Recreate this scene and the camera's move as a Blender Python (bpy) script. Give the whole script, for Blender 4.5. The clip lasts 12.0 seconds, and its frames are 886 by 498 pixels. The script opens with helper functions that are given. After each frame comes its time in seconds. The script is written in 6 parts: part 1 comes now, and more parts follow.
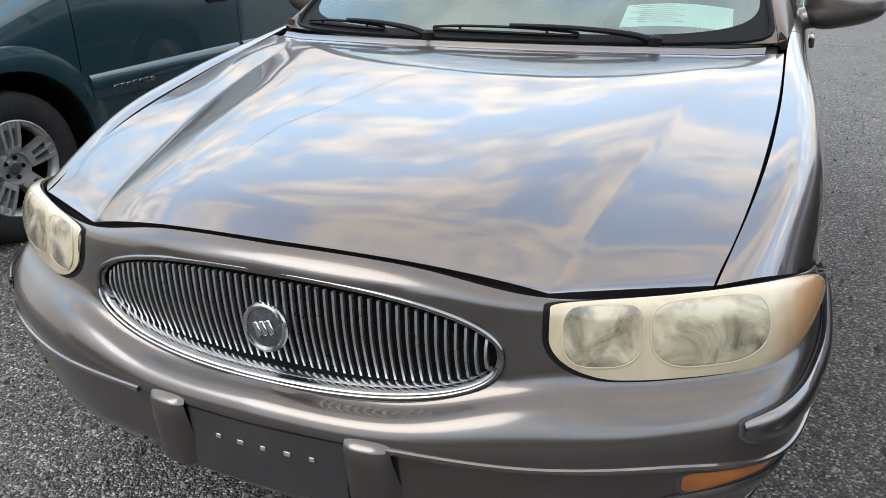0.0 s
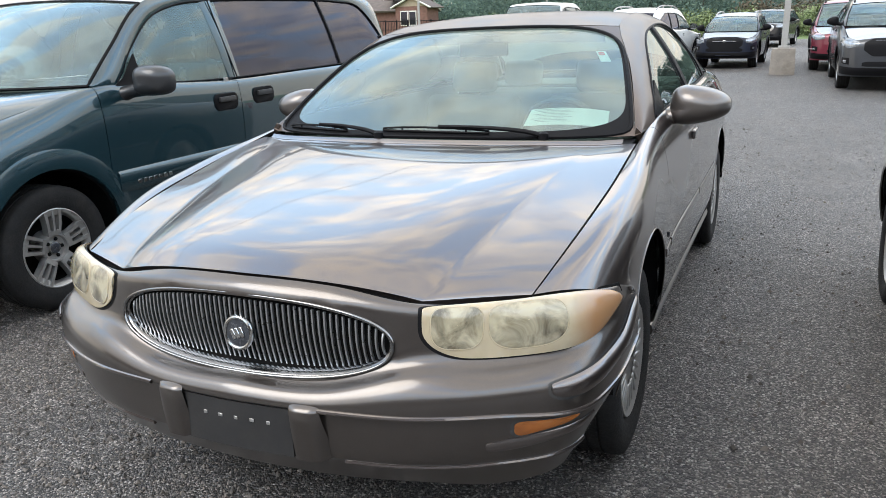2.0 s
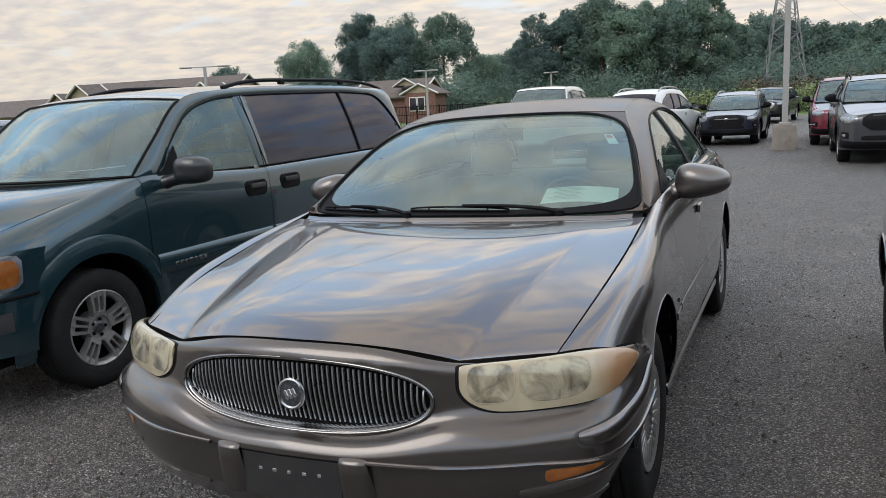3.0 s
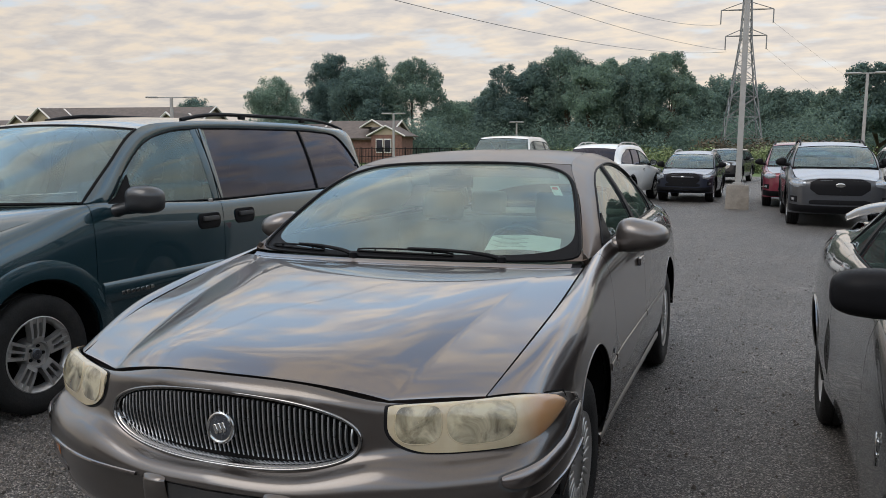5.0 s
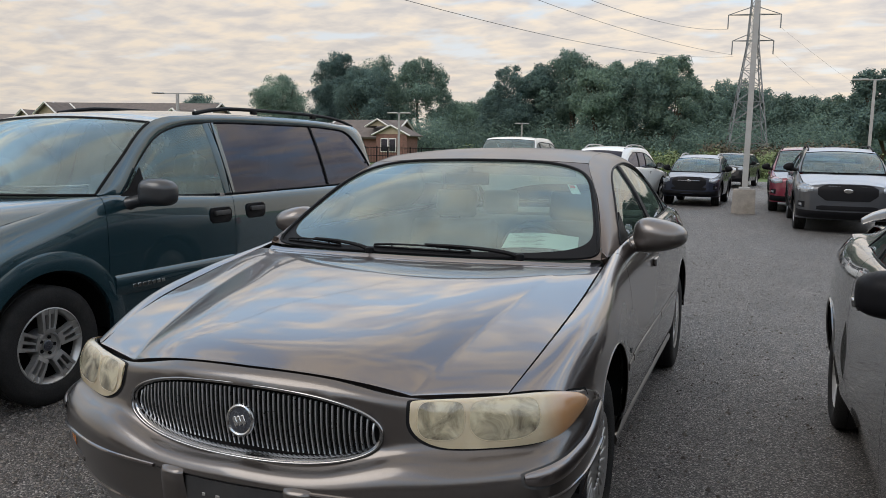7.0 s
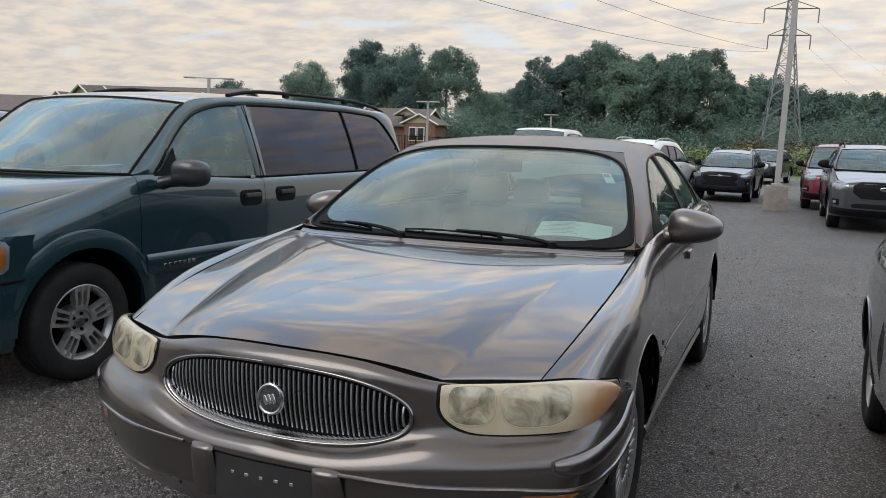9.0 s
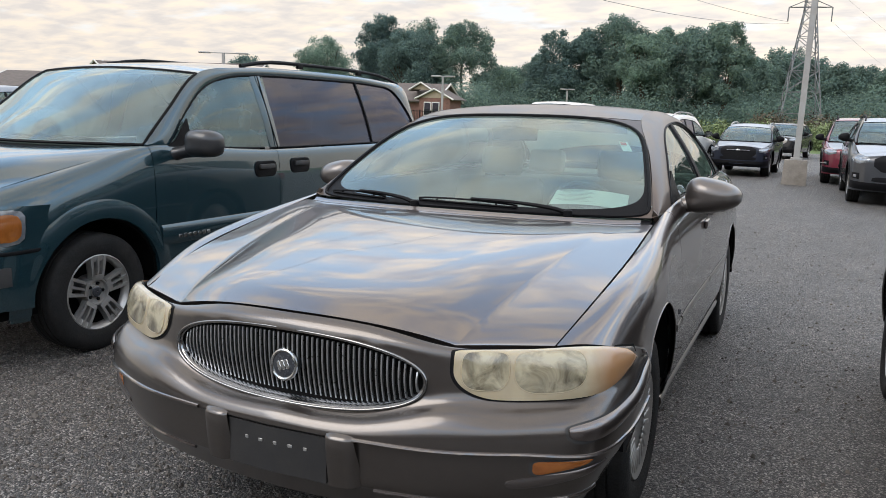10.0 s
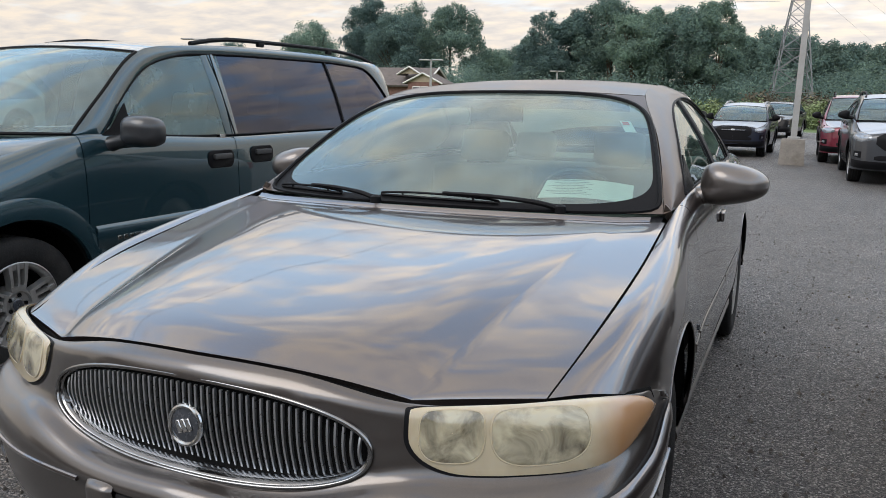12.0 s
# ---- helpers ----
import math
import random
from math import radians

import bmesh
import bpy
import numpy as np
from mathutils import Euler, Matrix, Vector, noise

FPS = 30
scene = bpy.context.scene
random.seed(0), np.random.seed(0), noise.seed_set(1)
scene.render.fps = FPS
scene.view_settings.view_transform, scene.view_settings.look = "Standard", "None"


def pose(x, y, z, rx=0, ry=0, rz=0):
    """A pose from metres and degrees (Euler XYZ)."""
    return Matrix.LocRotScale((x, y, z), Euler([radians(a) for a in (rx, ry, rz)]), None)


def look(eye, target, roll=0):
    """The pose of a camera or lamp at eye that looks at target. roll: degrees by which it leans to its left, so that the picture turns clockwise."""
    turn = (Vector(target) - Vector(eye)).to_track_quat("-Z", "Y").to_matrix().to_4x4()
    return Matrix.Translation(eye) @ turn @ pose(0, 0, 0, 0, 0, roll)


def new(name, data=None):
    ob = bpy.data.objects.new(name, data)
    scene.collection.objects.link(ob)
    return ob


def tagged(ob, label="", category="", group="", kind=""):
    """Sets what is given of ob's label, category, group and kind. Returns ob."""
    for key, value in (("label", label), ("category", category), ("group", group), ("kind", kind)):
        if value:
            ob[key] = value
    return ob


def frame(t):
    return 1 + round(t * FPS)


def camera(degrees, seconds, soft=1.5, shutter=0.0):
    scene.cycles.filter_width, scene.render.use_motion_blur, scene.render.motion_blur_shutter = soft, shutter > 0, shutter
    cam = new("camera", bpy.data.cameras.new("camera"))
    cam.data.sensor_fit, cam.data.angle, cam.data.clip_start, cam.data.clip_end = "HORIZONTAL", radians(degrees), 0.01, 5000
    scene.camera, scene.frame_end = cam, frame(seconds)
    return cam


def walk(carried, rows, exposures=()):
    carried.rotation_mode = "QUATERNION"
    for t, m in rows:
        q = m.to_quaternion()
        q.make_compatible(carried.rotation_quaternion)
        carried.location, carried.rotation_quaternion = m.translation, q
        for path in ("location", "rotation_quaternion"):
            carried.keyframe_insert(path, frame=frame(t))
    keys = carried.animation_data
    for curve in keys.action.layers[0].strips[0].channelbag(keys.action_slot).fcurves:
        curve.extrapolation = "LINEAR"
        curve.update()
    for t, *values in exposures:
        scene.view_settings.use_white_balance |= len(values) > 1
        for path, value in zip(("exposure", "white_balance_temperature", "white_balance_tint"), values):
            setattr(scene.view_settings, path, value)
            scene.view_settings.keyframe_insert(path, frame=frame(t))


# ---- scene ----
cam = camera(59.0, 12.0, soft=0.85)
PATH = [
    (0, (0.819, -1.037, 1.398), (0.098, 0.655, 0.613), -0.3),
    (0.5, (0.985, -1.278, 1.419), (0.275, 0.452, 0.71), -1.2),
    (1, (1.083, -1.403, 1.444), (0.39, 0.345, 0.763), -0.5),
    (1.5, (1.236, -1.471, 1.449), (0.504, 0.27, 0.791), -0.5),
    (2, (1.344, -1.575, 1.497), (0.558, 0.177, 0.936), -1.5),
    (2.5, (1.375, -1.764, 1.525), (0.546, 0.004, 1.091), -3.6),
    (4.5, (1.454, -1.878, 1.523), (0.687, -0.052, 1.243), -0.0),
    (5, (1.478, -1.851, 1.531), (0.741, -0.01, 1.276), 0.3),
    (5.5, (1.467, -1.84, 1.52), (0.749, 0.01, 1.273), 0.4),
    (6, (1.434, -1.851, 1.514), (0.716, 0.0, 1.267), 0.6),
    (6.5, (1.425, -1.858, 1.516), (0.699, -0.012, 1.264), 0.8),
    (7, (1.412, -1.861, 1.511), (0.669, -0.022, 1.257), 1.2),
    (9, (1.38, -1.853, 1.488), (0.58, -0.042, 1.207), 2.4),
    (9.5, (1.38, -1.864, 1.472), (0.556, -0.068, 1.162), 2.3),
    (10, (1.376, -1.834, 1.453), (0.548, -0.047, 1.11), 2.3),
    (10.5, (1.376, -1.72, 1.439), (0.549, 0.064, 1.077), 2.3),
    (11, (1.376, -1.526, 1.453), (0.557, 0.261, 1.087), 2.4),
    (11.5, (1.362, -1.4, 1.463), (0.553, 0.391, 1.09), 1.7),
    (12, (1.204, -1.25, 1.425), (0.397, 0.54, 1.045), 1.4),
]
walk(cam, [(t, look(eye, target, roll)) for t, eye, target, roll in PATH],
     exposures=[(0, 1.34, 6020, 8), (1, 1.27, 6020, 8), (2, 1.36, 6020, 8), (2.5, .84, 6040, 9), (4.5, .45, 6140, 10), (7, .5, 6140, 10), (9, .5, 6120, 10), (9.5, .68, 6120, 10), (10, .86, 6100, 10), (11, .86, 6090, 10), (12, .78, 6070, 10)])

# ---- world, sun and exposure ----
SUN_EL, SUN_ROT = radians(46.0), radians(215.0)


def nodes_of(owner):
    owner.use_nodes = True
    tree = owner.node_tree
    tree.nodes.clear()
    return tree


def node(tree, kind, ins=None, operation=None, blend=None):
    n = tree.nodes.new(kind)
    if operation:
        n.operation = operation
    if blend:
        n.data_type, n.blend_type = "RGBA", blend
    for key, value in (ins or {}).items():
        if isinstance(value, bpy.types.NodeSocket):
            tree.links.new(value, n.inputs[key])
        else:
            n.inputs[key].default_value = value
    return n


def ramp(tree, fac, stops, mode="LINEAR"):
    n = node(tree, "ShaderNodeValToRGB", {0: fac})
    n.color_ramp.interpolation = mode
    els = n.color_ramp.elements
    while len(els) < len(stops):
        els.new(0.5)
    for e, (p, c) in zip(els, stops):
        e.position = p
        e.color = (*c, 1) if len(c) == 3 else c
    return n.outputs[0]


def mix(tree, fac, a, b, blend="MIX"):
    n = node(tree, "ShaderNodeMix", blend=blend)
    for i, v in ((0, fac), (6, a), (7, b)):
        if isinstance(v, bpy.types.NodeSocket):
            tree.links.new(v, n.inputs[i])
        else:
            n.inputs[i].default_value = (*v, 1) if isinstance(v, tuple) and len(v) == 3 else v
    return n.outputs[2]


def math_node(tree, op, a, b=0.0, c=0.0):
    return node(tree, "ShaderNodeMath", {0: a, 1: b, 2: c}, operation=op).outputs[0]


world = bpy.data.worlds.new("evening_sky")
scene.world = world
wt = nodes_of(world)
sky = node(wt, "ShaderNodeTexSky")
sky.sky_type, sky.sun_disc, sky.sun_elevation, sky.sun_rotation = "NISHITA", False, SUN_EL, SUN_ROT
sky.air_density, sky.dust_density, sky.ozone_density = 1.3, 2.0, 2.0
way = node(wt, "ShaderNodeTexCoord").outputs["Generated"]
sep = node(wt, "ShaderNodeSeparateXYZ", {0: way})
up = math_node(wt, "ADD", math_node(wt, "MAXIMUM", sep.outputs[2], 0.0), 0.16)
deck = node(wt, "ShaderNodeCombineXYZ", {0: math_node(wt, "DIVIDE", sep.outputs[0], up), 1: math_node(wt, "DIVIDE", sep.outputs[1], up)})
stretch = node(wt, "ShaderNodeMapping", {0: deck.outputs[0], 1: (3.1, 1.7, 0.0), 2: (0, 0, radians(14)), 3: (0.85, 1.12, 1.0)})
big = node(wt, "ShaderNodeTexNoise", {"Vector": stretch.outputs[0], "Scale": 2.9, "Detail": 5.0, "Roughness": 0.52, "Distortion": 0.1})
fine = node(wt, "ShaderNodeTexNoise", {"Vector": stretch.outputs[0], "Scale": 6.5, "Detail": 4.0, "Roughness": 0.52, "Distortion": 0.15})
low = node(wt, "ShaderNodeMapRange", {0: sep.outputs[2], 1: 0.02, 2: 0.42, 3: 0.17, 4: 0.0})
high = node(wt, "ShaderNodeMapRange", {0: sep.outputs[2], 1: 0.58, 2: 0.86, 3: 0.0, 4: 0.11})
cover = math_node(wt, "ADD", math_node(wt, "ADD", big.outputs[0], low.outputs[0]), high.outputs[0])
mask = ramp(wt, cover, [(0.44, (0, 0, 0)), (0.58, (1, 1, 1))], "EASE")
warm = ramp(wt, fine.outputs[0], [(0.36, (0.46, 0.48, 0.53)), (0.50, (0.72, 0.67, 0.62)), (0.64, (0.99, 0.83, 0.64))])
haze = ramp(wt, sep.outputs[2], [(0.0, (0.86, 0.74, 0.60)), (0.10, (0.74, 0.70, 0.66)), (0.30, (0.40, 0.55, 0.67)), (0.75, (0.33, 0.44, 0.59))])
clear = mix(wt, 0.03, haze, sky.outputs[0])
cream = ramp(wt, sep.outputs[2], [(0.0, (0.68,) * 3), (0.14, (0.52,) * 3), (0.34, (0, 0, 0))])
warm = mix(wt, cream, warm, (0.86, 0.73, 0.58))
warm = mix(wt, ramp(wt, sep.outputs[2], [(0.58, (0, 0, 0)), (0.84, (0.25,) * 3)], "EASE"), warm, (0.56, 0.54, 0.52))
both = mix(wt, mask, clear, warm)
climb = ramp(wt, sep.outputs[2], [(0.0, (0.66,) * 3), (0.22, (0.76,) * 3), (0.45, (1.45,) * 3), (0.62, (1.4,) * 3), (0.82, (1.05,) * 3), (1.0, (1.0,) * 3)])
both = mix(wt, 1.0, both, climb, "MULTIPLY")
glow = node(wt, "ShaderNodeMapRange", {0: sep.outputs[0], 1: -0.9, 2: 0.5, 3: 0.87, 4: 1.05}).outputs[0]
both = mix(wt, 1.0, both, node(wt, "ShaderNodeCombineXYZ", {0: glow, 1: glow, 2: glow}).outputs[0], "MULTIPLY")
SKY_STRENGTH = 1.06
shade = node(wt, "ShaderNodeBackground", {0: both, 1: SKY_STRENGTH})
node(wt, "ShaderNodeOutputWorld", {0: shade.outputs[0]})

sun = new("sun", bpy.data.lights.new("sun", "SUN"))
sun.data.energy, sun.data.angle, sun.data.color = 0.9, radians(38), (1.0, 0.91, 0.80)
sun.matrix_world = look((0, 0, 30), (math.sin(SUN_ROT) * -30, math.cos(SUN_ROT) * -30 * 1, 30 - 30 * math.tan(SUN_EL)))


# ---- materials ----
def surface(name, color, rough=0.6, metal=0.0, coat=0.0, vary=0.12, scale=6.0, bump=0.0, bump_scale=200.0, spec=0.5, dirt=None, per_object=0.0, coat_rough=0.03, per_island=0.0):
    m = bpy.data.materials.new(name)
    t = nodes_of(m)
    co = node(t, "ShaderNodeTexCoord").outputs["Object"]
    n1 = node(t, "ShaderNodeTexNoise", {"Vector": co, "Scale": scale, "Detail": 6.0, "Roughness": 0.6}).outputs[0]
    n2 = node(t, "ShaderNodeTexNoise", {"Vector": co, "Scale": scale * 14, "Detail": 4.0}).outputs[0]
    f = math_node(t, "ADD", math_node(t, "MULTIPLY", n1, 0.65), math_node(t, "MULTIPLY", n2, 0.35))
    lo, hi = [tuple(max(0.0, min(1.0, c * k)) for c in color) for k in (1 - vary, 1 + vary)]
    col = ramp(t, f, [(0.35, lo), (0.65, hi)])
    if dirt:
        dm = node(t, "ShaderNodeTexNoise", {"Vector": co, "Scale": scale * 0.7, "Detail": 9.0, "Roughness": 0.7}).outputs[0]
        col = mix(t, ramp(t, dm, [(0.48, (0, 0, 0)), (0.72, (dirt[3],) * 3)]), col, tuple(dirt[:3]))
    if per_object or per_island:
        r = node(t, "ShaderNodeObjectInfo").outputs["Random"] if per_object else node(t, "ShaderNodeNewGeometry").outputs["Random Per Island"]
        k = per_object or per_island
        col = mix(t, 1.0, col, ramp(t, r, [(0.0, (1 - k,) * 3), (1.0, (1 + k * 0.6,) * 3)]), "MULTIPLY")
    rr = node(t, "ShaderNodeMapRange", {0: n2, 1: 0.3, 2: 0.7, 3: max(rough * 0.82, 0.01), 4: min(rough * 1.18, 1)}).outputs[0]
    p = node(t, "ShaderNodeBsdfPrincipled", {"Base Color": col, "Roughness": rr, "Metallic": metal, "Coat Weight": coat, "Coat Roughness": coat_rough, "Specular IOR Level": spec})
    if bump:
        bn = node(t, "ShaderNodeTexNoise", {"Vector": co, "Scale": bump_scale, "Detail": 3.0}).outputs[0]
        b = node(t, "ShaderNodeBump", {"Strength": bump, "Distance": 0.004, "Height": bn})
        t.links.new(b.outputs[0], p.inputs["Normal"])
    node(t, "ShaderNodeOutputMaterial", {0: p.outputs[0]})
    return m


def paint(name, color, metal=0.55, rough=0.34, coat=1.0, dust=0.10, orange=0.02, coat_rough=0.03, spec=0.5, coat_ior=1.5):
    """Metallic flake under clear coat with a thin film of dust."""
    m = bpy.data.materials.new(name)
    t = nodes_of(m)
    co = node(t, "ShaderNodeTexCoord").outputs["Object"]
    fl = node(t, "ShaderNodeTexVoronoi", {"Vector": co, "Scale": 900.0}).outputs["Color"]
    fs = node(t, "ShaderNodeSeparateXYZ", {0: fl}).outputs[0]
    lo, hi = [tuple(c * k for c in color) for k in (0.9, 1.1)]
    col = ramp(t, fs, [(0.0, lo), (1.0, hi)])
    ds = node(t, "ShaderNodeTexNoise", {"Vector": co, "Scale": 3.2, "Detail": 10.0, "Roughness": 0.68}).outputs[0]
    dm = ramp(t, ds, [(0.38, (0.15 * dust,) * 3), (0.70, (dust,) * 3)])
    col = mix(t, dm, col, (0.33, 0.30, 0.26))
    wav = node(t, "ShaderNodeTexNoise", {"Vector": co, "Scale": 160.0, "Detail": 1.0}).outputs[0]
    b = node(t, "ShaderNodeBump", {"Strength": orange, "Distance": 0.002, "Height": wav})
    cr_ = math_node(t, "ADD", math_node(t, "MULTIPLY", dm, 0.25), coat_rough)
    p = node(t, "ShaderNodeBsdfPrincipled", {"Base Color": col, "Roughness": rough, "Metallic": metal, "Coat Weight": coat, "Coat Roughness": cr_, "Coat IOR": coat_ior, "Specular IOR Level": spec})
    t.links.new(b.outputs[0], p.inputs["Coat Normal"])
    node(t, "ShaderNodeOutputMaterial", {0: p.outputs[0]})
    return m


def glass(name, tint, ior=1.52, film=0.04, haze_=(0.5, 0.5, 0.46), gloss=(0.95, 0.98, 1.0)):
    m = bpy.data.materials.new(name)
    t = nodes_of(m)
    co = node(t, "ShaderNodeTexCoord").outputs["Object"]
    nz = node(t, "ShaderNodeTexNoise", {"Vector": co, "Scale": 5.0, "Detail": 8.0, "Roughness": 0.65}).outputs[0]
    tr = node(t, "ShaderNodeBsdfTransparent", {0: (*tint, 1)})
    gl = node(t, "ShaderNodeBsdfGlossy", {0: (*gloss, 1), 1: 0.015})
    df = node(t, "ShaderNodeBsdfDiffuse", {0: (*haze_, 1)})
    fr = node(t, "ShaderNodeFresnel", {0: ior})
    a = node(t, "ShaderNodeMixShader", {0: ramp(t, nz, [(0.4, (0.5 * film,) * 3), (0.7, (film,) * 3)]), 1: tr.outputs[0], 2: df.outputs[0]})
    s = node(t, "ShaderNodeMixShader", {0: fr.outputs[0], 1: a.outputs[0], 2: gl.outputs[0]})
    node(t, "ShaderNodeOutputMaterial", {0: s.outputs[0]})
    return m


def asphalt_material():
    m = bpy.data.materials.new("worn_asphalt")
    t = nodes_of(m)
    co = node(t, "ShaderNodeTexCoord").outputs["Object"]
    v = node(t, "ShaderNodeTexVoronoi", {"Vector": co, "Scale": 145.0, "Randomness": 1.0})
    v2 = node(t, "ShaderNodeTexVoronoi", {"Vector": co, "Scale": 68.0, "Randomness": 1.0})
    tone = node(t, "ShaderNodeSeparateXYZ", {0: v.outputs["Color"]}).outputs[0]
    tone2 = node(t, "ShaderNodeSeparateXYZ", {0: v2.outputs["Color"]}).outputs[1]
    stone = ramp(t, tone, [(0.0, (0.004, 0.0038, 0.0037)), (0.32, (0.021, 0.0190, 0.0175)), (0.61, (0.073, 0.066, 0.060)), (0.87, (0.185, 0.168, 0.154)), (1.0, (0.40, 0.37, 0.34))])
    chip = ramp(t, tone2, [(0.86, (0, 0, 0)), (0.93, (1, 1, 1))])
    edge = ramp(t, v2.outputs["Distance"], [(0.25, (1, 1, 1)), (0.45, (0, 0, 0))])
    col = mix(t, math_node(t, "MULTIPLY", chip, edge), stone, (0.43, 0.41, 0.385))
    patch = node(t, "ShaderNodeTexNoise", {"Vector": co, "Scale": 0.55, "Detail": 8.0, "Roughness": 0.62}).outputs[0]
    col = mix(t, 1.0, col, ramp(t, patch, [(0.33, (0.84, 0.83, 0.82)), (0.5, (1, 1, 1)), (0.68, (1.20, 1.18, 1.16))]), "MULTIPLY")
    smear = node(t, "ShaderNodeTexNoise", {"Vector": co, "Scale": 3.5, "Detail": 8.0, "Roughness": 0.7}).outputs[0]
    col = mix(t, 1.0, col, ramp(t, smear, [(0.34, (0.75,) * 3), (0.6, (1.1,) * 3)]), "MULTIPLY")
    h = math_node(t, "SUBTRACT", math_node(t, "MULTIPLY", tone, 0.6), v.outputs["Distance"])
    h2 = math_node(t, "SUBTRACT", h, math_node(t, "MULTIPLY", v2.outputs["Distance"], 0.8))
    b = node(t, "ShaderNodeBump", {"Strength": 0.95, "Distance": 0.009, "Height": h2})
    p = node(t, "ShaderNodeBsdfPrincipled", {"Base Color": col, "Roughness": 0.56, "Normal": b.outputs[0], "Specular IOR Level": 0.8})
    node(t, "ShaderNodeOutputMaterial", {0: p.outputs[0]})
    return m


def lens_material(name, color, clear, rough=0.22, scale=9.0, amber=None):
    """Hazed plastic lens: milky body under a dull coat."""
    m = bpy.data.materials.new(name)
    t = nodes_of(m)
    co = node(t, "ShaderNodeTexCoord").outputs["Object"]
    n1 = node(t, "ShaderNodeTexNoise", {"Vector": co, "Scale": scale, "Detail": 5.0, "Roughness": 0.55, "Distortion": 0.6}).outputs[0]
    col = ramp(t, n1, [(0.36, clear), (0.62, color)])
    if amber:
        ax = math_node(t, "ABSOLUTE", node(t, "ShaderNodeSeparateXYZ", {0: co}).outputs[0])
        far_ = node(t, "ShaderNodeMapRange", {0: ax, 1: 0.872, 2: 0.925}).outputs[0]
        col = mix(t, far_, col, amber)
    p = node(t, "ShaderNodeBsdfPrincipled", {"Base Color": col, "Roughness": rough, "Coat Weight": 0.7, "Coat Roughness": 0.12,
                                             "Subsurface Weight": 0.25, "Subsurface Radius": (0.02, 0.015, 0.008), "Subsurface Scale": 0.3})
    node(t, "ShaderNodeOutputMaterial", {0: p.outputs[0]})
    return m


def leaf_material(name, color):
    """Thin leaves that also let light through, each with its own tone."""
    m = bpy.data.materials.new(name)
    t = nodes_of(m)
    co = node(t, "ShaderNodeTexCoord").outputs["Object"]
    big_ = node(t, "ShaderNodeTexNoise", {"Vector": co, "Scale": 0.35, "Detail": 3.0}).outputs[0]
    col = ramp(t, big_, [(0.35, tuple(c * .75 for c in color)), (0.65, tuple(c * 1.25 for c in color))])
    rnd = node(t, "ShaderNodeNewGeometry").outputs["Random Per Island"]
    col = mix(t, 1.0, col, ramp(t, rnd, [(0.0, (0.78, 0.80, 0.84)), (0.6, (1, 1, 1)), (1.0, (1.18, 1.14, 1.0))]), "MULTIPLY")
    own = node(t, "ShaderNodeObjectInfo").outputs["Random"]
    col = mix(t, 1.0, col, ramp(t, own, [(0.0, (0.78, 0.80, 0.86)), (1.0, (1.22, 1.18, 1.08))]), "MULTIPLY")
    d = node(t, "ShaderNodeBsdfDiffuse", {0: col})
    tl = node(t, "ShaderNodeBsdfTranslucent", {0: col})
    s_ = node(t, "ShaderNodeMixShader", {0: 0.5, 1: d.outputs[0], 2: tl.outputs[0]})
    node(t, "ShaderNodeOutputMaterial", {0: s_.outputs[0]})
    return m


M_BRONZE = paint("bronze_mist_paint", (0.108, 0.089, 0.084), metal=0.9, rough=0.30, dust=0.04, coat=1.0, orange=0.008, coat_rough=0.004, coat_ior=2.0)
M_BUMPER = paint("bronze_bumper_paint", (0.080, 0.0685, 0.062), metal=0.8, rough=0.32, dust=0.06, coat=0.9, orange=0.02, coat_rough=0.11, coat_ior=1.6)
M_BRACKET = surface("dull_bronze_plastic", (0.026, 0.0255, 0.026), rough=0.5, spec=0.4, vary=0.15, scale=10, dirt=(0.06, 0.055, 0.05, 0.3))
M_LIP = surface("dull_chrome", (0.34, 0.35, 0.37), rough=0.22, metal=1.0, vary=0.2, scale=30)
M_TEAL = paint("dark_teal_paint", (0.014, 0.045, 0.059), metal=0.45, rough=0.24, dust=0.025, coat=1.0, coat_rough=0.006, coat_ior=1.6)
M_GREY = paint("mineral_grey_paint", (0.125, 0.125, 0.122), metal=0.85, rough=0.24, dust=0.05, coat_rough=0.01, coat_ior=1.7)
M_SUVGREY = paint("magnetite_grey_paint", (0.048, 0.051, 0.058), metal=0.6, rough=0.35, dust=0.02, coat=0.7)
# pale silver for bonnet films, two roofs and the silver sedan
M_PALESILVER = paint("pale_silver_blue", (0.37, 0.40, 0.45), metal=0.0, rough=0.45, dust=0.05, coat=0.25)
M_RED = paint("crimson_paint", (0.150, 0.006, 0.024), metal=0.3, rough=0.35, dust=0.05)
M_NAVY = paint("dark_blue_paint", (0.011, 0.014, 0.026), metal=0.0, rough=0.5, dust=0.0, coat=0.6, spec=0.2)
M_BLACKPAINT = paint("black_paint", (0.008, 0.008, 0.009), metal=0.0, rough=0.4, dust=0.0, coat=0.9, coat_rough=0.01, spec=0.3)
M_WHITE = paint("white_paint", (0.72, 0.72, 0.70), metal=0.0, rough=0.35, dust=0.06)
M_DUSTY = paint("dusty_bronze_paint", (0.118, 0.092, 0.077), metal=0.75, rough=0.40, dust=0.10, coat=0.3, coat_rough=0.05)
M_SURROUND = surface("grille_chrome", (0.25, 0.247, 0.245), rough=0.16, metal=1.0, vary=0.1, dirt=(0.16, 0.145, 0.12, 0.3))
M_MIRROR = paint("bronze_mirror_paint", (0.135, 0.120, 0.112), metal=0.75, rough=0.36, dust=0.08, coat=0.8, coat_rough=0.04)
M_RING = surface("satin_chrome", (0.52, 0.53, 0.54), rough=0.32, metal=0.95, vary=0.08)
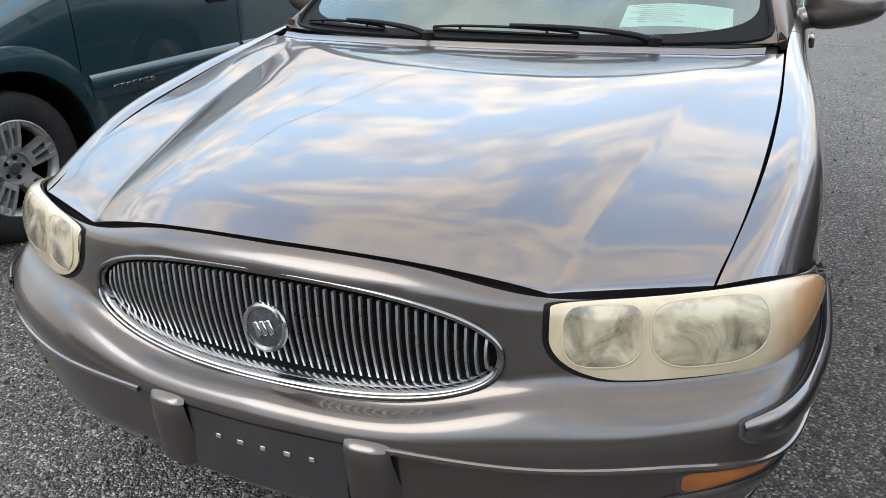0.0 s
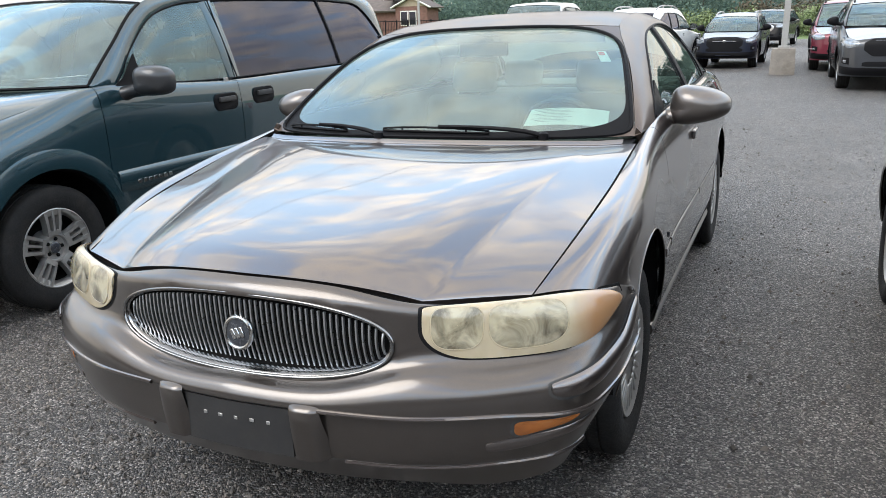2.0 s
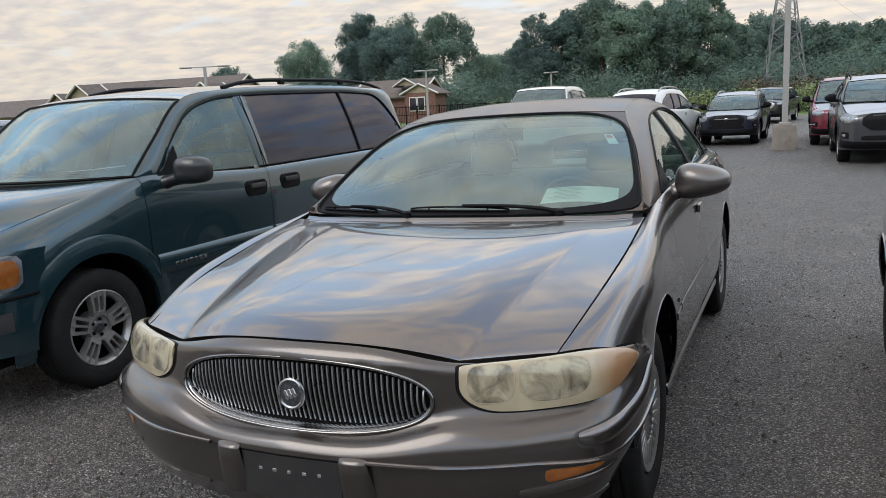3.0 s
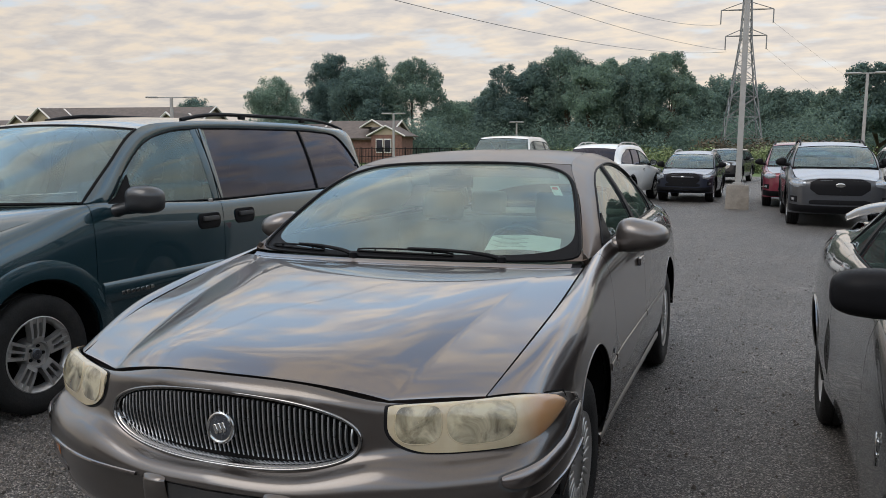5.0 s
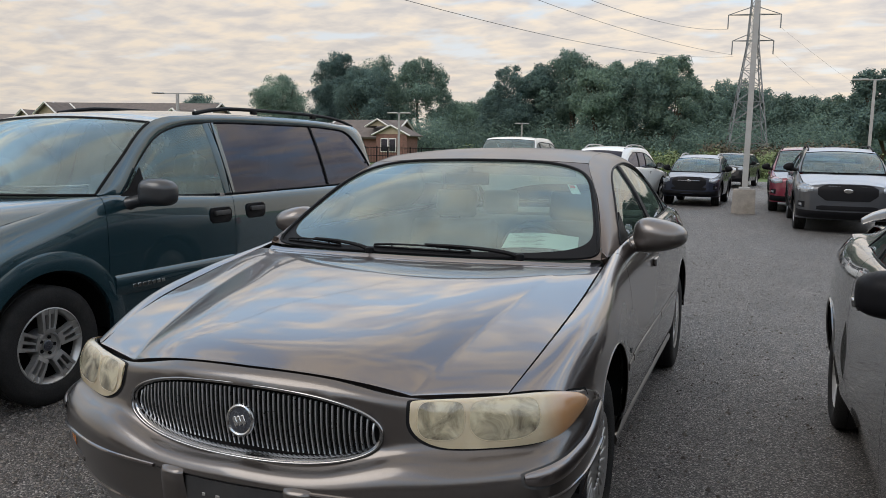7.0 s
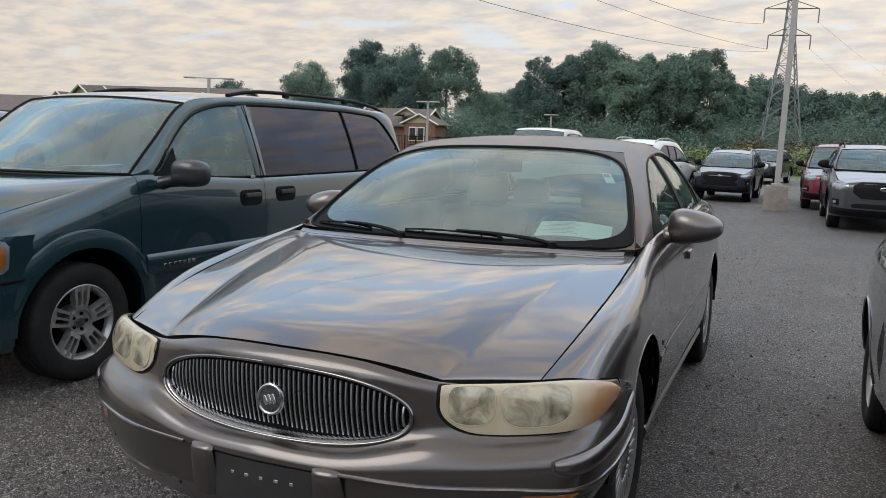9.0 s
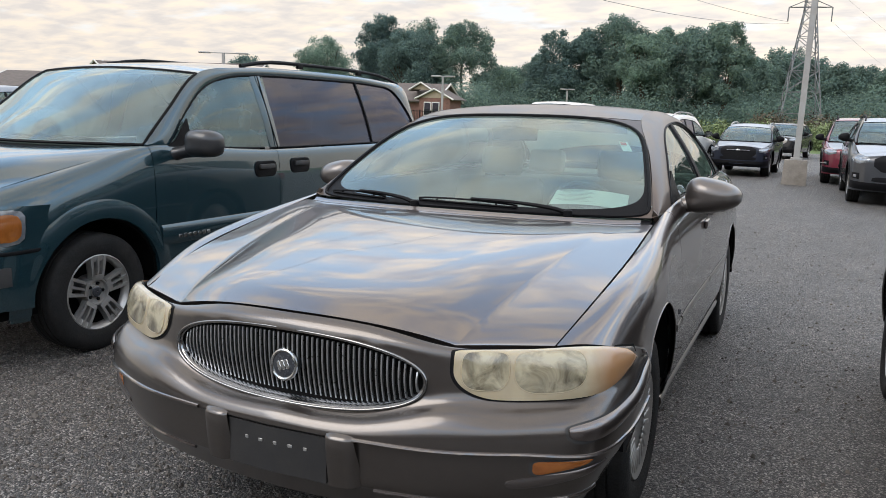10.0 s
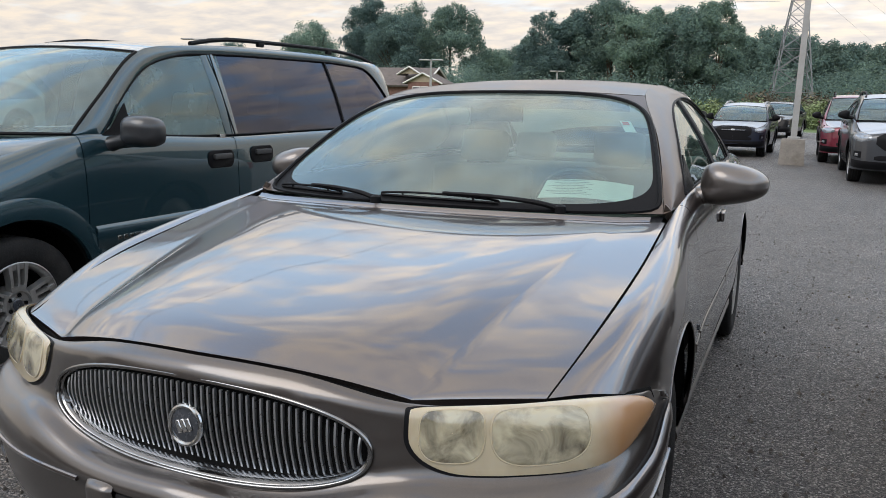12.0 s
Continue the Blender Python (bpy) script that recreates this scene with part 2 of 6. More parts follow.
M_CHROME = surface("chrome", (0.50, 0.50, 0.49), rough=0.16, metal=1.0, vary=0.08, dirt=(0.20, 0.17, 0.13, 0.35))
M_ALLOY = surface("brushed_alloy", (0.43, 0.42, 0.405), rough=0.34, metal=0.7, vary=0.10, dirt=(0.08, 0.07, 0.06, 0.5))
M_BLACK = surface("black_plastic", (0.006, 0.006, 0.007), rough=0.5, spec=0.12, vary=0.2, bump=0.15, bump_scale=300)
M_TRIM = surface("worn_black_trim", (0.030, 0.030, 0.031), rough=0.55, vary=0.25, bump=0.2, bump_scale=400, dirt=(0.10, 0.09, 0.08, 0.35))
M_VOID = surface("underbody_black", (0.006, 0.006, 0.006), rough=0.9, spec=0.05, vary=0.2)
M_RUBBER = surface("tyre_rubber", (0.011, 0.0108, 0.0108), rough=0.8, vary=0.25, scale=9, bump=0.3, bump_scale=90, spec=0.3, dirt=(0.036, 0.032, 0.028, 0.5))
M_GLASS = glass("tinted_glass", (0.70, 0.84, 0.77))
M_WSHIELD = glass("windshield_glass", (0.74, 0.93, 0.87), ior=1.85, film=0.24, haze_=(0.52, 0.66, 0.62), gloss=(0.88, 0.98, 1.0))
M_CARGLASS = glass("far_windscreen", (0.50, 0.64, 0.61), ior=1.6, film=0.30, haze_=(0.36, 0.48, 0.50), gloss=(0.88, 0.97, 1.0))
M_PRIVACY = glass("privacy_glass", (0.05, 0.048, 0.06), ior=1.48, film=0.10, haze_=(0.28, 0.27, 0.36), gloss=(0.84, 0.86, 1.0))
M_SIDEGLASS = glass("side_glass", (0.52, 0.64, 0.60), ior=1.50, film=0.16, haze_=(0.34, 0.42, 0.41), gloss=(0.88, 0.95, 1.0))
M_SEDANGLASS = glass("sedan_side_glass", (0.50, 0.64, 0.58), ior=2.1, film=0.05, haze_=(0.36, 0.44, 0.42), gloss=(0.96, 1.0, 0.98))
M_VANGLASS = glass("van_side_glass", (0.40, 0.52, 0.49), ior=1.5, film=0.42, haze_=(0.30, 0.40, 0.37), gloss=(0.88, 0.97, 1.0))
M_SHELL = paint("dark_grey_mirror_shell", (0.020, 0.021, 0.024), metal=0.2, rough=0.4, dust=0.02, coat=0.6, coat_rough=0.12)
M_LENS = lens_material("yellowed_lens", (0.45, 0.388, 0.272), (0.38, 0.322, 0.218), amber=(0.33, 0.185, 0.090))
# haze, plus pale and dark blotches that paint the bowl's inner reflections
M_BOWL = lens_material("hazed_reflector_glints", (0.44, 0.40, 0.285), (0.11, 0.096, 0.066), rough=0.06, scale=14.0)
M_AMBER = lens_material("amber_lens", (0.34, 0.115, 0.022), (0.22, 0.07, 0.014), rough=0.12)
M_CLEARLENS = surface("clear_lamp", (0.30, 0.32, 0.345), rough=0.12, metal=0.6, vary=0.45, scale=18, coat=1.0)
M_REDLENS = lens_material("red_lens", (0.45, 0.015, 0.015), (0.30, 0.01, 0.01), rough=0.1)
M_CLOTH = surface("grey_seat_cloth", (0.27, 0.275, 0.25), rough=0.9, vary=0.1, bump=0.2, bump_scale=500)
M_DASH = surface("grey_dash", (0.12, 0.125, 0.12), rough=0.6, vary=0.1, bump=0.2, bump_scale=700)
M_SHADEBAND = glass("windscreen_shade_band", (0.42, 0.46, 0.66), ior=1.001, film=0.10, haze_=(0.25, 0.25, 0.45))
M_PAPER = surface("sheet_paper", (0.78, 0.83, 0.78), rough=0.7, vary=0.04)
M_INK = surface("print_ink", (0.18, 0.20, 0.20), rough=0.7)
M_STICKRED = surface("sticker_red", (0.55, 0.10, 0.07), rough=0.5)
M_EMBLEMDARK = surface("emblem_dark", (0.035, 0.038, 0.045), rough=0.25, vary=0.3, coat=0.6)
M_CONCRETE = surface("weathered_concrete", (0.25, 0.225, 0.195), rough=0.9, vary=0.25, scale=3, bump=0.5, bump_scale=40, dirt=(0.11, 0.09, 0.07, 0.8))
M_POLE = surface("pale_painted_steel", (0.33, 0.325, 0.31), rough=0.5, metal=0.0, vary=0.10, scale=2.0, dirt=(0.22, 0.19, 0.15, 0.4))
M_GALV = surface("galvanised_steel", (0.20, 0.205, 0.21), rough=0.55, metal=0.3, vary=0.12)
M_ASPHALT = asphalt_material()
M_STONE = surface("loose_chippings", (0.135, 0.120, 0.106), rough=0.8, vary=0.2, per_island=0.6)
M_GRASS = surface("rough_grass", (0.085, 0.13, 0.035), rough=0.9, vary=0.4, scale=0.6, bump=0.6, bump_scale=6)
M_BARK = surface("bark", (0.09, 0.07, 0.05), rough=0.9, vary=0.3, bump=0.6, bump_scale=30)
# leaf colours are lifted and blued to paint in the distance haze
M_LEAF = leaf_material("hazed_tree_leaves", (0.180, 0.258, 0.222))
M_LEAF2 = leaf_material("hazed_darker_leaves", (0.164, 0.236, 0.210))
M_BUSH = surface("bush_leaves", (0.17, 0.215, 0.095), rough=0.65, vary=0.4, scale=0.7, per_island=0.55, spec=0.25)
M_SCRUB = surface("dry_scrub", (0.11, 0.095, 0.065), rough=0.8, vary=0.4, scale=0.7, per_island=0.5, spec=0.2)
M_ROOF = surface("brown_shingles", (0.12, 0.10, 0.09), rough=0.9, vary=0.25, scale=2.0, bump=0.4, bump_scale=9)
M_BRICK = surface("house_brick", (0.16, 0.085, 0.066), rough=0.9, vary=0.3, scale=4.0)
M_SIDING = surface("tan_siding", (0.34, 0.28, 0.20), rough=0.8, vary=0.1)
# dark tone for the added walls out of view
M_BACKWALL = surface("unseen_wall_dark", (0.085, 0.075, 0.07), rough=0.9, vary=0.3, scale=1.5)
M_FASCIA = surface("white_fascia", (0.62, 0.60, 0.56), rough=0.7, vary=0.08)


# ---- mesh tools ----
def spline(keys, at, smooth=True):
    """Interpolate rows of keys (k, ...) at parameters 0..k-1 spread by chord."""
    keys = np.asarray(keys, float)
    flat = keys.reshape(len(keys), -1)
    if len(keys) == 2 or not smooth:
        i = np.minimum(at.astype(int), len(keys) - 2)
        f = (at - i)[:, None]
        return (flat[i] * (1 - f) + flat[i + 1] * f).reshape(len(at), *keys.shape[1:])
    chord = np.sqrt(np.linalg.norm(np.diff(flat, axis=0), axis=1) / math.sqrt(flat.shape[1]) + 1e-9)
    t = np.concatenate(([0], np.cumsum(chord)))
    slope = np.diff(flat, axis=0) / chord[:, None]
    tan = np.zeros_like(flat)
    tan[1:-1] = (slope[:-1] * chord[1:, None] + slope[1:] * chord[:-1, None]) / (chord[1:] + chord[:-1])[:, None]
    tan[0], tan[-1] = 1.5 * slope[0] - 0.5 * tan[1], 1.5 * slope[-1] - 0.5 * tan[-2]
    i = np.minimum(at.astype(int), len(keys) - 2)
    f = (at - i)[:, None]
    h = chord[i][:, None]
    a, b = flat[i], flat[i + 1]
    out = (2 * f**3 - 3 * f**2 + 1) * a + (f**3 - 2 * f**2 + f) * h * tan[i] + (3 * f**2 - 2 * f**3) * b + (f**3 - f**2) * h * tan[i + 1]
    return out.reshape(len(at), *keys.shape[1:])


def steps(k, per):
    return np.linspace(0, k - 1, (k - 1) * per + 1)


def net(K, pu=6, pv=4, crease=()):
    """A smooth grid through a table of stations by lines of points; pu, pv pieces between keys. Lines named in crease stay sharp."""
    K = np.asarray(K, float)
    A = spline(K, steps(len(K), pu))
    marks = [0, *crease, K.shape[1] - 1]
    out = []
    for a, b in zip(marks, marks[1:]):
        seg = np.swapaxes(spline(np.swapaxes(A[:, a:b + 1], 0, 1), steps(b - a + 1, pv)), 0, 1)
        out.append(seg if not out else seg[:, 1:])
    return np.concatenate(out, 1)


def curve(P, per=8):
    return spline(np.asarray(P, float), steps(len(P), per))


def sample(G, s, v):
    """Bilinear place on a grid at fractional indices."""
    s, v = np.clip(s, 0, G.shape[0] - 1.001), np.clip(v, 0, G.shape[1] - 1.001)
    i, j = np.asarray(s).astype(int), np.asarray(v).astype(int)
    a, b = (s - i)[..., None], (v - j)[..., None]
    return G[i, j] * (1 - a) * (1 - b) + G[i + 1, j] * a * (1 - b) + G[i, j + 1] * (1 - a) * b + G[i + 1, j + 1] * a * b


def quads(n, m, off=0, flip=False):
    i, j = np.meshgrid(np.arange(n - 1), np.arange(m - 1), indexing="ij")
    a = (i * m + j).ravel() + off
    f = np.stack((a, a + 1, a + m + 1, a + m), 1)
    return f[:, ::-1] if flip else f


def normals(G):
    n = np.cross(np.gradient(G, axis=0), np.gradient(G, axis=1))
    return n / np.maximum(np.linalg.norm(n, axis=2, keepdims=True), 1e-9)


def mirror(G):
    return (G * [-1, 1, 1])[::-1]


def whole(H):
    """A half grid from the centre line outwards, doubled over x = 0."""
    return np.concatenate(((H * [-1, 1, 1])[:, :0:-1], H), 1)


def outward(G, ref):
    n = normals(G)
    return -1 if np.mean(np.sum(n * (G - np.asarray(ref)), 2)) < 0 else 1


def panel(G, gap=0.0025, flange=0.012, ref=None):
    """A sheet panel: edges drawn in by the gap and rolled inwards."""
    G = G.copy()
    n, m = G.shape[:2]
    if ref is None:
        ref = (0, np.clip(G[..., 1].mean(), 0.9, 3.9), 0.6)
    side = outward(G, ref)
    N = normals(G) * side
    if gap:
        for sl, nx in (((0,), (1,)), ((-1,), (-2,))):
            d = G[nx] - G[sl]
            G[sl] = G[sl] + d / np.maximum(np.linalg.norm(d, axis=-1, keepdims=True), 1e-6) * gap
            d = G[:, nx[0]] - G[:, sl[0]]
            G[:, sl[0]] = G[:, sl[0]] + d / np.maximum(np.linalg.norm(d, axis=-1, keepdims=True), 1e-6) * gap
    V = G.reshape(-1, 3)
    F = [tuple(f) for f in quads(n, m, 0, side > 0)]
    if flange:
        idx = [j for j in range(m)] + [i * m + m - 1 for i in range(1, n)] + [(n - 1) * m + j for j in range(m - 2, -1, -1)] + [i * m for i in range(n - 2, 0, -1)]
        low_ = V[idx] - N.reshape(-1, 3)[idx] * flange
        base, k = len(V), len(idx)
        V = np.concatenate((V, low_))
        for q in range(k):
            r = (q + 1) % k
            f = (idx[q], base + q, base + r, idx[r])
            F.append(f if side > 0 else f[::-1])
    return V, F


def sheet(G, ref=None):
    return panel(G, 0.0, 0.0, ref)


def slab(G, depth, ref=None):
    """A closed plate over a grid, with thickness inwards."""
    side = outward(G, ref if ref is not None else (0, np.clip(G[..., 1].mean(), 0.9, 3.9), 0.6))
    V, F = panel(G, 0.0, depth, ref)
    n, m = G.shape[:2]
    N = normals(G) * side
    B = (G - N * depth).reshape(-1, 3)
    off = len(V)
    f2 = quads(n, m, off, side < 0)
    return np.concatenate((V, B)), F + [tuple(f) for f in f2]


def cut(mesh, inside, snap):
    """Take out the faces whose middle is inside, and draw the rim onto the outline."""
    V, F = np.array(mesh[0], float), mesh[1]
    mid = np.array([V[list(f)].mean(0) for f in F])
    hit = inside(mid)
    gone = {v for f, h in zip(F, hit) if h for v in f}
    kept = [f for f, h in zip(F, hit) if not h]
    rim = np.array(sorted(gone & {v for f in kept for v in f}), int)
    if len(rim):
        V[rim] = snap(V[rim])
    return V, kept


def circle_cut(mesh, y, z, r, xmin):
    def inside(p):
        return (np.hypot(p[:, 1] - y, p[:, 2] - z) < r) & (np.abs(p[:, 0]) > xmin)

    def snap(p):
        d = np.hypot(p[:, 1] - y, p[:, 2] - z)[:, None]
        q = p.copy()
        q[:, 1:] = np.array([y, z]) + (p[:, 1:] - [y, z]) / d * r
        return q
    return cut(mesh, inside, snap)


def join(*meshes):
    V, F, off = [], [], 0
    for v, f in meshes:
        v = np.asarray(v, float).reshape(-1, 3)
        V.append(v)
        F += [tuple(int(i) + off for i in q) for q in f]
        off += len(v)
    return np.concatenate(V), F


def moved(mesh, m):
    R = np.array(m)
    V = np.asarray(mesh[0], float)
    V = V @ R[:3, :3].T + R[:3, 3]
    F = mesh[1] if np.linalg.det(R[:3, :3]) > 0 else [tuple(f[::-1]) for f in mesh[1]]
    return V, F


def flip_x(mesh):
    return np.asarray(mesh[0]) * [-1, 1, 1], [tuple(f[::-1]) for f in mesh[1]]


def from_bm(bm):
    bm.verts.index_update()
    out = np.array([v.co[:] for v in bm.verts]), [tuple(v.index for v in f.verts) for f in bm.faces]
    bm.free()
    return out


def box(c, s, bevel=0.0, seg=2):
    bm = bmesh.new()
    bmesh.ops.create_cube(bm, size=1.0)
    for v in bm.verts:
        v.co = Vector((v.co.x * s[0] + c[0], v.co.y * s[1] + c[1], v.co.z * s[2] + c[2]))
    if bevel:
        bmesh.ops.bevel(bm, geom=bm.edges[:], offset=bevel, segments=seg, affect="EDGES", profile=0.6)
    return from_bm(bm)


def ring_loft(rings, close=True, caps=True):
    """Rings of equal count joined into a skin."""
    R = [np.asarray(r, float) for r in rings]
    n, k = len(R), len(R[0])
    V = np.concatenate(R)
    F = []
    for i in range(n - 1):
        for j in range(k if close else k - 1):
            a, b = i * k + j, i * k + (j + 1) % k
            F.append((a, b, b + k, a + k))
    if caps:
        F += [tuple(range(k))[::-1], tuple((n - 1) * k + j for j in range(k))]
    return V, F


def lathe_x(profile, n=32):
    """Turned round the x axis: rows of (x, radius)."""
    a = np.linspace(0, 2 * math.pi, n, endpoint=False)
    return ring_loft([np.stack((np.full(n, x), r * np.cos(a), r * np.sin(a)), 1) for x, r in profile], caps=False)


def tube(path, r, n=8, caps=True):
    P = np.asarray(path, float)
    rr = np.broadcast_to(np.asarray(r, float), (len(P),))
    T = np.gradient(P, axis=0)
    rings = []
    side = None
    a = np.linspace(0, 2 * math.pi, n, endpoint=False)
    for p, d, q in zip(P, T, rr):
        d = d / max(np.linalg.norm(d), 1e-9)
        if side is None:
            side = np.cross(d, [0, 0, 1] if abs(d[2]) < 0.9 else [1, 0, 0])
        side = side - d * np.dot(side, d)
        side /= max(np.linalg.norm(side), 1e-9)
        u = np.cross(d, side)
        rings.append(p + q * (np.cos(a)[:, None] * side + np.sin(a)[:, None] * u))
    return ring_loft(rings, caps=caps)


def ribbon(path, up_, w, h):
    """A strip of rectangular section along a path: half width w across, height h along up_."""
    P = np.asarray(path, float)
    U = np.broadcast_to(np.asarray(up_, float), P.shape)
    T = np.gradient(P, axis=0)
    S = np.cross(T, U)
    S /= np.maximum(np.linalg.norm(S, axis=1, keepdims=True), 1e-9)
    rings = [np.array([p - s * w, p - s * w * 0.75 + u * h, p + s * w * 0.75 + u * h, p + s * w]) for p, s, u in zip(P, S, U)]
    return ring_loft(rings)


def ball(c, r, seg=20, rows=12):
    th = np.linspace(0.03, math.pi - 0.03, rows)
    a = np.linspace(0, 2 * math.pi, seg, endpoint=False)
    rings = [np.stack((c[0] + r[0] * math.sin(t) * np.cos(a), c[1] + r[1] * math.sin(t) * np.sin(a), np.full(seg, c[2] - r[2] * math.cos(t))), 1) for t in th]
    return ring_loft(rings)


def part(name, mesh, material, parent=None, label="", m=None, smooth=True):
    V, F = mesh
    me = bpy.data.meshes.new(name)
    me.from_pydata(np.asarray(V, float).tolist(), [], [tuple(int(i) for i in f) for f in F])
    me.validate()
    if smooth:
        me.polygons.foreach_set("use_smooth", [True] * len(me.polygons))
        me.set_sharp_from_angle(angle=radians(42))
    me.materials.append(material)
    ob = new(name, me)
    if parent:
        ob.parent = parent
    if m is not None:
        ob.matrix_basis = m
    return tagged(ob, label)


def thing(name, label, category, m=None, group="", kind=""):
    ob = new(name)
    ob.empty_display_size = 0.2
    if m is not None:
        ob.matrix_basis = m
    return tagged(ob, label, category, group, kind)


# ---- structure ----
def flat(x0, x1, y0, y1, z, nx=1, ny=1):
    xs, ys = np.linspace(x0, x1, nx + 1), np.linspace(y0, y1, ny + 1)
    V = np.array([(x, y, z) for y in ys for x in xs])
    return V, [tuple(f) for f in quads(ny + 1, nx + 1)]


ground = tagged(part("ground", flat(-900, 900, -600, 1500, -0.03), M_GRASS), "rough green grass land", "ground", kind="structure")
pavement = tagged(part("pavement", slab(np.array([[(x, y, 0.0) for x in np.linspace(-60, 40, 11)] for y in np.linspace(-40, 47, 9)]), 0.1, (0, 0, -5)), M_ASPHALT),
                  "worn grey asphalt car park with loose chippings", "pavement", kind="structure")


# ---- vehicles: shared parts ----
def make_wheel(car, x, y, R, width, rim_r, style, spokes, left_side):
    """Rim with its tyre and cap; outer face towards +x before turning."""
    m = pose(x, y, R, 0, 0, 0 if left_side else 180)
    w = width / 2
    if style == "cover":
        disc = lathe_x([(w * 0.66, 0.004), (w * 0.70, 0.03), (w * 0.64, 0.05), (w * 0.74, rim_r * 0.55), (w * 0.80, rim_r * 0.86), (w * 0.86, rim_r * 0.93), (w * 0.90, rim_r), (w * 0.7, rim_r + 0.006), (-w * 0.8, rim_r + 0.004)], 48)
    else:
        disc = lathe_x([(w * 0.84, rim_r + 0.006), (w * 0.86, rim_r), (w * 0.74, rim_r * 0.94), (w * 0.60, rim_r * 0.90), (w * 0.1, rim_r * 0.86), (-w * 0.8, rim_r * 0.86)], 48)
    rim = part("wheel", disc, M_ALLOY, car, "silver alloy wheel", m)
    k = R - rim_r
    prof = [(-w * 0.78, rim_r), (-w * 0.96, rim_r + k * 0.35), (-w, rim_r + k * 0.62), (-w * 0.90, R - 0.012), (-w * 0.78, R - 0.002), (-w * 0.45, R), (-w * 0.43, R - 0.008), (-w * 0.38, R - 0.008), (-w * 0.36, R), (-0.006, R),
            (-0.004, R - 0.008), (0.004, R - 0.008), (0.006, R), (w * 0.36, R), (w * 0.38, R - 0.008), (w * 0.43, R - 0.008), (w * 0.45, R), (w * 0.78, R - 0.002), (w * 0.90, R - 0.012), (w, rim_r + k * 0.62), (w * 0.97, rim_r + k * 0.45), (w * 0.965, rim_r + k * 0.36), (w * 0.93, rim_r + k * 0.2), (w * 0.82, rim_r + 0.004), (w * 0.6, rim_r - 0.002)]
    part("tyre", lathe_x(prof, 56), M_RUBBER, rim, "black rubber tyre")
    if style == "cover":
        for i in range(spokes):
            a = 2 * math.pi * i / spokes
            fin = box((w * 0.80, 0, rim_r * 0.70), (0.010, 0.020, rim_r * 0.50), 0.004, 1)
            part("fin", moved(fin, pose(0, 0, 0, math.degrees(a))), M_ALLOY, rim)
    else:
        # black cylinder over the alloy inner wall paints the shade between the spokes
        part("barrel", lathe_x([(-w * 0.25, 0.01), (-w * 0.25, rim_r * 0.845), (w * 0.52, rim_r * 0.865)], 40), M_VOID, rim)
        for i in range(spokes):
            a = math.degrees(2 * math.pi * (i + (0.0 if style == "twin" else 0.5)) / spokes)
            if style == "twin":
                rib = lambda y0, y1, wide: ring_loft([[(w * xx - 0.034, yy - hw, rr), (w * xx + 0.006, yy - hw * .72, rr), (w * xx + 0.006, yy + hw * .72, rr), (w * xx - 0.034, yy + hw, rr)] for rr, xx, yy, hw in ((rim_r * .36, .70, y0, wide), (rim_r * .60, .78, y0 + (y1 - y0) * .45, wide), (rim_r * .97, .80, y1, wide * 1.25))])
                web = lambda r0, r1, hw0, hw1: ring_loft([[(w * .70 - .03, -hw0, r0), (w * .72 + .004, -hw0 * .95, r0), (w * .72 + .004, hw0 * .95, r0), (w * .70 - .03, hw0, r0)], [(w * .78 - .03, -hw1, r1), (w * .79 + .004, -hw1 * .95, r1), (w * .79 + .004, hw1 * .95, r1), (w * .78 - .03, hw1, r1)]])
                arms = [rib(-.032, -.047, .0112), rib(0, 0, .0085), rib(.032, .047, .0112), web(rim_r * .34, rim_r * .46, .042, .042), web(rim_r * .84, rim_r * .98, .054, .066)]
                arm = join(*arms)
            else:
                arm = ring_loft([[(w * xx - 0.03, -hw, rr), (w * xx + 0.008, -hw * 0.6, rr), (w * xx + 0.008, hw * 0.6, rr), (w * xx - 0.03, hw, rr)] for rr, xx, hw in ((rim_r * 0.2, 0.55, 0.032), (rim_r * 0.55, 0.70, 0.027), (rim_r * 0.95, 0.74, 0.034))])
            part("spoke", moved(arm, pose(0, 0, 0, a)), M_ALLOY, rim)
        part("hub", lathe_x([(-w * 0.2, rim_r * 0.42), (w * 0.60, rim_r * 0.40), (w * 0.74, rim_r * 0.36), (w * 0.74, rim_r * 0.33), (w * 0.58, rim_r * 0.31), (w * 0.52, rim_r * 0.17), (w * 0.60, rim_r * 0.16), (w * 0.62, 0.004)], 28), M_ALLOY, rim)
        part("hub_cap", lathe_x([(w * 0.66, rim_r * 0.15), (w * 0.70, rim_r * 0.12), (w * 0.70, 0.003)], 20), M_EMBLEMDARK, rim, "dark centre cap")
        for i in range(5):
            a = math.radians(72 * i)
            part("wheel_nut", moved(lathe_x([(w * 0.5, 0.011), (w * 0.62, 0.010), (w * 0.63, 0.001)], 6), pose(0, rim_r * 0.225 * math.cos(a), rim_r * 0.225 * math.sin(a))), M_VOID, rim)
    return rim


def wheel_well(car, side, y, z, r, x0, x1):
    a = np.radians(np.linspace(2, 178, 40))
    rings = [np.stack((np.full(40, side * xx), y + rr * np.cos(a), z + rr * np.sin(a)), 1) for xx, rr in ((x1, r), (x0, r), (x0, 0.02))]
    part("wheel_well", ring_loft(rings, close=False, caps=False), M_VOID, car, "black wheel well liner")


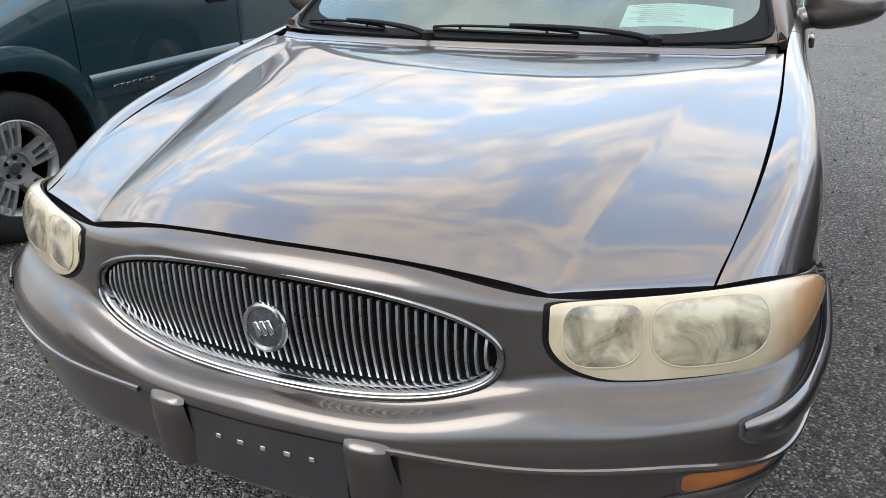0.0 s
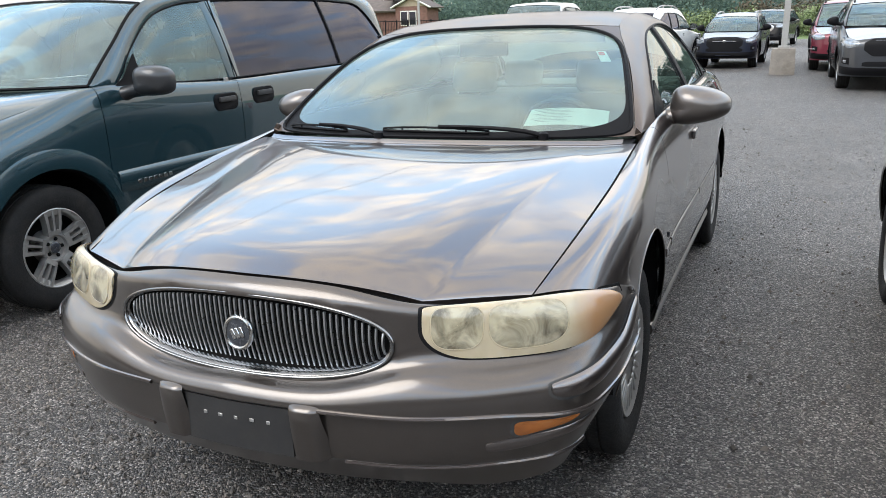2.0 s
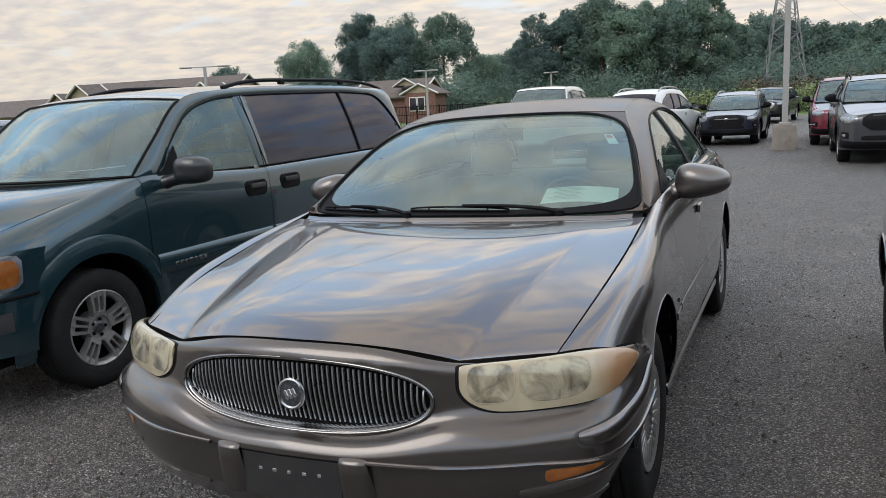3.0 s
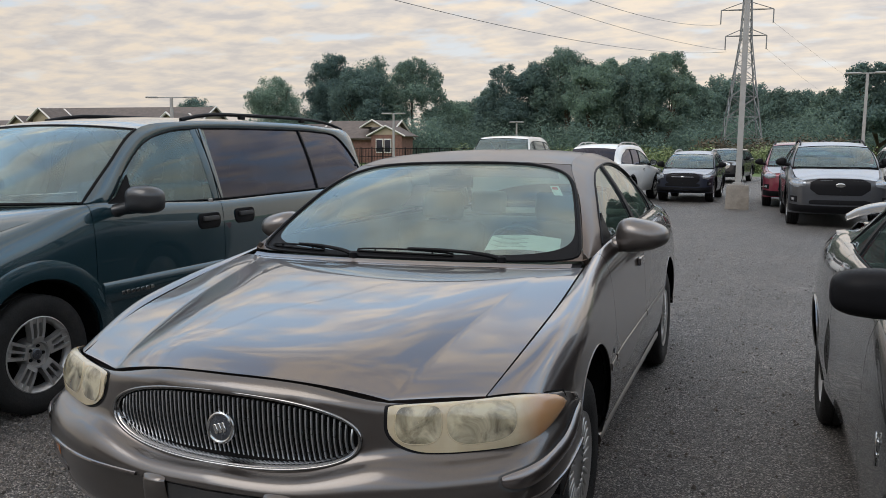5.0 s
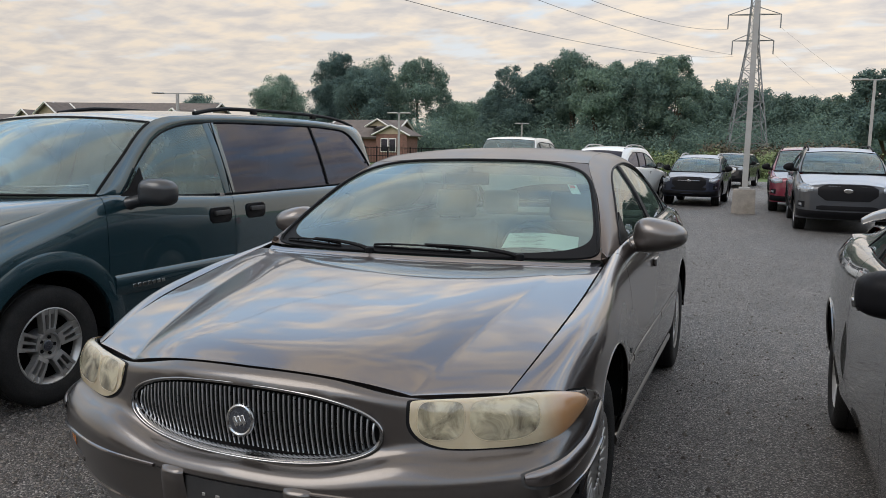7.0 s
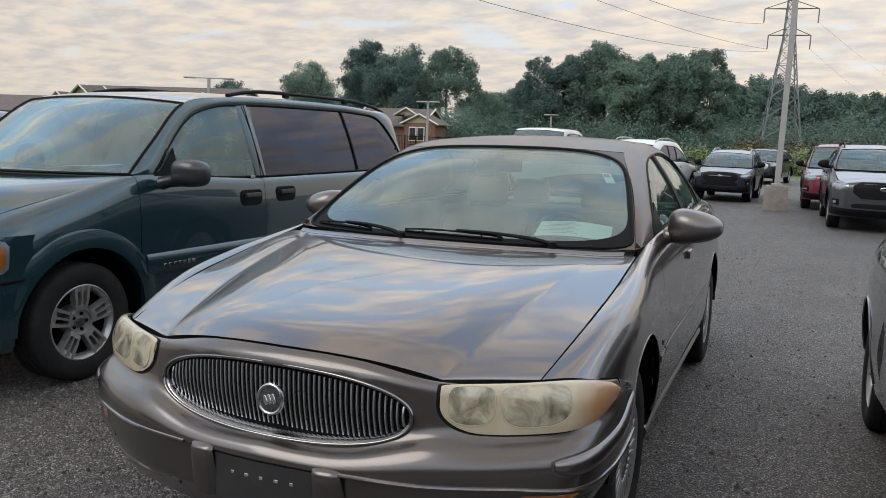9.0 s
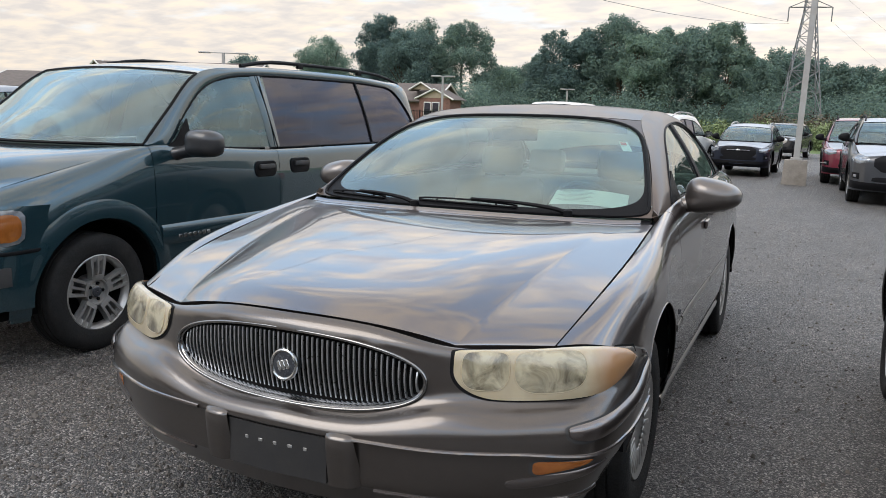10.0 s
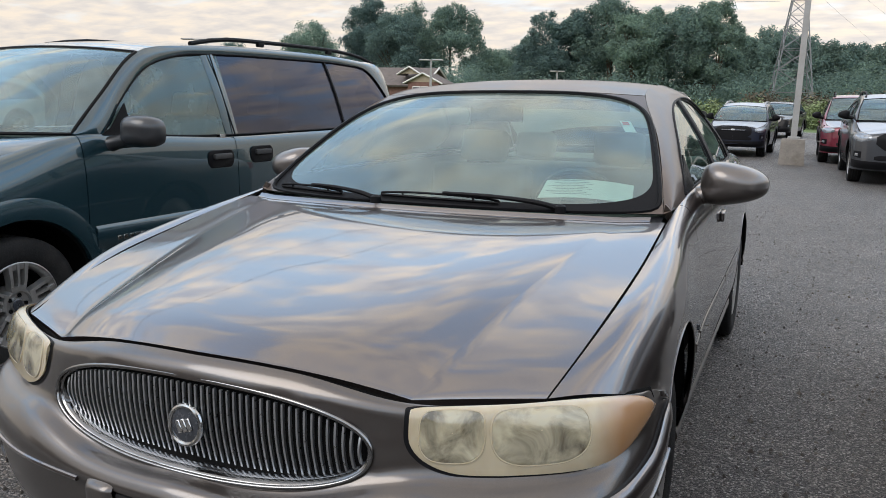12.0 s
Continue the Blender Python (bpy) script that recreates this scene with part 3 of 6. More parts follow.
def arch_lip(car, G_fn, y, z, r, side, mat, a0=-12, a1=192, w=0.016):
    a = np.radians(np.linspace(a0, a1, 40))
    P = np.stack((np.array([G_fn(y + r * math.cos(q), z + r * math.sin(q)) for q in a]) * side, y + r * np.cos(a), z + r * np.sin(a)), 1)
    part("wheel_arch_lip", tube(P, w * 0.5, 6), mat, car)


def side_x(G):
    """Half width of a side grid at a given y, z, by nearest point."""
    pts = G.reshape(-1, 3)

    def find(y, z):
        d = (pts[:, 1] - y) ** 2 + (pts[:, 2] - z) ** 2
        i = np.argsort(d)[:4]
        w = 1 / (d[i] + 1e-5)
        return float((pts[i, 0] * w).sum() / w.sum())
    return find


def rounded_plate(w, h, r, t, n=8):
    """A plate in the y-z plane with round corners and a soft edge, thickness t along x."""
    ring = []
    for cy, cz, a0 in ((w / 2 - r, h / 2 - r, 0), (-w / 2 + r, h / 2 - r, 90), (-w / 2 + r, -h / 2 + r, 180), (w / 2 - r, -h / 2 + r, 270)):
        for a in np.radians(np.linspace(a0, a0 + 90, n)):
            ring.append((cy + r * math.cos(a), cz + r * math.sin(a)))
    ring = np.array(ring)
    return ring_loft([np.stack((np.full(len(ring), x), ring[:, 0] * k, ring[:, 1] * k), 1) for x, k in ((-t, 1.0), (t * .5, 1.0), (t, .95))])


def split_u(G, j, y):
    """Station index at which the line j of a side grid reaches y."""
    return int(np.argmin(np.abs(G[:, j, 1] - y)))


def door_mirror(car, c, side, size, mat, arm=0.10, boxy=False):
    """Shell mirror at c (middle of the shell), with its foot towards the car; the glass faces the rear."""
    sx, sy, sz = size
    n = 32
    a = np.linspace(0, 2 * math.pi, n, endpoint=False)
    ca, sa = np.cos(a), np.sin(a)
    e = .56 if boxy else .72
    xx, zz = np.sign(ca) * np.abs(ca) ** e, np.sign(sa) * np.abs(sa) ** e
    rings = []
    for dy, k in [(.52, .93), (.50, .97), (.30, 1.0)] + [(-math.sin(q), math.cos(q) ** (.8 if not boxy else .6)) for q in np.linspace(.05, 1.5, 12)]:
        taper = 1 - .30 * xx * (0 if boxy else 1) - (.12 * np.maximum(xx, 0) if boxy else 0)
        rings.append(np.stack((c[0] + side * sx * xx * k, c[1] + sy * dy + .02 * np.maximum(xx * k, 0) ** 2, c[2] + sz * zz * k * taper + (.05 * sz * k * (1 - xx * xx))), 1))
    ob = part("door_mirror", ring_loft(rings), mat, car)
    part("mirror_glass", ring_loft([np.stack((c[0] + side * sx * .86 * xx, np.full(n, c[1] + sy * .52 + q + .002) + .02 * np.maximum(xx, 0) ** 2, c[2] + sz * .80 * zz), 1) for q in (0.0, .003)]), M_CHROME, ob, "mirror glass")
    foot = tube([(c[0] - side * sx * .55, c[1] - sy * .1, c[2] - sz * .45), (c[0] - side * (sx + arm * .4), c[1] - sy * .05, c[2] - sz * .66), (c[0] - side * (sx + arm), c[1] - .02, c[2] - sz * .85)], [sz * .52, sz * .44, sz * .50], 12)
    part("mirror_foot", foot, mat, ob)
    return ob


def seat(car, x, y, z, w, mat, back_h=0.62, name="seat"):
    base = box((x, y - 0.02, z + 0.08), (w, 0.50, 0.16), 0.05, 3)
    back = moved(box((0, 0, back_h / 2), (w, 0.14, back_h), 0.055, 3), pose(x, y + 0.24, z + 0.08, -14))
    ob = part(name, join(base, back), mat, car, "grey cloth seat")
    top = pose(x, y + 0.24, z + 0.08, -14)
    n = 1 if w < 0.7 else 2
    for i in range(n):
        dx = 0 if n == 1 else (i - 0.5) * w * 0.55
        part("headrest", moved(box((dx, 0, back_h + 0.10), (0.26, 0.10, 0.17), 0.04, 3), top), mat, ob)
    return ob


def greenhouse(car, W, B, D, mats, glass_front, glass_rear, split, ref):
    """Pillars, roof edge and side glass on both sides from the window-top, belt and roof-edge curves. split: y of the pillar between windows."""
    body, pillar = mats
    for side in (1, -1):
        S = np.stack((W["strip"], 0.5 * (W["strip"] + D) + np.array([0.012, 0, 0.006]), D), 1)
        S = np.swapaxes(spline(np.swapaxes(S, 0, 1), steps(3, 4)), 0, 1)
        G = S if side > 0 else mirror(S)
        part("roof_rail_panel", slab(G, 0.03, ref), body, car)
        lo, hi = B, W["win"]
        gl = np.stack([lo + (hi - lo) * f + np.array([0.014 * math.sin(math.pi * f), 0, 0]) for f in np.linspace(0, 1, 7)], 1)
        inset = np.array([-0.010, 0, 0])
        ys = gl[:, 0, 1]
        edges = [ys[0] - 1, *[s_[0] for s_ in split], ys[-1] + 1]
        for k, (a, b) in enumerate(zip(edges, edges[1:])):
            sel = np.where((ys >= a - 0.03) & (ys <= b + 0.03))[0]
            g = gl[sel] + inset
            g = g if side > 0 else mirror(g)
            part("side_window", sheet(g, ref), glass_front if k == 0 else glass_rear, car)
        for y, y_top, half, mat in split:
            p = []
            for r in range(gl.shape[1]):
                yy = y + (y_top - y) * r / (gl.shape[1] - 1)
                p.append([np.interp(yy, gl[:, r, 1], gl[:, r, k]) for k in range(3)])
            p = np.array(p) + np.array([-.006, 0, 0])
            part("window_pillar", ribbon(p * [side, 1, 1], (side, 0, 0), half, .009), mat, car)
        loop = np.concatenate((lo, hi[::-1]))
        part("window_seal", tube((loop + np.array([0.0, 0, 0])) * [side, 1, 1], 0.006, 6), M_BLACK, car)


# ---- the bronze saloon ----
LEAN_SEDAN = 1.1


def shorten(car):
    """Draw the bonnet length in a little; the wheels are set apart."""
    for ob in car.children_recursive:
        if ob.type != "MESH" or ob.name.startswith("wheel") and not ob.name.startswith("wheel_") or ob.parent.name.startswith("wheel") and ob.parent.type == "MESH":
            continue
        me = ob.data
        co = np.zeros(len(me.vertices) * 3)
        me.vertices.foreach_get("co", co)
        co = co.reshape(-1, 3)
        co[:, 1] = np.where(co[:, 1] < 1.5, co[:, 1] * .972, co[:, 1] - .042)
        me.vertices.foreach_set("co", co.ravel())
        me.update()


def bronze_saloon():
    car = thing("sedan", "bronze metallic sedan with clouded yellow headlights parked on asphalt", "car", pose(.014, 0, 0, 0, -LEAN_SEDAN, 0))
    ref = (0, 1.6, 0.6)
    paint_, void = M_BRONZE, M_VOID

    # bonnet, centre line outwards: centre, mid, crease, edge
    SPINE = [(.086, .8395), (.098, .8455), (.190, .887), (.480, .948), (.900, 1.001), (1.16, 1.022), (1.272, 1.026)]
    CREASE = [(.515, .142, .048), (.518, .158, .052), (.535, .250, .056), (.578, .535, .045), (.640, .94, .026), (.680, 1.205, .010), (.700, 1.345, .003)]
    EDGE = [(.776, .258, .798), (.778, .280, .803), (.797, .385, .840), (.820, .60, .895), (.836, .95, .959), (.837, 1.22, 1.006), (.834, 1.385, 1.027)]
    HK = [[(xc * f, yc + (yr - yc) * f * f, zc - dz * f ** pw) for f in (0, .30, .55, .72, .84, .92, .97, 1)] + [tuple(.5 * (np.array((xc, yr, zc - dz)) + np.array(e_)) + np.array([0, 0, .001]))] + [e_]
          for (yc, zc), (xc, yr, dz), e_, pw in zip(SPINE, CREASE, EDGE, (2.6, 3.0, 3.8, 4.4, 4.2, 3.2, 2.6))]
    H = net(HK, 8, 4, crease=(7,))
    hood = part("hood", panel(whole(H), 0.0028, 0.016, ref), paint_, car, "bonnet reflecting the cloudy sky")

    rim_ = whole(H[-1:])[0][3:-3]
    part("hood_lip", slab(np.stack((rim_ + np.array([0, -.006, .001]), rim_ + np.array([0, .006, .005]), rim_ + np.array([0, .020, .014])), 0), .006, (0, 1.3, .5)), paint_, car, "upturned rear edge of the bonnet")

    # wings, doors and quarters: top edge, shoulder, upper, middle, rub line, low, sill
    # cross-sections, each from the top edge down
    flank_a = [(.776, .258, .798), (.838, .318, .797), (.905, .420, .775), (.948, .585, .733), (.962, .665, .698), (.955, .69, .52), (.91, .72, .34)]
    flank_b = [(.823, .60, .895), (.892, .645, .903), (.942, .70, .846), (.954, .77, .730), (.962, .80, .62), (.950, .80, .45), (.90, .80, .30)]
    flank_c = [(.839, .95, .959), (.902, .98, .966), (.946, 1.01, .886), (.955, 1.04, .745), (.961, 1.05, .62), (.948, 1.05, .45), (.90, 1.05, .27)]
    flank_d = [(.837, 1.43, 1.036), (.880, 1.44, 1.030), (.916, 1.45, .936), (.940, 1.46, .750), (.945, 1.46, .62), (.930, 1.46, .42), (.885, 1.46, .25)]
    flank_e = [(.846, 1.75, 1.084), (.876, 1.76, 1.060), (.909, 1.76, .955), (.929, 1.76, .760), (.934, 1.76, .62), (.925, 1.76, .42), (.88, 1.76, .25)]
    flank_f = [(.856, 2.6, 1.110), (.883, 2.6, 1.084), (.911, 2.6, .968), (.929, 2.6, .760), (.934, 2.6, .62), (.925, 2.6, .42), (.88, 2.6, .25)]
    flank_g = [(.842, 3.45, 1.118), (.873, 3.45, 1.092), (.906, 3.45, .970), (.927, 3.45, .760), (.933, 3.45, .62), (.925, 3.45, .42), (.88, 3.45, .25)]
    flank_h = [(.806, 4.0, 1.112), (.852, 4.0, 1.084), (.898, 4.0, .970), (.923, 4.0, .760), (.930, 4.0, .62), (.920, 4.0, .42), (.88, 4.0, .26)]
    flank_i = [(.745, 4.5, 1.090), (.805, 4.5, 1.060), (.866, 4.5, .960), (.900, 4.5, .760), (.908, 4.5, .62), (.90, 4.5, .42), (.86, 4.5, .28)]
    flank_j = [(.640, 4.95, 1.050), (.700, 4.97, 1.020), (.760, 4.99, .940), (.800, 5.02, .760), (.810, 5.03, .62), (.80, 5.02, .42), (.76, 4.98, .30)]
    SK = [flank_a, flank_b, flank_c, flank_d, flank_e, flank_f, flank_g, flank_h, flank_i, flank_j]
    S = net(SK, 10, 6)
    FW, RW, AR = (1.045, .357), (3.885, .335), .425
    fx = side_x(S)
    cuts = [split_u(S, 18, y) for y in (1.60, 2.62, 3.50)]
    names = ["front_wing", "front_door", "rear_door", "rear_quarter"]
    spans = list(zip([0, *cuts], [*cuts, len(S) - 1]))
    for side in (1, -1):
        for nm, (a, b) in zip(names, spans):
            g = S[a:b + 1]
            ms = panel(g, 0.002, 0.012, ref)
            for wy, wz in (FW, RW):
                ms = circle_cut(ms, wy, wz, AR, 0.4)
            ob = part(nm, ms if side > 0 else flip_x(ms), paint_, car)
            if "door" in nm:
                hy = b
                yh = S[b, 18, 1] - 0.16
                hx = fx(yh, .925)
                part("door_handle", moved(box((0, 0, 0), (0.016, 0.15, 0.042), 0.007, 3), pose(side * (hx + 0.009), yh, .925)), paint_, ob)
                part("handle_recess", moved(ball((0, 0, 0), (0.004, 0.060, 0.022), 16, 8), pose(side * (hx + 0.001), yh, .925)), M_BUMPER, ob)
        # rub moulding along the doors
        for a, b in ((1.44, 1.585), (1.615, 2.605), (2.635, 3.46)):
            ys = np.linspace(a, b, 16)
            P = np.array([(side * (fx(y, .60) + 0.001), y, .60) for y in ys])
            part("side_moulding", ribbon(P, (side, 0, 0), 0.017, 0.004), M_BUMPER, car)
        ys = np.linspace(1.42, 3.50, 24)
        P = np.array([(side * (fx(y, .285) - 0.005), y, .285) for y in ys])
        part("sill_trim", tube(P - np.array([side * .012, 0, 0]), 0.030, 10), M_BUMPER, car)
        for wy, wz in (FW, RW):
            arch_lip(car, fx, wy, wz, AR, side, M_BUMPER, 5, 178, .006)
            wheel_well(car, side, wy, wz, AR + 0.004, 0.55, 0.915)
            rim = make_wheel(car, side * 0.805, 1.001 if wy < 1.5 else wy - .042, .335, .215, .200, "cover", 24, side > 0)
            rim.matrix_basis = pose(0, 0, -side * .805 * math.sin(radians(LEAN_SEDAN))) @ rim.matrix_basis
        G0 = S - normals(S) * outward(S, ref) * .02
        inner = sheet(G0, ref)
        for wy, wz in (FW, RW):
            inner = circle_cut(inner, wy, wz, AR - 0.01, 0.4)
        part("inner_side", inner if side > 0 else flip_x(inner), void, car, "dark inner panel behind the gaps")
        # front side reflector repeats the shape of the bumper guard
    IH = H.copy()
    IH[..., 2] -= 0.022
    part("engine_cover", sheet(whole(IH), ref), void, car, "dark inner panel under the bonnet")

    # bumper and nose, from the middle round to the wheel arch; lines from the bonnet edge down
    # cross-sections, each from the top edge down
    nose_a = [(0, .079, .8365), (0, .046, .806), (0, .042, .70), (0, .022, .585), (0, -.030, .566), (0, -.050, .545), (0, -.056, .524), (0, -.044, .514), (0, -.040, .44), (0, -.034, .382), (0, -.022, .366), (0, .03, .285)]
    nose_b = [(.27, .095, .8275), (.27, .061, .798), (.27, .055, .70), (.27, .034, .588), (.275, -.014, .568), (.28, -.033, .546), (.28, -.039, .524), (.28, -.027, .514), (.28, -.023, .44), (.28, -.016, .382), (.28, -.004, .366), (.28, .05, .285)]
    nose_c = [(.510, .134, .788), (.510, .115, .780), (.513, .098, .715), (.518, .078, .645), (.525, .036, .618), (.530, .008, .578), (.532, .000, .526), (.532, .012, .516), (.532, .016, .44), (.528, .028, .384), (.526, .040, .368), (.515, .09, .292)]
    nose_d = [(.700, .214, .788), (.702, .204, .782), (.709, .188, .724), (.716, .168, .645), (.727, .125, .620), (.736, .095, .592), (.738, .086, .528), (.730, .096, .518), (.727, .100, .44), (.719, .115, .386), (.715, .126, .370), (.695, .17, .28)]
    nose_e = [(.845, .312, .793), (.850, .306, .787), (.868, .294, .738), (.880, .276, .661), (.893, .242, .633), (.905, .220, .592), (.907, .215, .514), (.898, .221, .504), (.893, .226, .45), (.872, .242, .390), (.866, .250, .375), (.83, .29, .29)]
    nose_f = [(.922, .448, .771), (.926, .443, .767), (.938, .440, .740), (.945, .430, .690), (.954, .412, .658), (.963, .400, .602), (.963, .398, .520), (.954, .400, .510), (.935, .405, .455), (.905, .418, .394), (.899, .422, .379), (.855, .45, .31)]
    nose_g = [(.947, .592, .737), (.949, .592, .734), (.953, .592, .720), (.956, .596, .705), (.962, .600, .690), (.973, .608, .625), (.972, .630, .534), (.964, .632, .524), (.935, .650, .46), (.895, .655, .408), (.890, .657, .393), (.85, .66, .33)]
    nose_h = [(.960, .672, .700), (.961, .674, .698), (.962, .676, .695), (.963, .680, .690), (.966, .684, .685), (.972, .700, .625), (.971, .715, .548), (.964, .716, .538), (.935, .725, .46), (.895, .73, .411), (.890, .73, .396), (.85, .73, .335)]
    CK = [nose_a, nose_b, nose_c, nose_d, nose_e, nose_f, nose_g, nose_h]
    PU, PV = 10, 5
    C = net(CK, PU, PV, crease=(6, 7))
    EX, EZ, EA, EB = -.003, .683, .454, .105

    def oval(p):
        return (np.abs(p[:, 0] - EX) / EA) ** 2.3 + (np.abs(p[:, 2] - EZ) / EB) ** 2.3 < 1

    def onto(p):
        k = ((np.abs(p[:, 0] - EX) / EA) ** 2.3 + (np.abs(p[:, 2] - EZ) / EB) ** 2.3) ** (-1 / 2.3)
        q = p.copy()
        q[:, 0], q[:, 2] = EX + (p[:, 0] - EX) * k, EZ + (p[:, 2] - EZ) * k
        return q

    CW = np.concatenate(((C * [-1, 1, 1])[:0:-1], C), 0)
    nose = panel(CW, 0.002, 0.010, (0, 1.2, .6))
    nose = cut(nose, lambda p: oval(p) & (p[:, 1] < 0.3) & (p[:, 2] > .56), onto)
    nose = circle_cut(nose, FW[0], FW[1], AR, 0.4)
    bumper = part("front_bumper", nose, M_BUMPER, car, "bronze front bumper and nose")
    back = CW + np.array([0, .03, 0])
    bk = cut(sheet(back, (0, 1.2, .6)), lambda p: (p[:, 1] > .55), lambda p: p)
    part("bumper_core", bk, void, car, "black bumper core")

    def nose_y(x, z):
        half = C[:PU * 2 + 1].reshape(-1, 3)
        d = (half[:, 0] - abs(x)) ** 2 + (half[:, 2] - z) ** 2
        i = np.argsort(d)[:5]
        w = 1 / (d[i] + 1e-4)
        return float((half[i, 1] * w).sum() / w.sum())

    def plan_y(x):
        return 0.044 + 0.165 * x * x + 0.18 * x ** 4

    # grille: chrome surround, inner lip, bars, dark back
    def oval_at(t, ka, kb, dy):
        c, s = math.cos(t), math.sin(t)
        x = EX + EA * ka * math.copysign(abs(c) ** (2 / 2.3), c)
        z = EZ + EB * kb * math.copysign(abs(s) ** (2 / 2.3), s)
        return (x, plan_y(x) + (EZ - z) * 0.16 * (-1 if z > EZ else -1) * -1 * -1 + dy, z)

    tt = np.linspace(0, 2 * math.pi, 96, endpoint=False)

    def hoop(prof):
        rings = [np.array([oval_at(t, ka, kb, dy) for t in tt]) for ka, kb, dy in prof]
        return ring_loft(rings, caps=False)

    grille = part("grille", hoop([(1.0, 1.0, .03), (1.022, 1.065, .004), (1.016, 1.055, -.006), (1.0, 1.01, -.008), (.985, .96, -.004), (.975, .945, .010)]), M_SURROUND, car, "oval grille with chrome surround and upright bars")
    part("grille_lip", hoop([(.978, .950, .008), (.970, .920, .012), (.964, .905, .030), (.964, .905, .07)]), M_LIP, grille, "ribbed chrome inner lip")
    part("grille_back", ring_loft([np.array([oval_at(t, k, k, .075) for t in tt]) for k in (1.0, .7, .4, .02)], caps=False), M_VOID, grille, "dark grille backing")
    part("grille_rim", tube(np.array([oval_at(t, 1.010, 1.035, -.013) for t in np.append(tt, tt[:1])]), .0058, 10, caps=False), M_SURROUND, grille, "thin chrome rim")
    NB = 50
    for i in range(NB):
        x = EX + EA * .958 * (-1 + 2 * (i + .5) / NB)
        h = EB * .925 * max(0.0, 1 - abs((x - EX) / (EA * .968)) ** 2.3) ** (1 / 2.3)
        if h < 0.018:
            continue
        zs = np.linspace(-h, h, 9)
        P = [(x, plan_y(x) - z * 0.16 + .014 - .010 * math.cos(z / h * 1.45) + .004 * z / h, EZ + z) for z in zs]
        part("grille_bar", ribbon(np.array(P), (0, -1, 0), .0033, .007), M_RING, grille)
    # round emblem
    by = plan_y(0) - .014

    def disc_y(r, y0, y1, n=40, dome=0.0):
        a = np.linspace(0, 2 * math.pi, n, endpoint=False)
        return [np.stack((r_ * np.cos(a), np.full(n, y_), r_ * np.sin(a)), 1) for r_, y_ in ((r, y0), (r, y1), (r * .93, y1 - .004), (r * .5, y1 - .004 - dome), (.001, y1 - .004 - dome * 1.2))]
    emblem = part("emblem", moved(ring_loft(disc_y(.043, .03, 0.0, dome=.003), caps=False), pose(0, by, EZ + .002, -6)), M_EMBLEMDARK, grille, "round dark emblem in a chrome ring")
    a = np.linspace(0, 2 * math.pi, 48)
    part("emblem_ring", moved(tube([(.044 * math.cos(q), -.002, .044 * math.sin(q)) for q in a], .0062, 8, caps=False), pose(0, by, EZ + .002, -6)), M_CHROME, emblem)
    part("emblem_bars", moved(join(*[moved(box((0, 0, 0), (.013, .004, .030), .002, 1), pose(-.014 + .014 * k, -.009, -.004 + .004 * k, 0, -24)) for k in range(3)]), pose(0, by, EZ + .002, -6)), M_CHROME, emblem)

    # head lamps
    def nose_patch(s0, s1, top, bot, n=26, m=12, out=0.004, bulge=0.008, round_in=0.10, round_out=0.0, wrap=0.0, tip=1.0, end=.42):
        u = .5 - .5 * np.cos(np.pi * np.linspace(0, 1, n))
        rows = []
        for f in u:
            t0, b0 = top(f), bot(f)
            hgt = b0 - t0
            if f < round_in:
                dip = 1 - math.sqrt(max(0.0, 1 - ((round_in - f) / round_in) ** 2))
                t0, b0 = t0 + hgt * .24 * dip, b0 - hgt * .44 * dip
            if round_out and f > 1 - round_out:
                k_ = math.sqrt(max(0.0, 1 - ((f - 1 + round_out) / round_out) ** 2))
                mid = t0 + end * hgt
                t0, b0 = mid + (t0 - mid) * max(k_, .16), mid + (b0 - mid) * max(k_, .16)
            vs = np.linspace(t0, b0, m)
            rows.append((np.full(m, s0 + (s1 - s0) * f), vs))
        s = np.array([r[0] for r in rows]) * PU
        v = np.array([r[1] for r in rows]) * PV
        P = sample(C, s, v)
        N = sample(normals(C) * outward(C, (0, 1.2, .6)), s, v)
        N /= np.linalg.norm(N, axis=2, keepdims=True)
        fu = np.sin(np.pi * np.clip(u, 0.02, 0.98))[:, None] ** 0.35
        fv = np.sin(np.pi * np.linspace(0.03, 0.97, m))[None] ** 0.35
        wrap_ = wrap * np.exp(-((u - .60) / .26) ** 2)[:, None] * fv
        N = N * np.array([1, 1, tip])
        return P + N * (out + bulge * fu * fv + wrap_)[..., None], N

    ltop = lambda f: 0.45 - .15 * math.sin(math.pi * min(f / .92, 1)) + .45 * max(0, (f - .80) / .20) ** 2
    lbot = lambda f: 2.82 + .16 * f - .45 * max(0, (f - .5) / .5) ** 2.0

    def lens_rise(s, v):
        """How far the lens stands off the nose at station s, line v."""
        f = np.clip((s - 2.07) / 3.37, .02, .98)
        t0, b0 = np.array([ltop(q) for q in f]), np.array([lbot(q) for q in f])
        fv = np.sin(np.pi * np.clip((v - t0) / (b0 - t0), .03, .97)) ** .35
        return .004 + .015 * np.sin(np.pi * f) ** .35 * fv + .014 * np.exp(-((f - .60) / .26) ** 2) * fv

    for side in (1, -1):
        fl = (lambda q: q) if side > 0 else flip_x
        L, N = nose_patch(2.07, 5.44, ltop, lbot, 60, 16, .004, .015, .17, .36, .014, .3, .80)
        lamp = part("head_lamp", fl(slab(L, .008, (0, 1.2, .6))), M_LENS, car, "clouded yellowed headlamp lens")
        gk, _ = nose_patch(2.02, 5.52, lambda f: ltop(f) - .11, lambda f: lbot(f) + .09, 48, 10, .0012, .0015, .16, .36, end=.80)
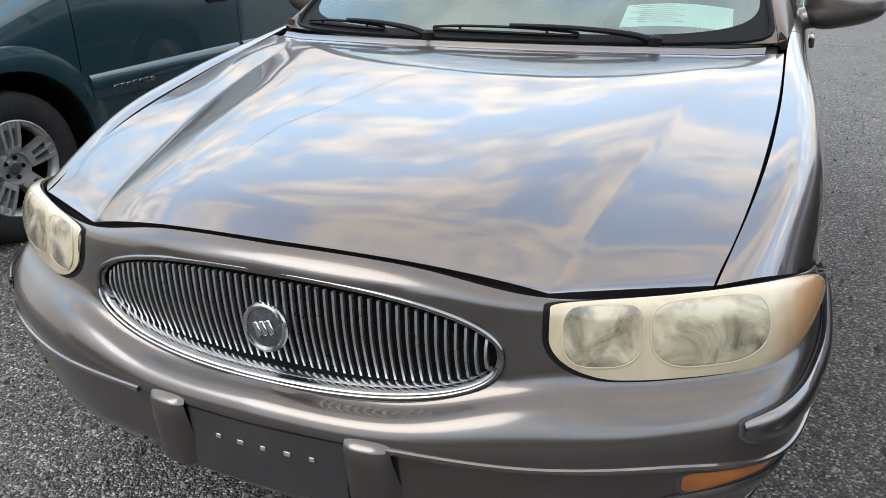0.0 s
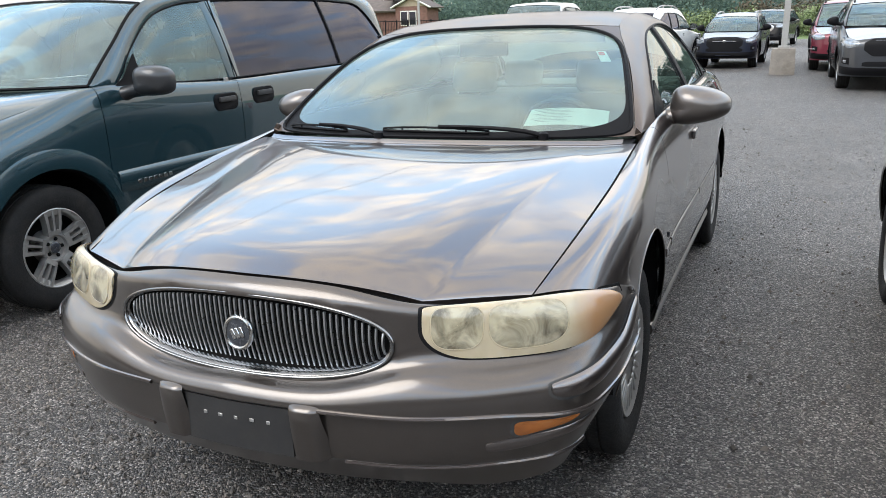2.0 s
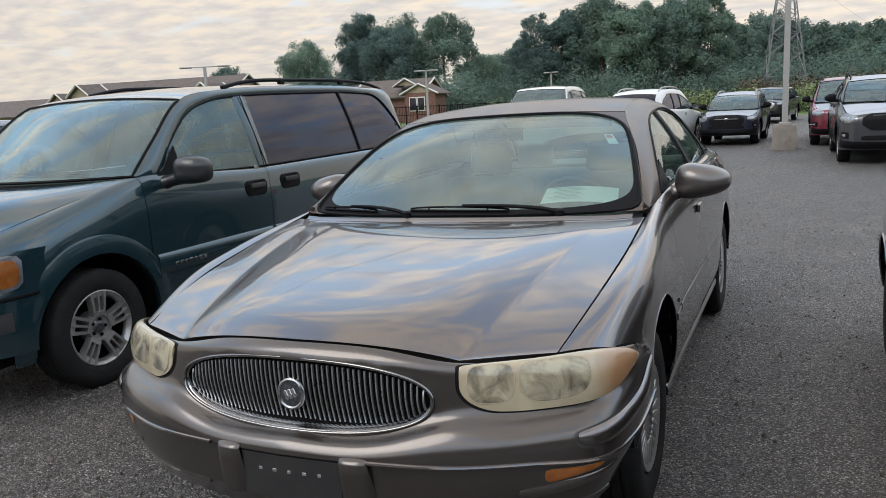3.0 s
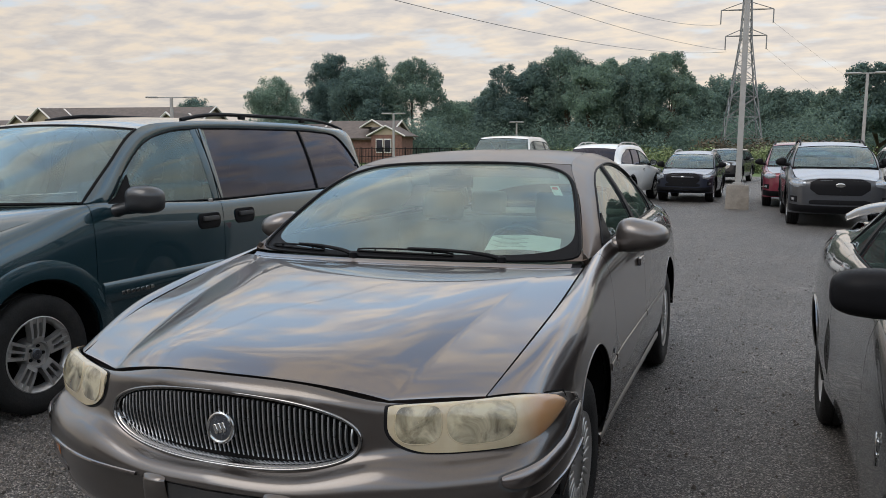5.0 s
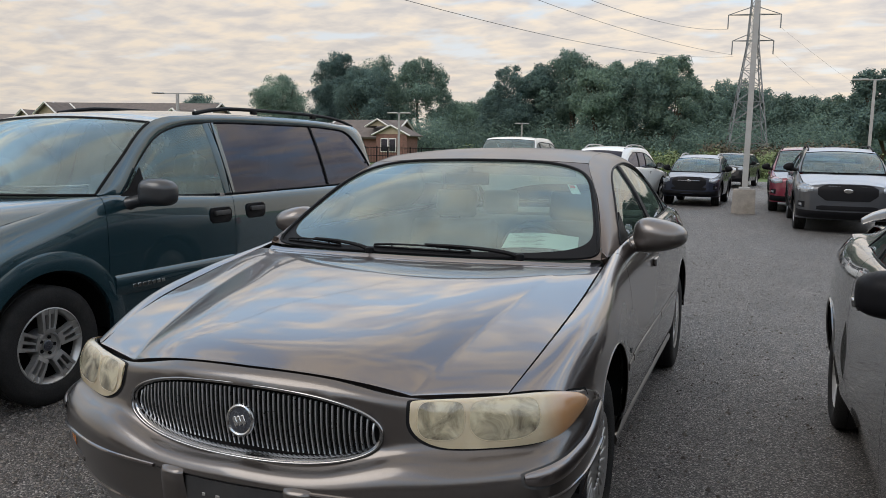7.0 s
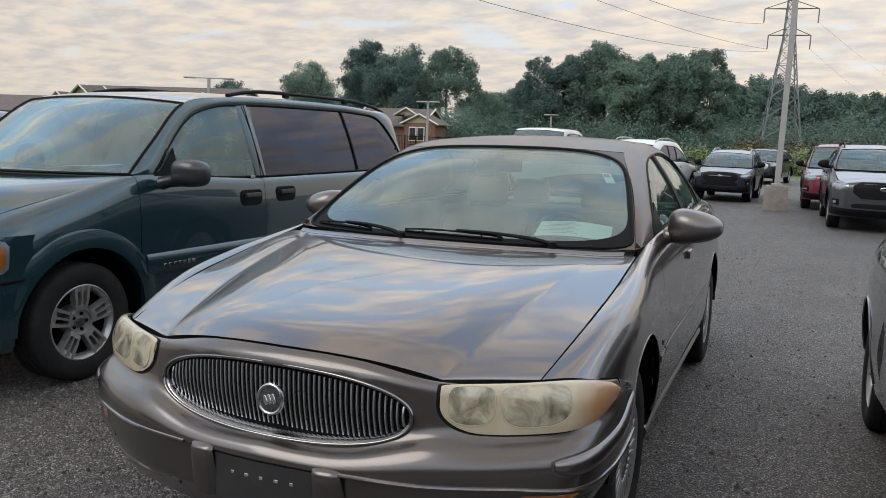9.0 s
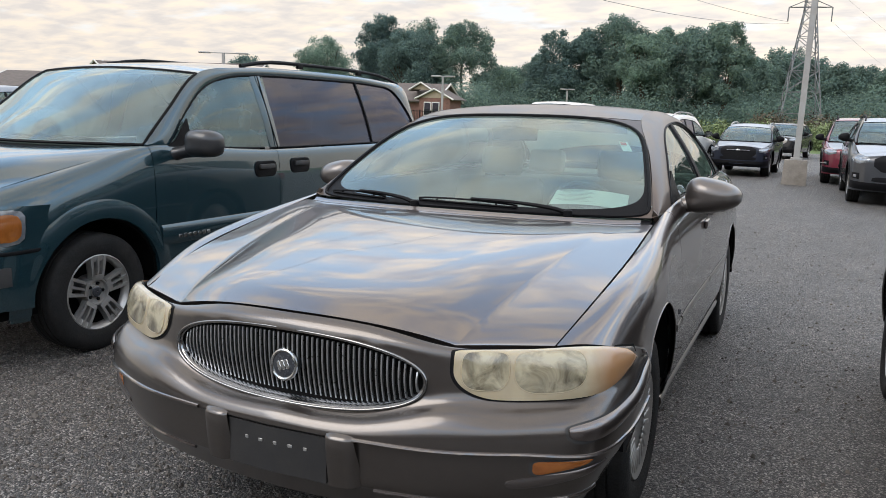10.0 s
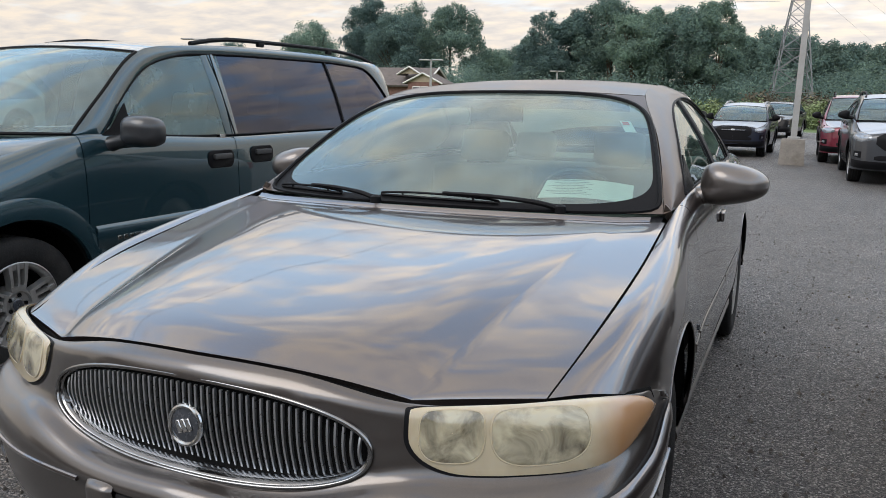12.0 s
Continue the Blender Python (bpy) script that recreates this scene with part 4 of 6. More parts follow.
        part("lamp_gap", fl(sheet(gk, (0, 1.2, .6))), M_BLACK, lamp, "black seal round the lens")
        for s0, s1, t0, b0 in ((2.17, 2.79, .84, 2.52), (2.85, 3.88, .80, 2.62)):
            e, en = nose_patch(s0, s1, lambda f: 0, lambda f: 1, 3, 3)
            aa = np.linspace(0, 2 * math.pi, 40, endpoint=False)
            ca, sa = np.cos(aa), np.sin(aa)
            pw = 2 / 3.0
            rings = []
            for k, o in ((1.0, .0002), (.96, .0020), (.90, .0012), (.6, .0014), (.3, .0016), (.02, .0016)):
                s = ((s0 + s1) / 2 + (s1 - s0) / 2 * k * np.sign(ca) * np.abs(ca) ** pw)
                v = ((t0 + b0) / 2 + (b0 - t0) / 2 * k * np.sign(sa) * np.abs(sa) ** pw)
                P = sample(C, s * PU, v * PV)
                Nn = sample(normals(C) * outward(C, (0, 1.2, .6)), s * PU, v * PV)
                wr = lens_rise(s, v)[:, None]
                rings.append(P + Nn / np.linalg.norm(Nn, axis=1, keepdims=True) * np.array([1, 1, .3]) * (o + wr))
            part("reflector_bowl", fl(ring_loft(rings, caps=False)), M_BOWL, lamp, "hazed round-cornered reflector with painted glints and darks")
            part("bowl_rim", fl(tube(np.concatenate((rings[0], rings[0][:1])), .0021, 6, caps=False)), M_LENS, lamp)
        k_ = int(np.argmin(np.abs(.5 - .5 * np.cos(np.pi * np.linspace(0, 1, 60)) - .60)))
        part("corner_marker", fl(sheet(L[k_:] + N[k_:] * .0006, (0, 1.2, .6))), M_LENS, lamp, "faded amber corner marker")
        # bumper guard on the corner
        Gd, _ = nose_patch(3.62, 6.7, lambda f: 4.70 - .75 * f, lambda f: 5.58 - .90 * f, 40, 8, .003, .018, .2)
        part("bumper_guard", fl(slab(Gd, .012, (0, 1.2, .6))), paint_, bumper, "raised corner guard")
        Gk, _ = nose_patch(3.58, 6.7, lambda f: 4.62 - .75 * f, lambda f: 5.66 - .90 * f, 40, 6, .0012, .001, .12)
        part("guard_groove", fl(sheet(Gk, (0, 1.2, .6))), M_TRIM, bumper)
        # amber turn lamp in its recess
        Ar, _ = nose_patch(3.20, 4.08 if side > 0 else 3.48, lambda f: 7.16 - .10 * f, lambda f: 7.74 - .42 * f, 30, 8, .001, .004, .14, .3)
        part("turn_lamp", fl(slab(Ar, .015, (0, 1.2, .6))), M_AMBER, bumper, "amber turn lamp in the bumper")
        Ak, _ = nose_patch(3.15, 4.14 if side > 0 else 3.52, lambda f: 7.10 - .10 * f, lambda f: 7.82 - .42 * f, 30, 6, .0006, .0006, .14, .3)
        part("lamp_recess", fl(sheet(Ak, (0, 1.2, .6))), M_TRIM, bumper)
        # scoop under the turn lamp
        Sc, _ = nose_patch(2.85, 4.45, lambda f: 7.84 - .46 * f, lambda f: 8.45 - .70 * f, 26, 8, .001, .008, .35, .3)
        part("bumper_scoop", fl(slab(Sc, .01, (0, 1.2, .6))), paint_, bumper)
    # bright ridges along the bumper
    for side in (1, -1):
        k0 = int(1.08 * PU)
        for line, r_, a_, b_ in ((6, .0062, k0, len(C) - 2), (10, .007, k0 + 2, int(4.6 * PU))):
            q = C[a_:b_, line * PV] * [side, 1, 1] + np.array([0, -.002, .001])
            part("bumper_ridge", tube(q, r_, 8), paint_, bumper)
    # number plate carrier
    xs = np.linspace(-.155, .195, 12)
    face = np.array([[(x, nose_y(x, .46) - .010, z) for x in xs] for z in np.linspace(.515, .375, 8)])
    plate = part("plate_bracket", slab(face, .02, (0, 1.2, .45)), M_BRACKET, car, "empty dull number plate bracket")
    for x0, x1 in ((-.245, -.158), (.198, .285)):
        f2 = np.array([[(x, nose_y(x, .47) - .034 + q + .022 * abs((x - (x0 + x1) / 2) / .050) ** 4 + .010 * k * k, z) for x in np.linspace(x0 + (k * .012 if x0 > 0 else k * .018), x1 + (k * .018 if x0 > 0 else k * .012), 11)] for k, z, q in zip((0, 0, .08, .3, .55, .8, 1), (.538, .532, .522, .49, .45, .41, .378), (.026, .008, 0, 0, 0, 0, 0))])
        part("bracket_arm", slab(f2, .035, (0, 1.2, .45)), M_BUMPER, plate, "bronze end cap of the bracket")
    for i, x in enumerate(np.linspace(-.085, .125, 5)):
        part("raised_mark", box((x, nose_y(x, .46) - .0115, .468), (.015 if i % 2 else .012, .003, .010), .001, 1), M_ALLOY, plate, "worn silver mark")

    # roof, pillars, glass
    D = curve([(.815, 1.46, 1.045), (.725, 1.82, 1.268), (.605, 2.17, 1.440), (.578, 2.60, 1.492), (.572, 3.10, 1.485), (.578, 3.46, 1.432), (.622, 3.85, 1.270), (.690, 4.22, 1.118)], 8)
    Wn = curve([(.846, 1.72, 1.090), (.775, 1.98, 1.250), (.702, 2.28, 1.385), (.672, 2.65, 1.432), (.668, 3.02, 1.430), (.692, 3.36, 1.370), (.752, 3.62, 1.245), (.818, 3.80, 1.128)], 7)
    Bn = curve([(.846, 1.72, 1.088), (.850, 2.0, 1.096), (.854, 2.3, 1.104), (.856, 2.65, 1.111), (.852, 3.02, 1.116), (.844, 3.36, 1.119), (.832, 3.62, 1.120), (.818, 3.80, 1.121)], 7)
    Wf = curve([(.832, 1.47, 1.052), (.846, 1.72, 1.090), (.775, 1.98, 1.250), (.702, 2.28, 1.385), (.670, 2.84, 1.434), (.692, 3.36, 1.370), (.818, 3.80, 1.128), (.745, 4.30, 1.104)], 8)
    greenhouse(car, {"strip": Wf, "win": Wn}, Bn, D, (M_DUSTY, M_BLACK), M_SEDANGLASS, M_SEDANGLASS, ((2.66, 2.60, .035, M_BLACK), (3.50, 3.44, .018, M_BLACK)), (0, 2.8, 1.0))
    RK = [[(0, 2.105, 1.462), (.32, 2.125, 1.456), (.605, 2.17, 1.440)],
          [(0, 2.30, 1.500), (.32, 2.31, 1.492), (.592, 2.35, 1.470)],
          [(0, 2.62, 1.524), (.32, 2.62, 1.516), (.578, 2.62, 1.493)],
          [(0, 3.10, 1.515), (.32, 3.10, 1.508), (.572, 3.10, 1.485)],
          [(0, 3.52, 1.455), (.32, 3.50, 1.449), (.578, 3.46, 1.432)]]
    part("roof", panel(whole(net(RK, 8, 8)), 0.004, 0.02, (0, 2.8, 1.0)), M_DUSTY, car, "dusty bronze roof panel")
    part("headliner", sheet(whole(net(RK, 4, 4)) - np.array([0, 0, .04]), (0, 2.8, 1.0)), M_CLOTH, car, "grey headliner")
    WK = [[(0, 1.318, 1.038), (.42, 1.355, 1.036), (.812, 1.462, 1.040)],
          [(0, 1.56, 1.185), (.40, 1.59, 1.182), (.770, 1.640, 1.160)],
          [(0, 1.82, 1.325), (.37, 1.84, 1.322), (.695, 1.90, 1.310)],
          [(0, 2.095, 1.455), (.32, 2.115, 1.450), (.602, 2.165, 1.434)]]
    WS = whole(net(WK, 6, 8))
    wsh = part("windshield", sheet(WS, (0, 2.8, .8)), M_WSHIELD, car, "green tinted windscreen reflecting the sky")
    n_, m_ = WS.shape[:2]
    Nw = normals(WS) * outward(WS, (0, 2.8, .8))

    def pane_ring(ks, p, ka, kb, shift, lift):
        """Rings on the pane from its square outline to a round-cornered one."""
        out = []
        for k in ks:
            row = []
            for q in np.linspace(0, 2 * math.pi, 160, endpoint=False):
                c_, s_ = math.cos(q), math.sin(q)
                ro = 1 / max(abs(c_), abs(s_))
                p_ = p if s_ > 0 else 16.0
                ri = (abs(c_) ** p_ + abs(s_) ** p_) ** (-1 / p_)
                a_, b_ = np.array((c_ * ro, s_ * ro)), np.array((c_ * ri * ka, s_ * ri * kb + shift))
                v_, u_ = a_ + (b_ - a_) * k
                g_ = (np.array([(u_ * .5 + .5) * (n_ - 1)]), np.array([(v_ * .5 + .5) * (m_ - 1)]))
                row.append(sample(WS, *g_)[0] + sample(Nw, *g_)[0] * lift)
            out.append(np.array(row))
        return out

    part("windshield_surround", ring_loft(pane_ring((0.0, .5, 1.0), 5.0, .995, .992, 0.0, .005), caps=False), M_DUSTY, wsh, "bronze frame round the windscreen")
    edge = pane_ring((1.0,), 5.0, .988, .984, 0.0, .005)[0]
    part("windshield_seal", tube(np.concatenate((edge, edge[:1])), .0075, 6, caps=False), M_BLACK, wsh)
    rings = []
    tq = np.linspace(0, 2 * math.pi, 120, endpoint=False)
    for k in (0.0, .5, 1.0):
        row = []
        for q in tq:
            c_, s_ = math.cos(q), math.sin(q)
            ro = 1 / max(abs(c_), abs(s_))
            ri = (abs(c_) ** 5.5 + abs(s_) ** 5.5) ** (-1 / 5.5)
            out_, in_ = np.array((c_ * ro, s_ * ro)), np.array((c_ * ri * .962, s_ * ri * .93 + .04))
            v_, u_ = out_ + (in_ - out_) * k
            g_ = (np.array([(u_ * .5 + .5) * (n_ - 1)]), np.array([(v_ * .5 + .5) * (m_ - 1)]))
            row.append(sample(WS, *g_)[0] - sample(Nw, *g_)[0] * -.002)
        rings.append(np.array(row))
    part("frit_band", ring_loft(rings, caps=False), M_BLACK, wsh, "black border band")
    g_ = WS[int(.87 * (n_ - 1)):int(.97 * (n_ - 1)) + 1, 2:-2] - Nw[int(.87 * (n_ - 1)):int(.97 * (n_ - 1)) + 1, 2:-2] * .005
    part("shade_band", sheet(g_, (0, 2.8, .8)), M_SHADEBAND, wsh, "blue shade band along the top")
    BK = [[(0, 3.53, 1.450), (.32, 3.51, 1.444), (.575, 3.47, 1.427)],
          [(0, 3.96, 1.290), (.34, 3.94, 1.285), (.632, 3.88, 1.258)],
          [(0, 4.38, 1.125), (.38, 4.34, 1.122), (.692, 4.22, 1.117)]]
    part("rear_window", sheet(whole(net(BK, 6, 6)), (0, 2.8, .8)), M_GLASS, car)
    TK = [[(0, 4.39, 1.122), (.38, 4.35, 1.119), (.74, 4.30, 1.104)],
          [(0, 4.70, 1.105), (.38, 4.69, 1.100), (.70, 4.65, 1.076)],
          [(0, 5.02, 1.070), (.35, 5.01, 1.066), (.640, 4.95, 1.050)],
          [(0, 5.07, 1.00), (.40, 5.06, .99), (.73, 4.98, .97)],
          [(0, 5.10, .70), (.42, 5.09, .70), (.80, 5.02, .70)],
          [(0, 5.12, .45), (.42, 5.11, .45), (.80, 5.02, .42)],
          [(0, 5.06, .28), (.42, 5.05, .28), (.76, 4.98, .30)]]
    part("boot_and_tail", panel(whole(net(TK, 6, 5)), 0.003, 0.01, (0, 4.0, .6)), paint_, car)
    for side in (1, -1):
        part("tail_lamp", box((side * .55, 5.085, .86), (.42, .03, .14), .012), M_REDLENS, car)
    part("cowl", sheet(whole(net([[(0, 1.27, 1.018), (.4, 1.30, 1.014), (.815, 1.40, 1.022)], [(0, 1.33, 1.028), (.42, 1.365, 1.026), (.812, 1.47, 1.032)]], 3, 6)), (0, 1.4, .8)), M_BLACK, car, "black cowl grille")
    # wipers
    def on_ws(u, v, off):
        s, w = np.array([u * (n_ - 1)]), np.array([(v * .5 + .5) * (m_ - 1)])
        return sample(WS, s, w)[0] + sample(Nw, s, w)[0] * off
    for b0, b1, hold, pivot in ((-.25, .31, .06, .58), (-.90, -.47, -.66, -.25)):
        fs = np.linspace(0, 1, 16)
        blade = np.array([on_ws(.052 - .012 * f, b0 + (b1 - b0) * f, .007) for f in fs])
        spine = np.array([on_ws(.060 - .012 * f, b0 + (b1 - b0) * f, .011 + .012 * math.sin(math.pi * f) ** .7) for f in fs])
        top_ = on_ws(.056, hold, .028)
        foot_ = on_ws(-.004, pivot, .016)
        lever = np.array([foot_, foot_ + (top_ - foot_) * .12 + np.array([0, -.004, .012]), foot_ + (top_ - foot_) * .5 + np.array([0, -.004, .014]), top_])
        wp = part("wiper", tube(curve(lever, 5), np.linspace(.011, .006, 16), 8), M_BLACK, car, "black wiper arm")
        part("wiper_pivot", ring_loft([foot_ + np.array([r_ * math.cos(q), r_ * math.sin(q), h_]) for q in np.linspace(0, 6.283, 14, endpoint=False)] for r_, h_ in ((.020, -.012), (.019, .012), (.010, .018))), M_BLACK, wp)
        part("wiper_blade", tube(blade, .0048, 6), M_BLACK, wp)
        part("wiper_frame", tube(spine, .0046, 6), M_BLACK, wp)
        for f in (.03, .22, .78, .97):
            k_ = int(round(f * 15))
            part("blade_clip", tube([blade[k_], (blade[k_] + spine[k_]) * .5, spine[k_]], .0042, 6), M_BLACK, wp)
    # door mirrors
    for side in (1, -1):
        door_mirror(car, (side * .995, 1.93, 1.108), side, (.122, .095, .076), M_MIRROR, arm=.05)
        # triangular mirror sail
        part("mirror_sail", slab(np.array([[(side * .850, 1.70, 1.088), (side * .852, 1.93, 1.096)], [(side * .835, 1.76, 1.13), (side * .800, 1.95, 1.215)]]), .01, (0, 1.9, 1.0)), M_BLACK, car)
    # cabin
    part("floor_pan", box((0, 2.5, .26), (1.56, 3.9, .06), .02), M_VOID, car)
    part("dashboard", ring_loft([[(x, 1.36, 1.00), (x, 1.62, 1.03 - .02 * abs(x)), (x, 1.86, 1.00 - .03 * abs(x)), (x, 1.93, .90), (x, 1.93, .60), (x, 1.36, .60)] for x in np.linspace(-.79, .79, 15)]), M_DASH, car, "dark grey dashboard")
    aa = np.linspace(0, 2 * math.pi, 32)
    st = pose(.36, 2.10, .96, 25)
    sw = part("steering_wheel", moved(tube([(.185 * math.cos(q), 0, .185 * math.sin(q)) for q in aa], .014, 8, caps=False), st), M_DASH, car, "grey steering wheel")
    part("wheel_hub", moved(join(box((0, .01, -.01), (.17, .05, .12), .02), box((0, 0, 0), (.35, .02, .03), .008)), st), M_DASH, sw)
    for x in (.37, -.37):
        seat(car, x, 2.42, .40, .56, M_CLOTH, .62, "front_seat")
    seat(car, 0, 3.35, .42, 1.35, M_CLOTH, .56, "rear_seat")
    part("parcel_shelf", box((0, 3.98, 1.06), (1.3, .55, .02), .006), M_CLOTH, car)
    part("rear_view_mirror", box((0, 2.02, 1.36), (.24, .03, .065), .012), M_BLACK, car)
    for side in (1, -1):
        part("sun_visor", box((side * .34, 2.16, 1.425), (.36, .10, .016), .006), M_CLOTH, car)
        part("door_card", sheet(np.array([[(side * .80, y, z) for z in (.4, .8, 1.09)] for y in (1.5, 2.6, 3.6)]), (side * 2, 2.6, .7)), M_CLOTH, car)
    part("fender_badge", moved(box((0, 0, 0), (.005, .016, .02), .002), pose(fx(1.50, .66) + .003, 1.50, .66)), M_EMBLEMDARK, car)
    shorten(car)
    WS[..., 1] = np.where(WS[..., 1] < 1.5, WS[..., 1] * .972, WS[..., 1] - .042)
    return car, WS, Nw


sedan, WS, Nw = bronze_saloon()

# sheet and sticker behind the windscreen
def pane_point(u, v, off):
    s, w = np.array([u * (WS.shape[0] - 1)]), np.array([(v * .5 + .5) * (WS.shape[1] - 1)])
    return sample(WS, s, w)[0] + sample(Nw, s, w)[0] * off


notice = thing("notice_sheet", "white printed paper notice lying on the dashboard", "paper", sedan.matrix_basis)
def on_dash(a, b):
    """Place on the curled sheet: a across, b up."""
    p = np.array([.350 + .325 * a, 1.545 + .048 * a, 1.094 - .012 * a])
    return p + (b - .5) * np.array([.010 - .02 * a, .085, .058]) + np.array([0, 0, .012 * math.sin(3.0 * a)])


NG = np.array([[on_dash(a, b) for b in np.linspace(0, 1, 6)] for a in np.linspace(0, 1, 12)])
part("sheet", slab(NG, .001, (0, 2.8, .8)), M_PAPER, notice)
for r in range(9):
    a0 = .06 + .05 * (r % 3)
    q = np.array([on_dash(a, .88 - .09 * r) + np.array([0, -.002, .0035]) for a in np.linspace(a0, a0 + .40 + .08 * ((r * 5) % 5), 10)])
    part("print_line", tube(q, .0007, 4), M_INK, notice)
sticker = thing("window_sticker", "white and red service sticker inside the windscreen", "sticker", sedan.matrix_basis)
SG = np.array([[pane_point(.745 - .10 * b, .80 + .065 * a + .03 * b, -.006) for b in np.linspace(0, 1, 4)] for a in np.linspace(0, 1, 4)])
part("sticker_sheet", slab(SG, .001, (0, 2.8, .8)), M_PAPER, sticker)
SG2 = np.array([[pane_point(.73 - .03 * b, .81 + .04 * a + .01 * b, -.003) for b in np.linspace(0, 1, 3)] for a in np.linspace(0, 1, 3)])
part("sticker_print", sheet(SG2, (0, 2.8, .8)), M_STICKRED, sticker)


# ---- other vehicles ----
def vehicle(name, label, m, sp, group=""):
    """A car from its outlines. Front at y = 0, +x its own left side."""
    car = thing(name, label, "car", m, group)
    hw, L, zs, body = sp["hw"], sp["L"], sp["sill"], sp["paint"]
    ref = (0, L * .5, .6)
    zb, zr, rw, hb = sp["belt"], sp["roof"], sp["rw"], sp["hb"]

    def tumble(z):
        return hb + (rw - hb) * np.clip((z - zb) / (zr - zb), 0, 1)

    def pts(rows, dx=0.0):
        return [(tumble(z) + dx, y, z) for y, z in rows]

    # side
    K = []
    for y, xg, z, k, y_low in sp["side"]:
        h = hw * k
        dy = y_low - y
        K.append([(xg, y, z), (xg + .45 * (h - xg), y + dy * .2, z - .024), (xg + .86 * (h - xg), y + dy * .5, z - .12 * z), (h, y_low, z * .64), (h * .993, y_low, z * .36 + .08), (h * .955, y_low, zs)])
    S = net(K, 8, 5)
    fx = side_x(S)
    R = sp["R"]
    axles = ((sp["fy"], R), (sp["ry"], R))
    cuts = [split_u(S, 15, y) for y in sp["doors"]]
    spans = list(zip([0, *cuts], [*cuts, len(S) - 1]))
    names = ["front_wing"] + ["side_door"] * (len(cuts) - 1) + ["rear_quarter"]
    mir_ = sp.get("handles", ())
    for side in (1, -1):
        for i, (nm, (a, b)) in enumerate(zip(names, spans)):
            ms = panel(S[a:b + 1], .003, .012, ref)
            for wy, wz in axles:
                ms = circle_cut(ms, wy, wz, sp["ar"], .4)
            ob = part(nm, ms if side > 0 else flip_x(ms), body, car)
            for hy, hz in mir_:
                if S[a, 15, 1] < hy < S[b, 15, 1] and "door" in nm:
                    x = fx(hy, hz)
                    part("door_handle", moved(box((0, 0, 0), (.024, .17 if sp.get("handle_mat") else .13, .036), .010, 2), pose(side * (x + .018), hy, hz + (.018 if sp.get("handle_mat") else 0))), sp.get("handle_mat", body), ob)
                    rc = moved(rounded_plate(.25, .115, .045, .007) if sp.get("handle_mat") else box((0, 0, 0), (.010, .15, .06), .004, 2), pose(side * (x + .002), hy, hz))
                    part("handle_recess", rc, M_BLACK, ob)
        for wy, wz in axles:
            if sp.get("flare"):
                a = np.radians(np.linspace(-8, 186, 44))
                rings = []
                for r_, o in ((sp["ar"], -.01), (sp["ar"] + .003, .016), (sp["ar"] + .035, .020), (sp["ar"] + sp["flare"], .003)):
                    rings.append(np.array([(side * (fx(wy + r_ * math.cos(q), max(wz + r_ * math.sin(q), zs)) + o), wy + r_ * math.cos(q), wz + r_ * math.sin(q)) for q in a]))
                part("wheel_arch_flare", ring_loft(rings, close=False, caps=False), sp.get("flare_mat", body), car)
            else:
                arch_lip(car, fx, wy, wz, sp["ar"], side, body, 2, 178)
            wheel_well(car, side, wy, wz, sp["ar"] + .004, hw - .38, hw - .03)
            make_wheel(car, side * (hw - sp["tw"] * .5 - .025), wy, R, sp["tw"], sp["rim"], sp["style"], sp["spokes"], side > 0)
        inner = sheet(S - normals(S) * outward(S, ref) * .02, ref)
        for wy, wz in axles:
            inner = circle_cut(inner, wy, wz, sp["ar"] - .01, .4)
        part("inner_side", inner if side > 0 else flip_x(inner), M_VOID, car)
    # bonnet
    g0 = S[0, 0]
    D = curve(pts(sp["D"], 0.0) if "Dx" not in sp else [(x, y, z) for x, (y, z) in zip(sp["Dx"], sp["D"])], 6)
    z0, nb, bow = sp["nose_z"], sp["nose_y"], sp["bow"]
    yD, zD, xD = D[0][1], D[0][2], D[0][0]
    gi = split_u(S, 0, yD - .02)
    gm = S[gi // 2, 0]
    ge = S[gi, 0]
    hk = sp.get("crown", .03)
    HK = [[(0, nb, z0), (g0[0] * .55, nb + .25 * (g0[1] - nb), z0 - .01), tuple(g0)],
          [(0, nb + .12, z0 + .05), (g0[0] * .56, nb + .12 + .25 * (g0[1] - nb), z0 + .035), tuple(S[max(gi // 6, 1), 0])],
          [(0, (nb + yD - bow) / 2, gm[2] + hk), (gm[0] * .58, (nb + yD - bow) / 2 + .03, gm[2] + hk * .7), tuple(gm)],
          [(0, yD - bow - .015, zD - .02), (ge[0] * .6, yD - bow * .65 - .015, zD - .02), tuple(ge)]]
    H = whole(net(HK, 7, 7))
    part("hood", panel(H, .004, .015, (0, 1.5, .3)), sp.get("hood_paint", body), car, sp.get("hood_label", ""))
    part("engine_cover", sheet(H - np.array([0, 0, .025]), (0, 1.5, .3)), M_VOID, car)
    part("cowl", sheet(np.array([[(x * xD, yD - bow * (1 - x * x) - .03 + dy, zD - .022 + dz) for x in np.linspace(-1, 1, 13)] for dy, dz in ((-.03, -.004), (.04, .006))]), (0, 1.5, .3)), M_BLACK, car)
    # nose
    plan = curve([(x * hw, y) for x, y in sp["plan"]], 7)
    end = S[0]
    rows = []
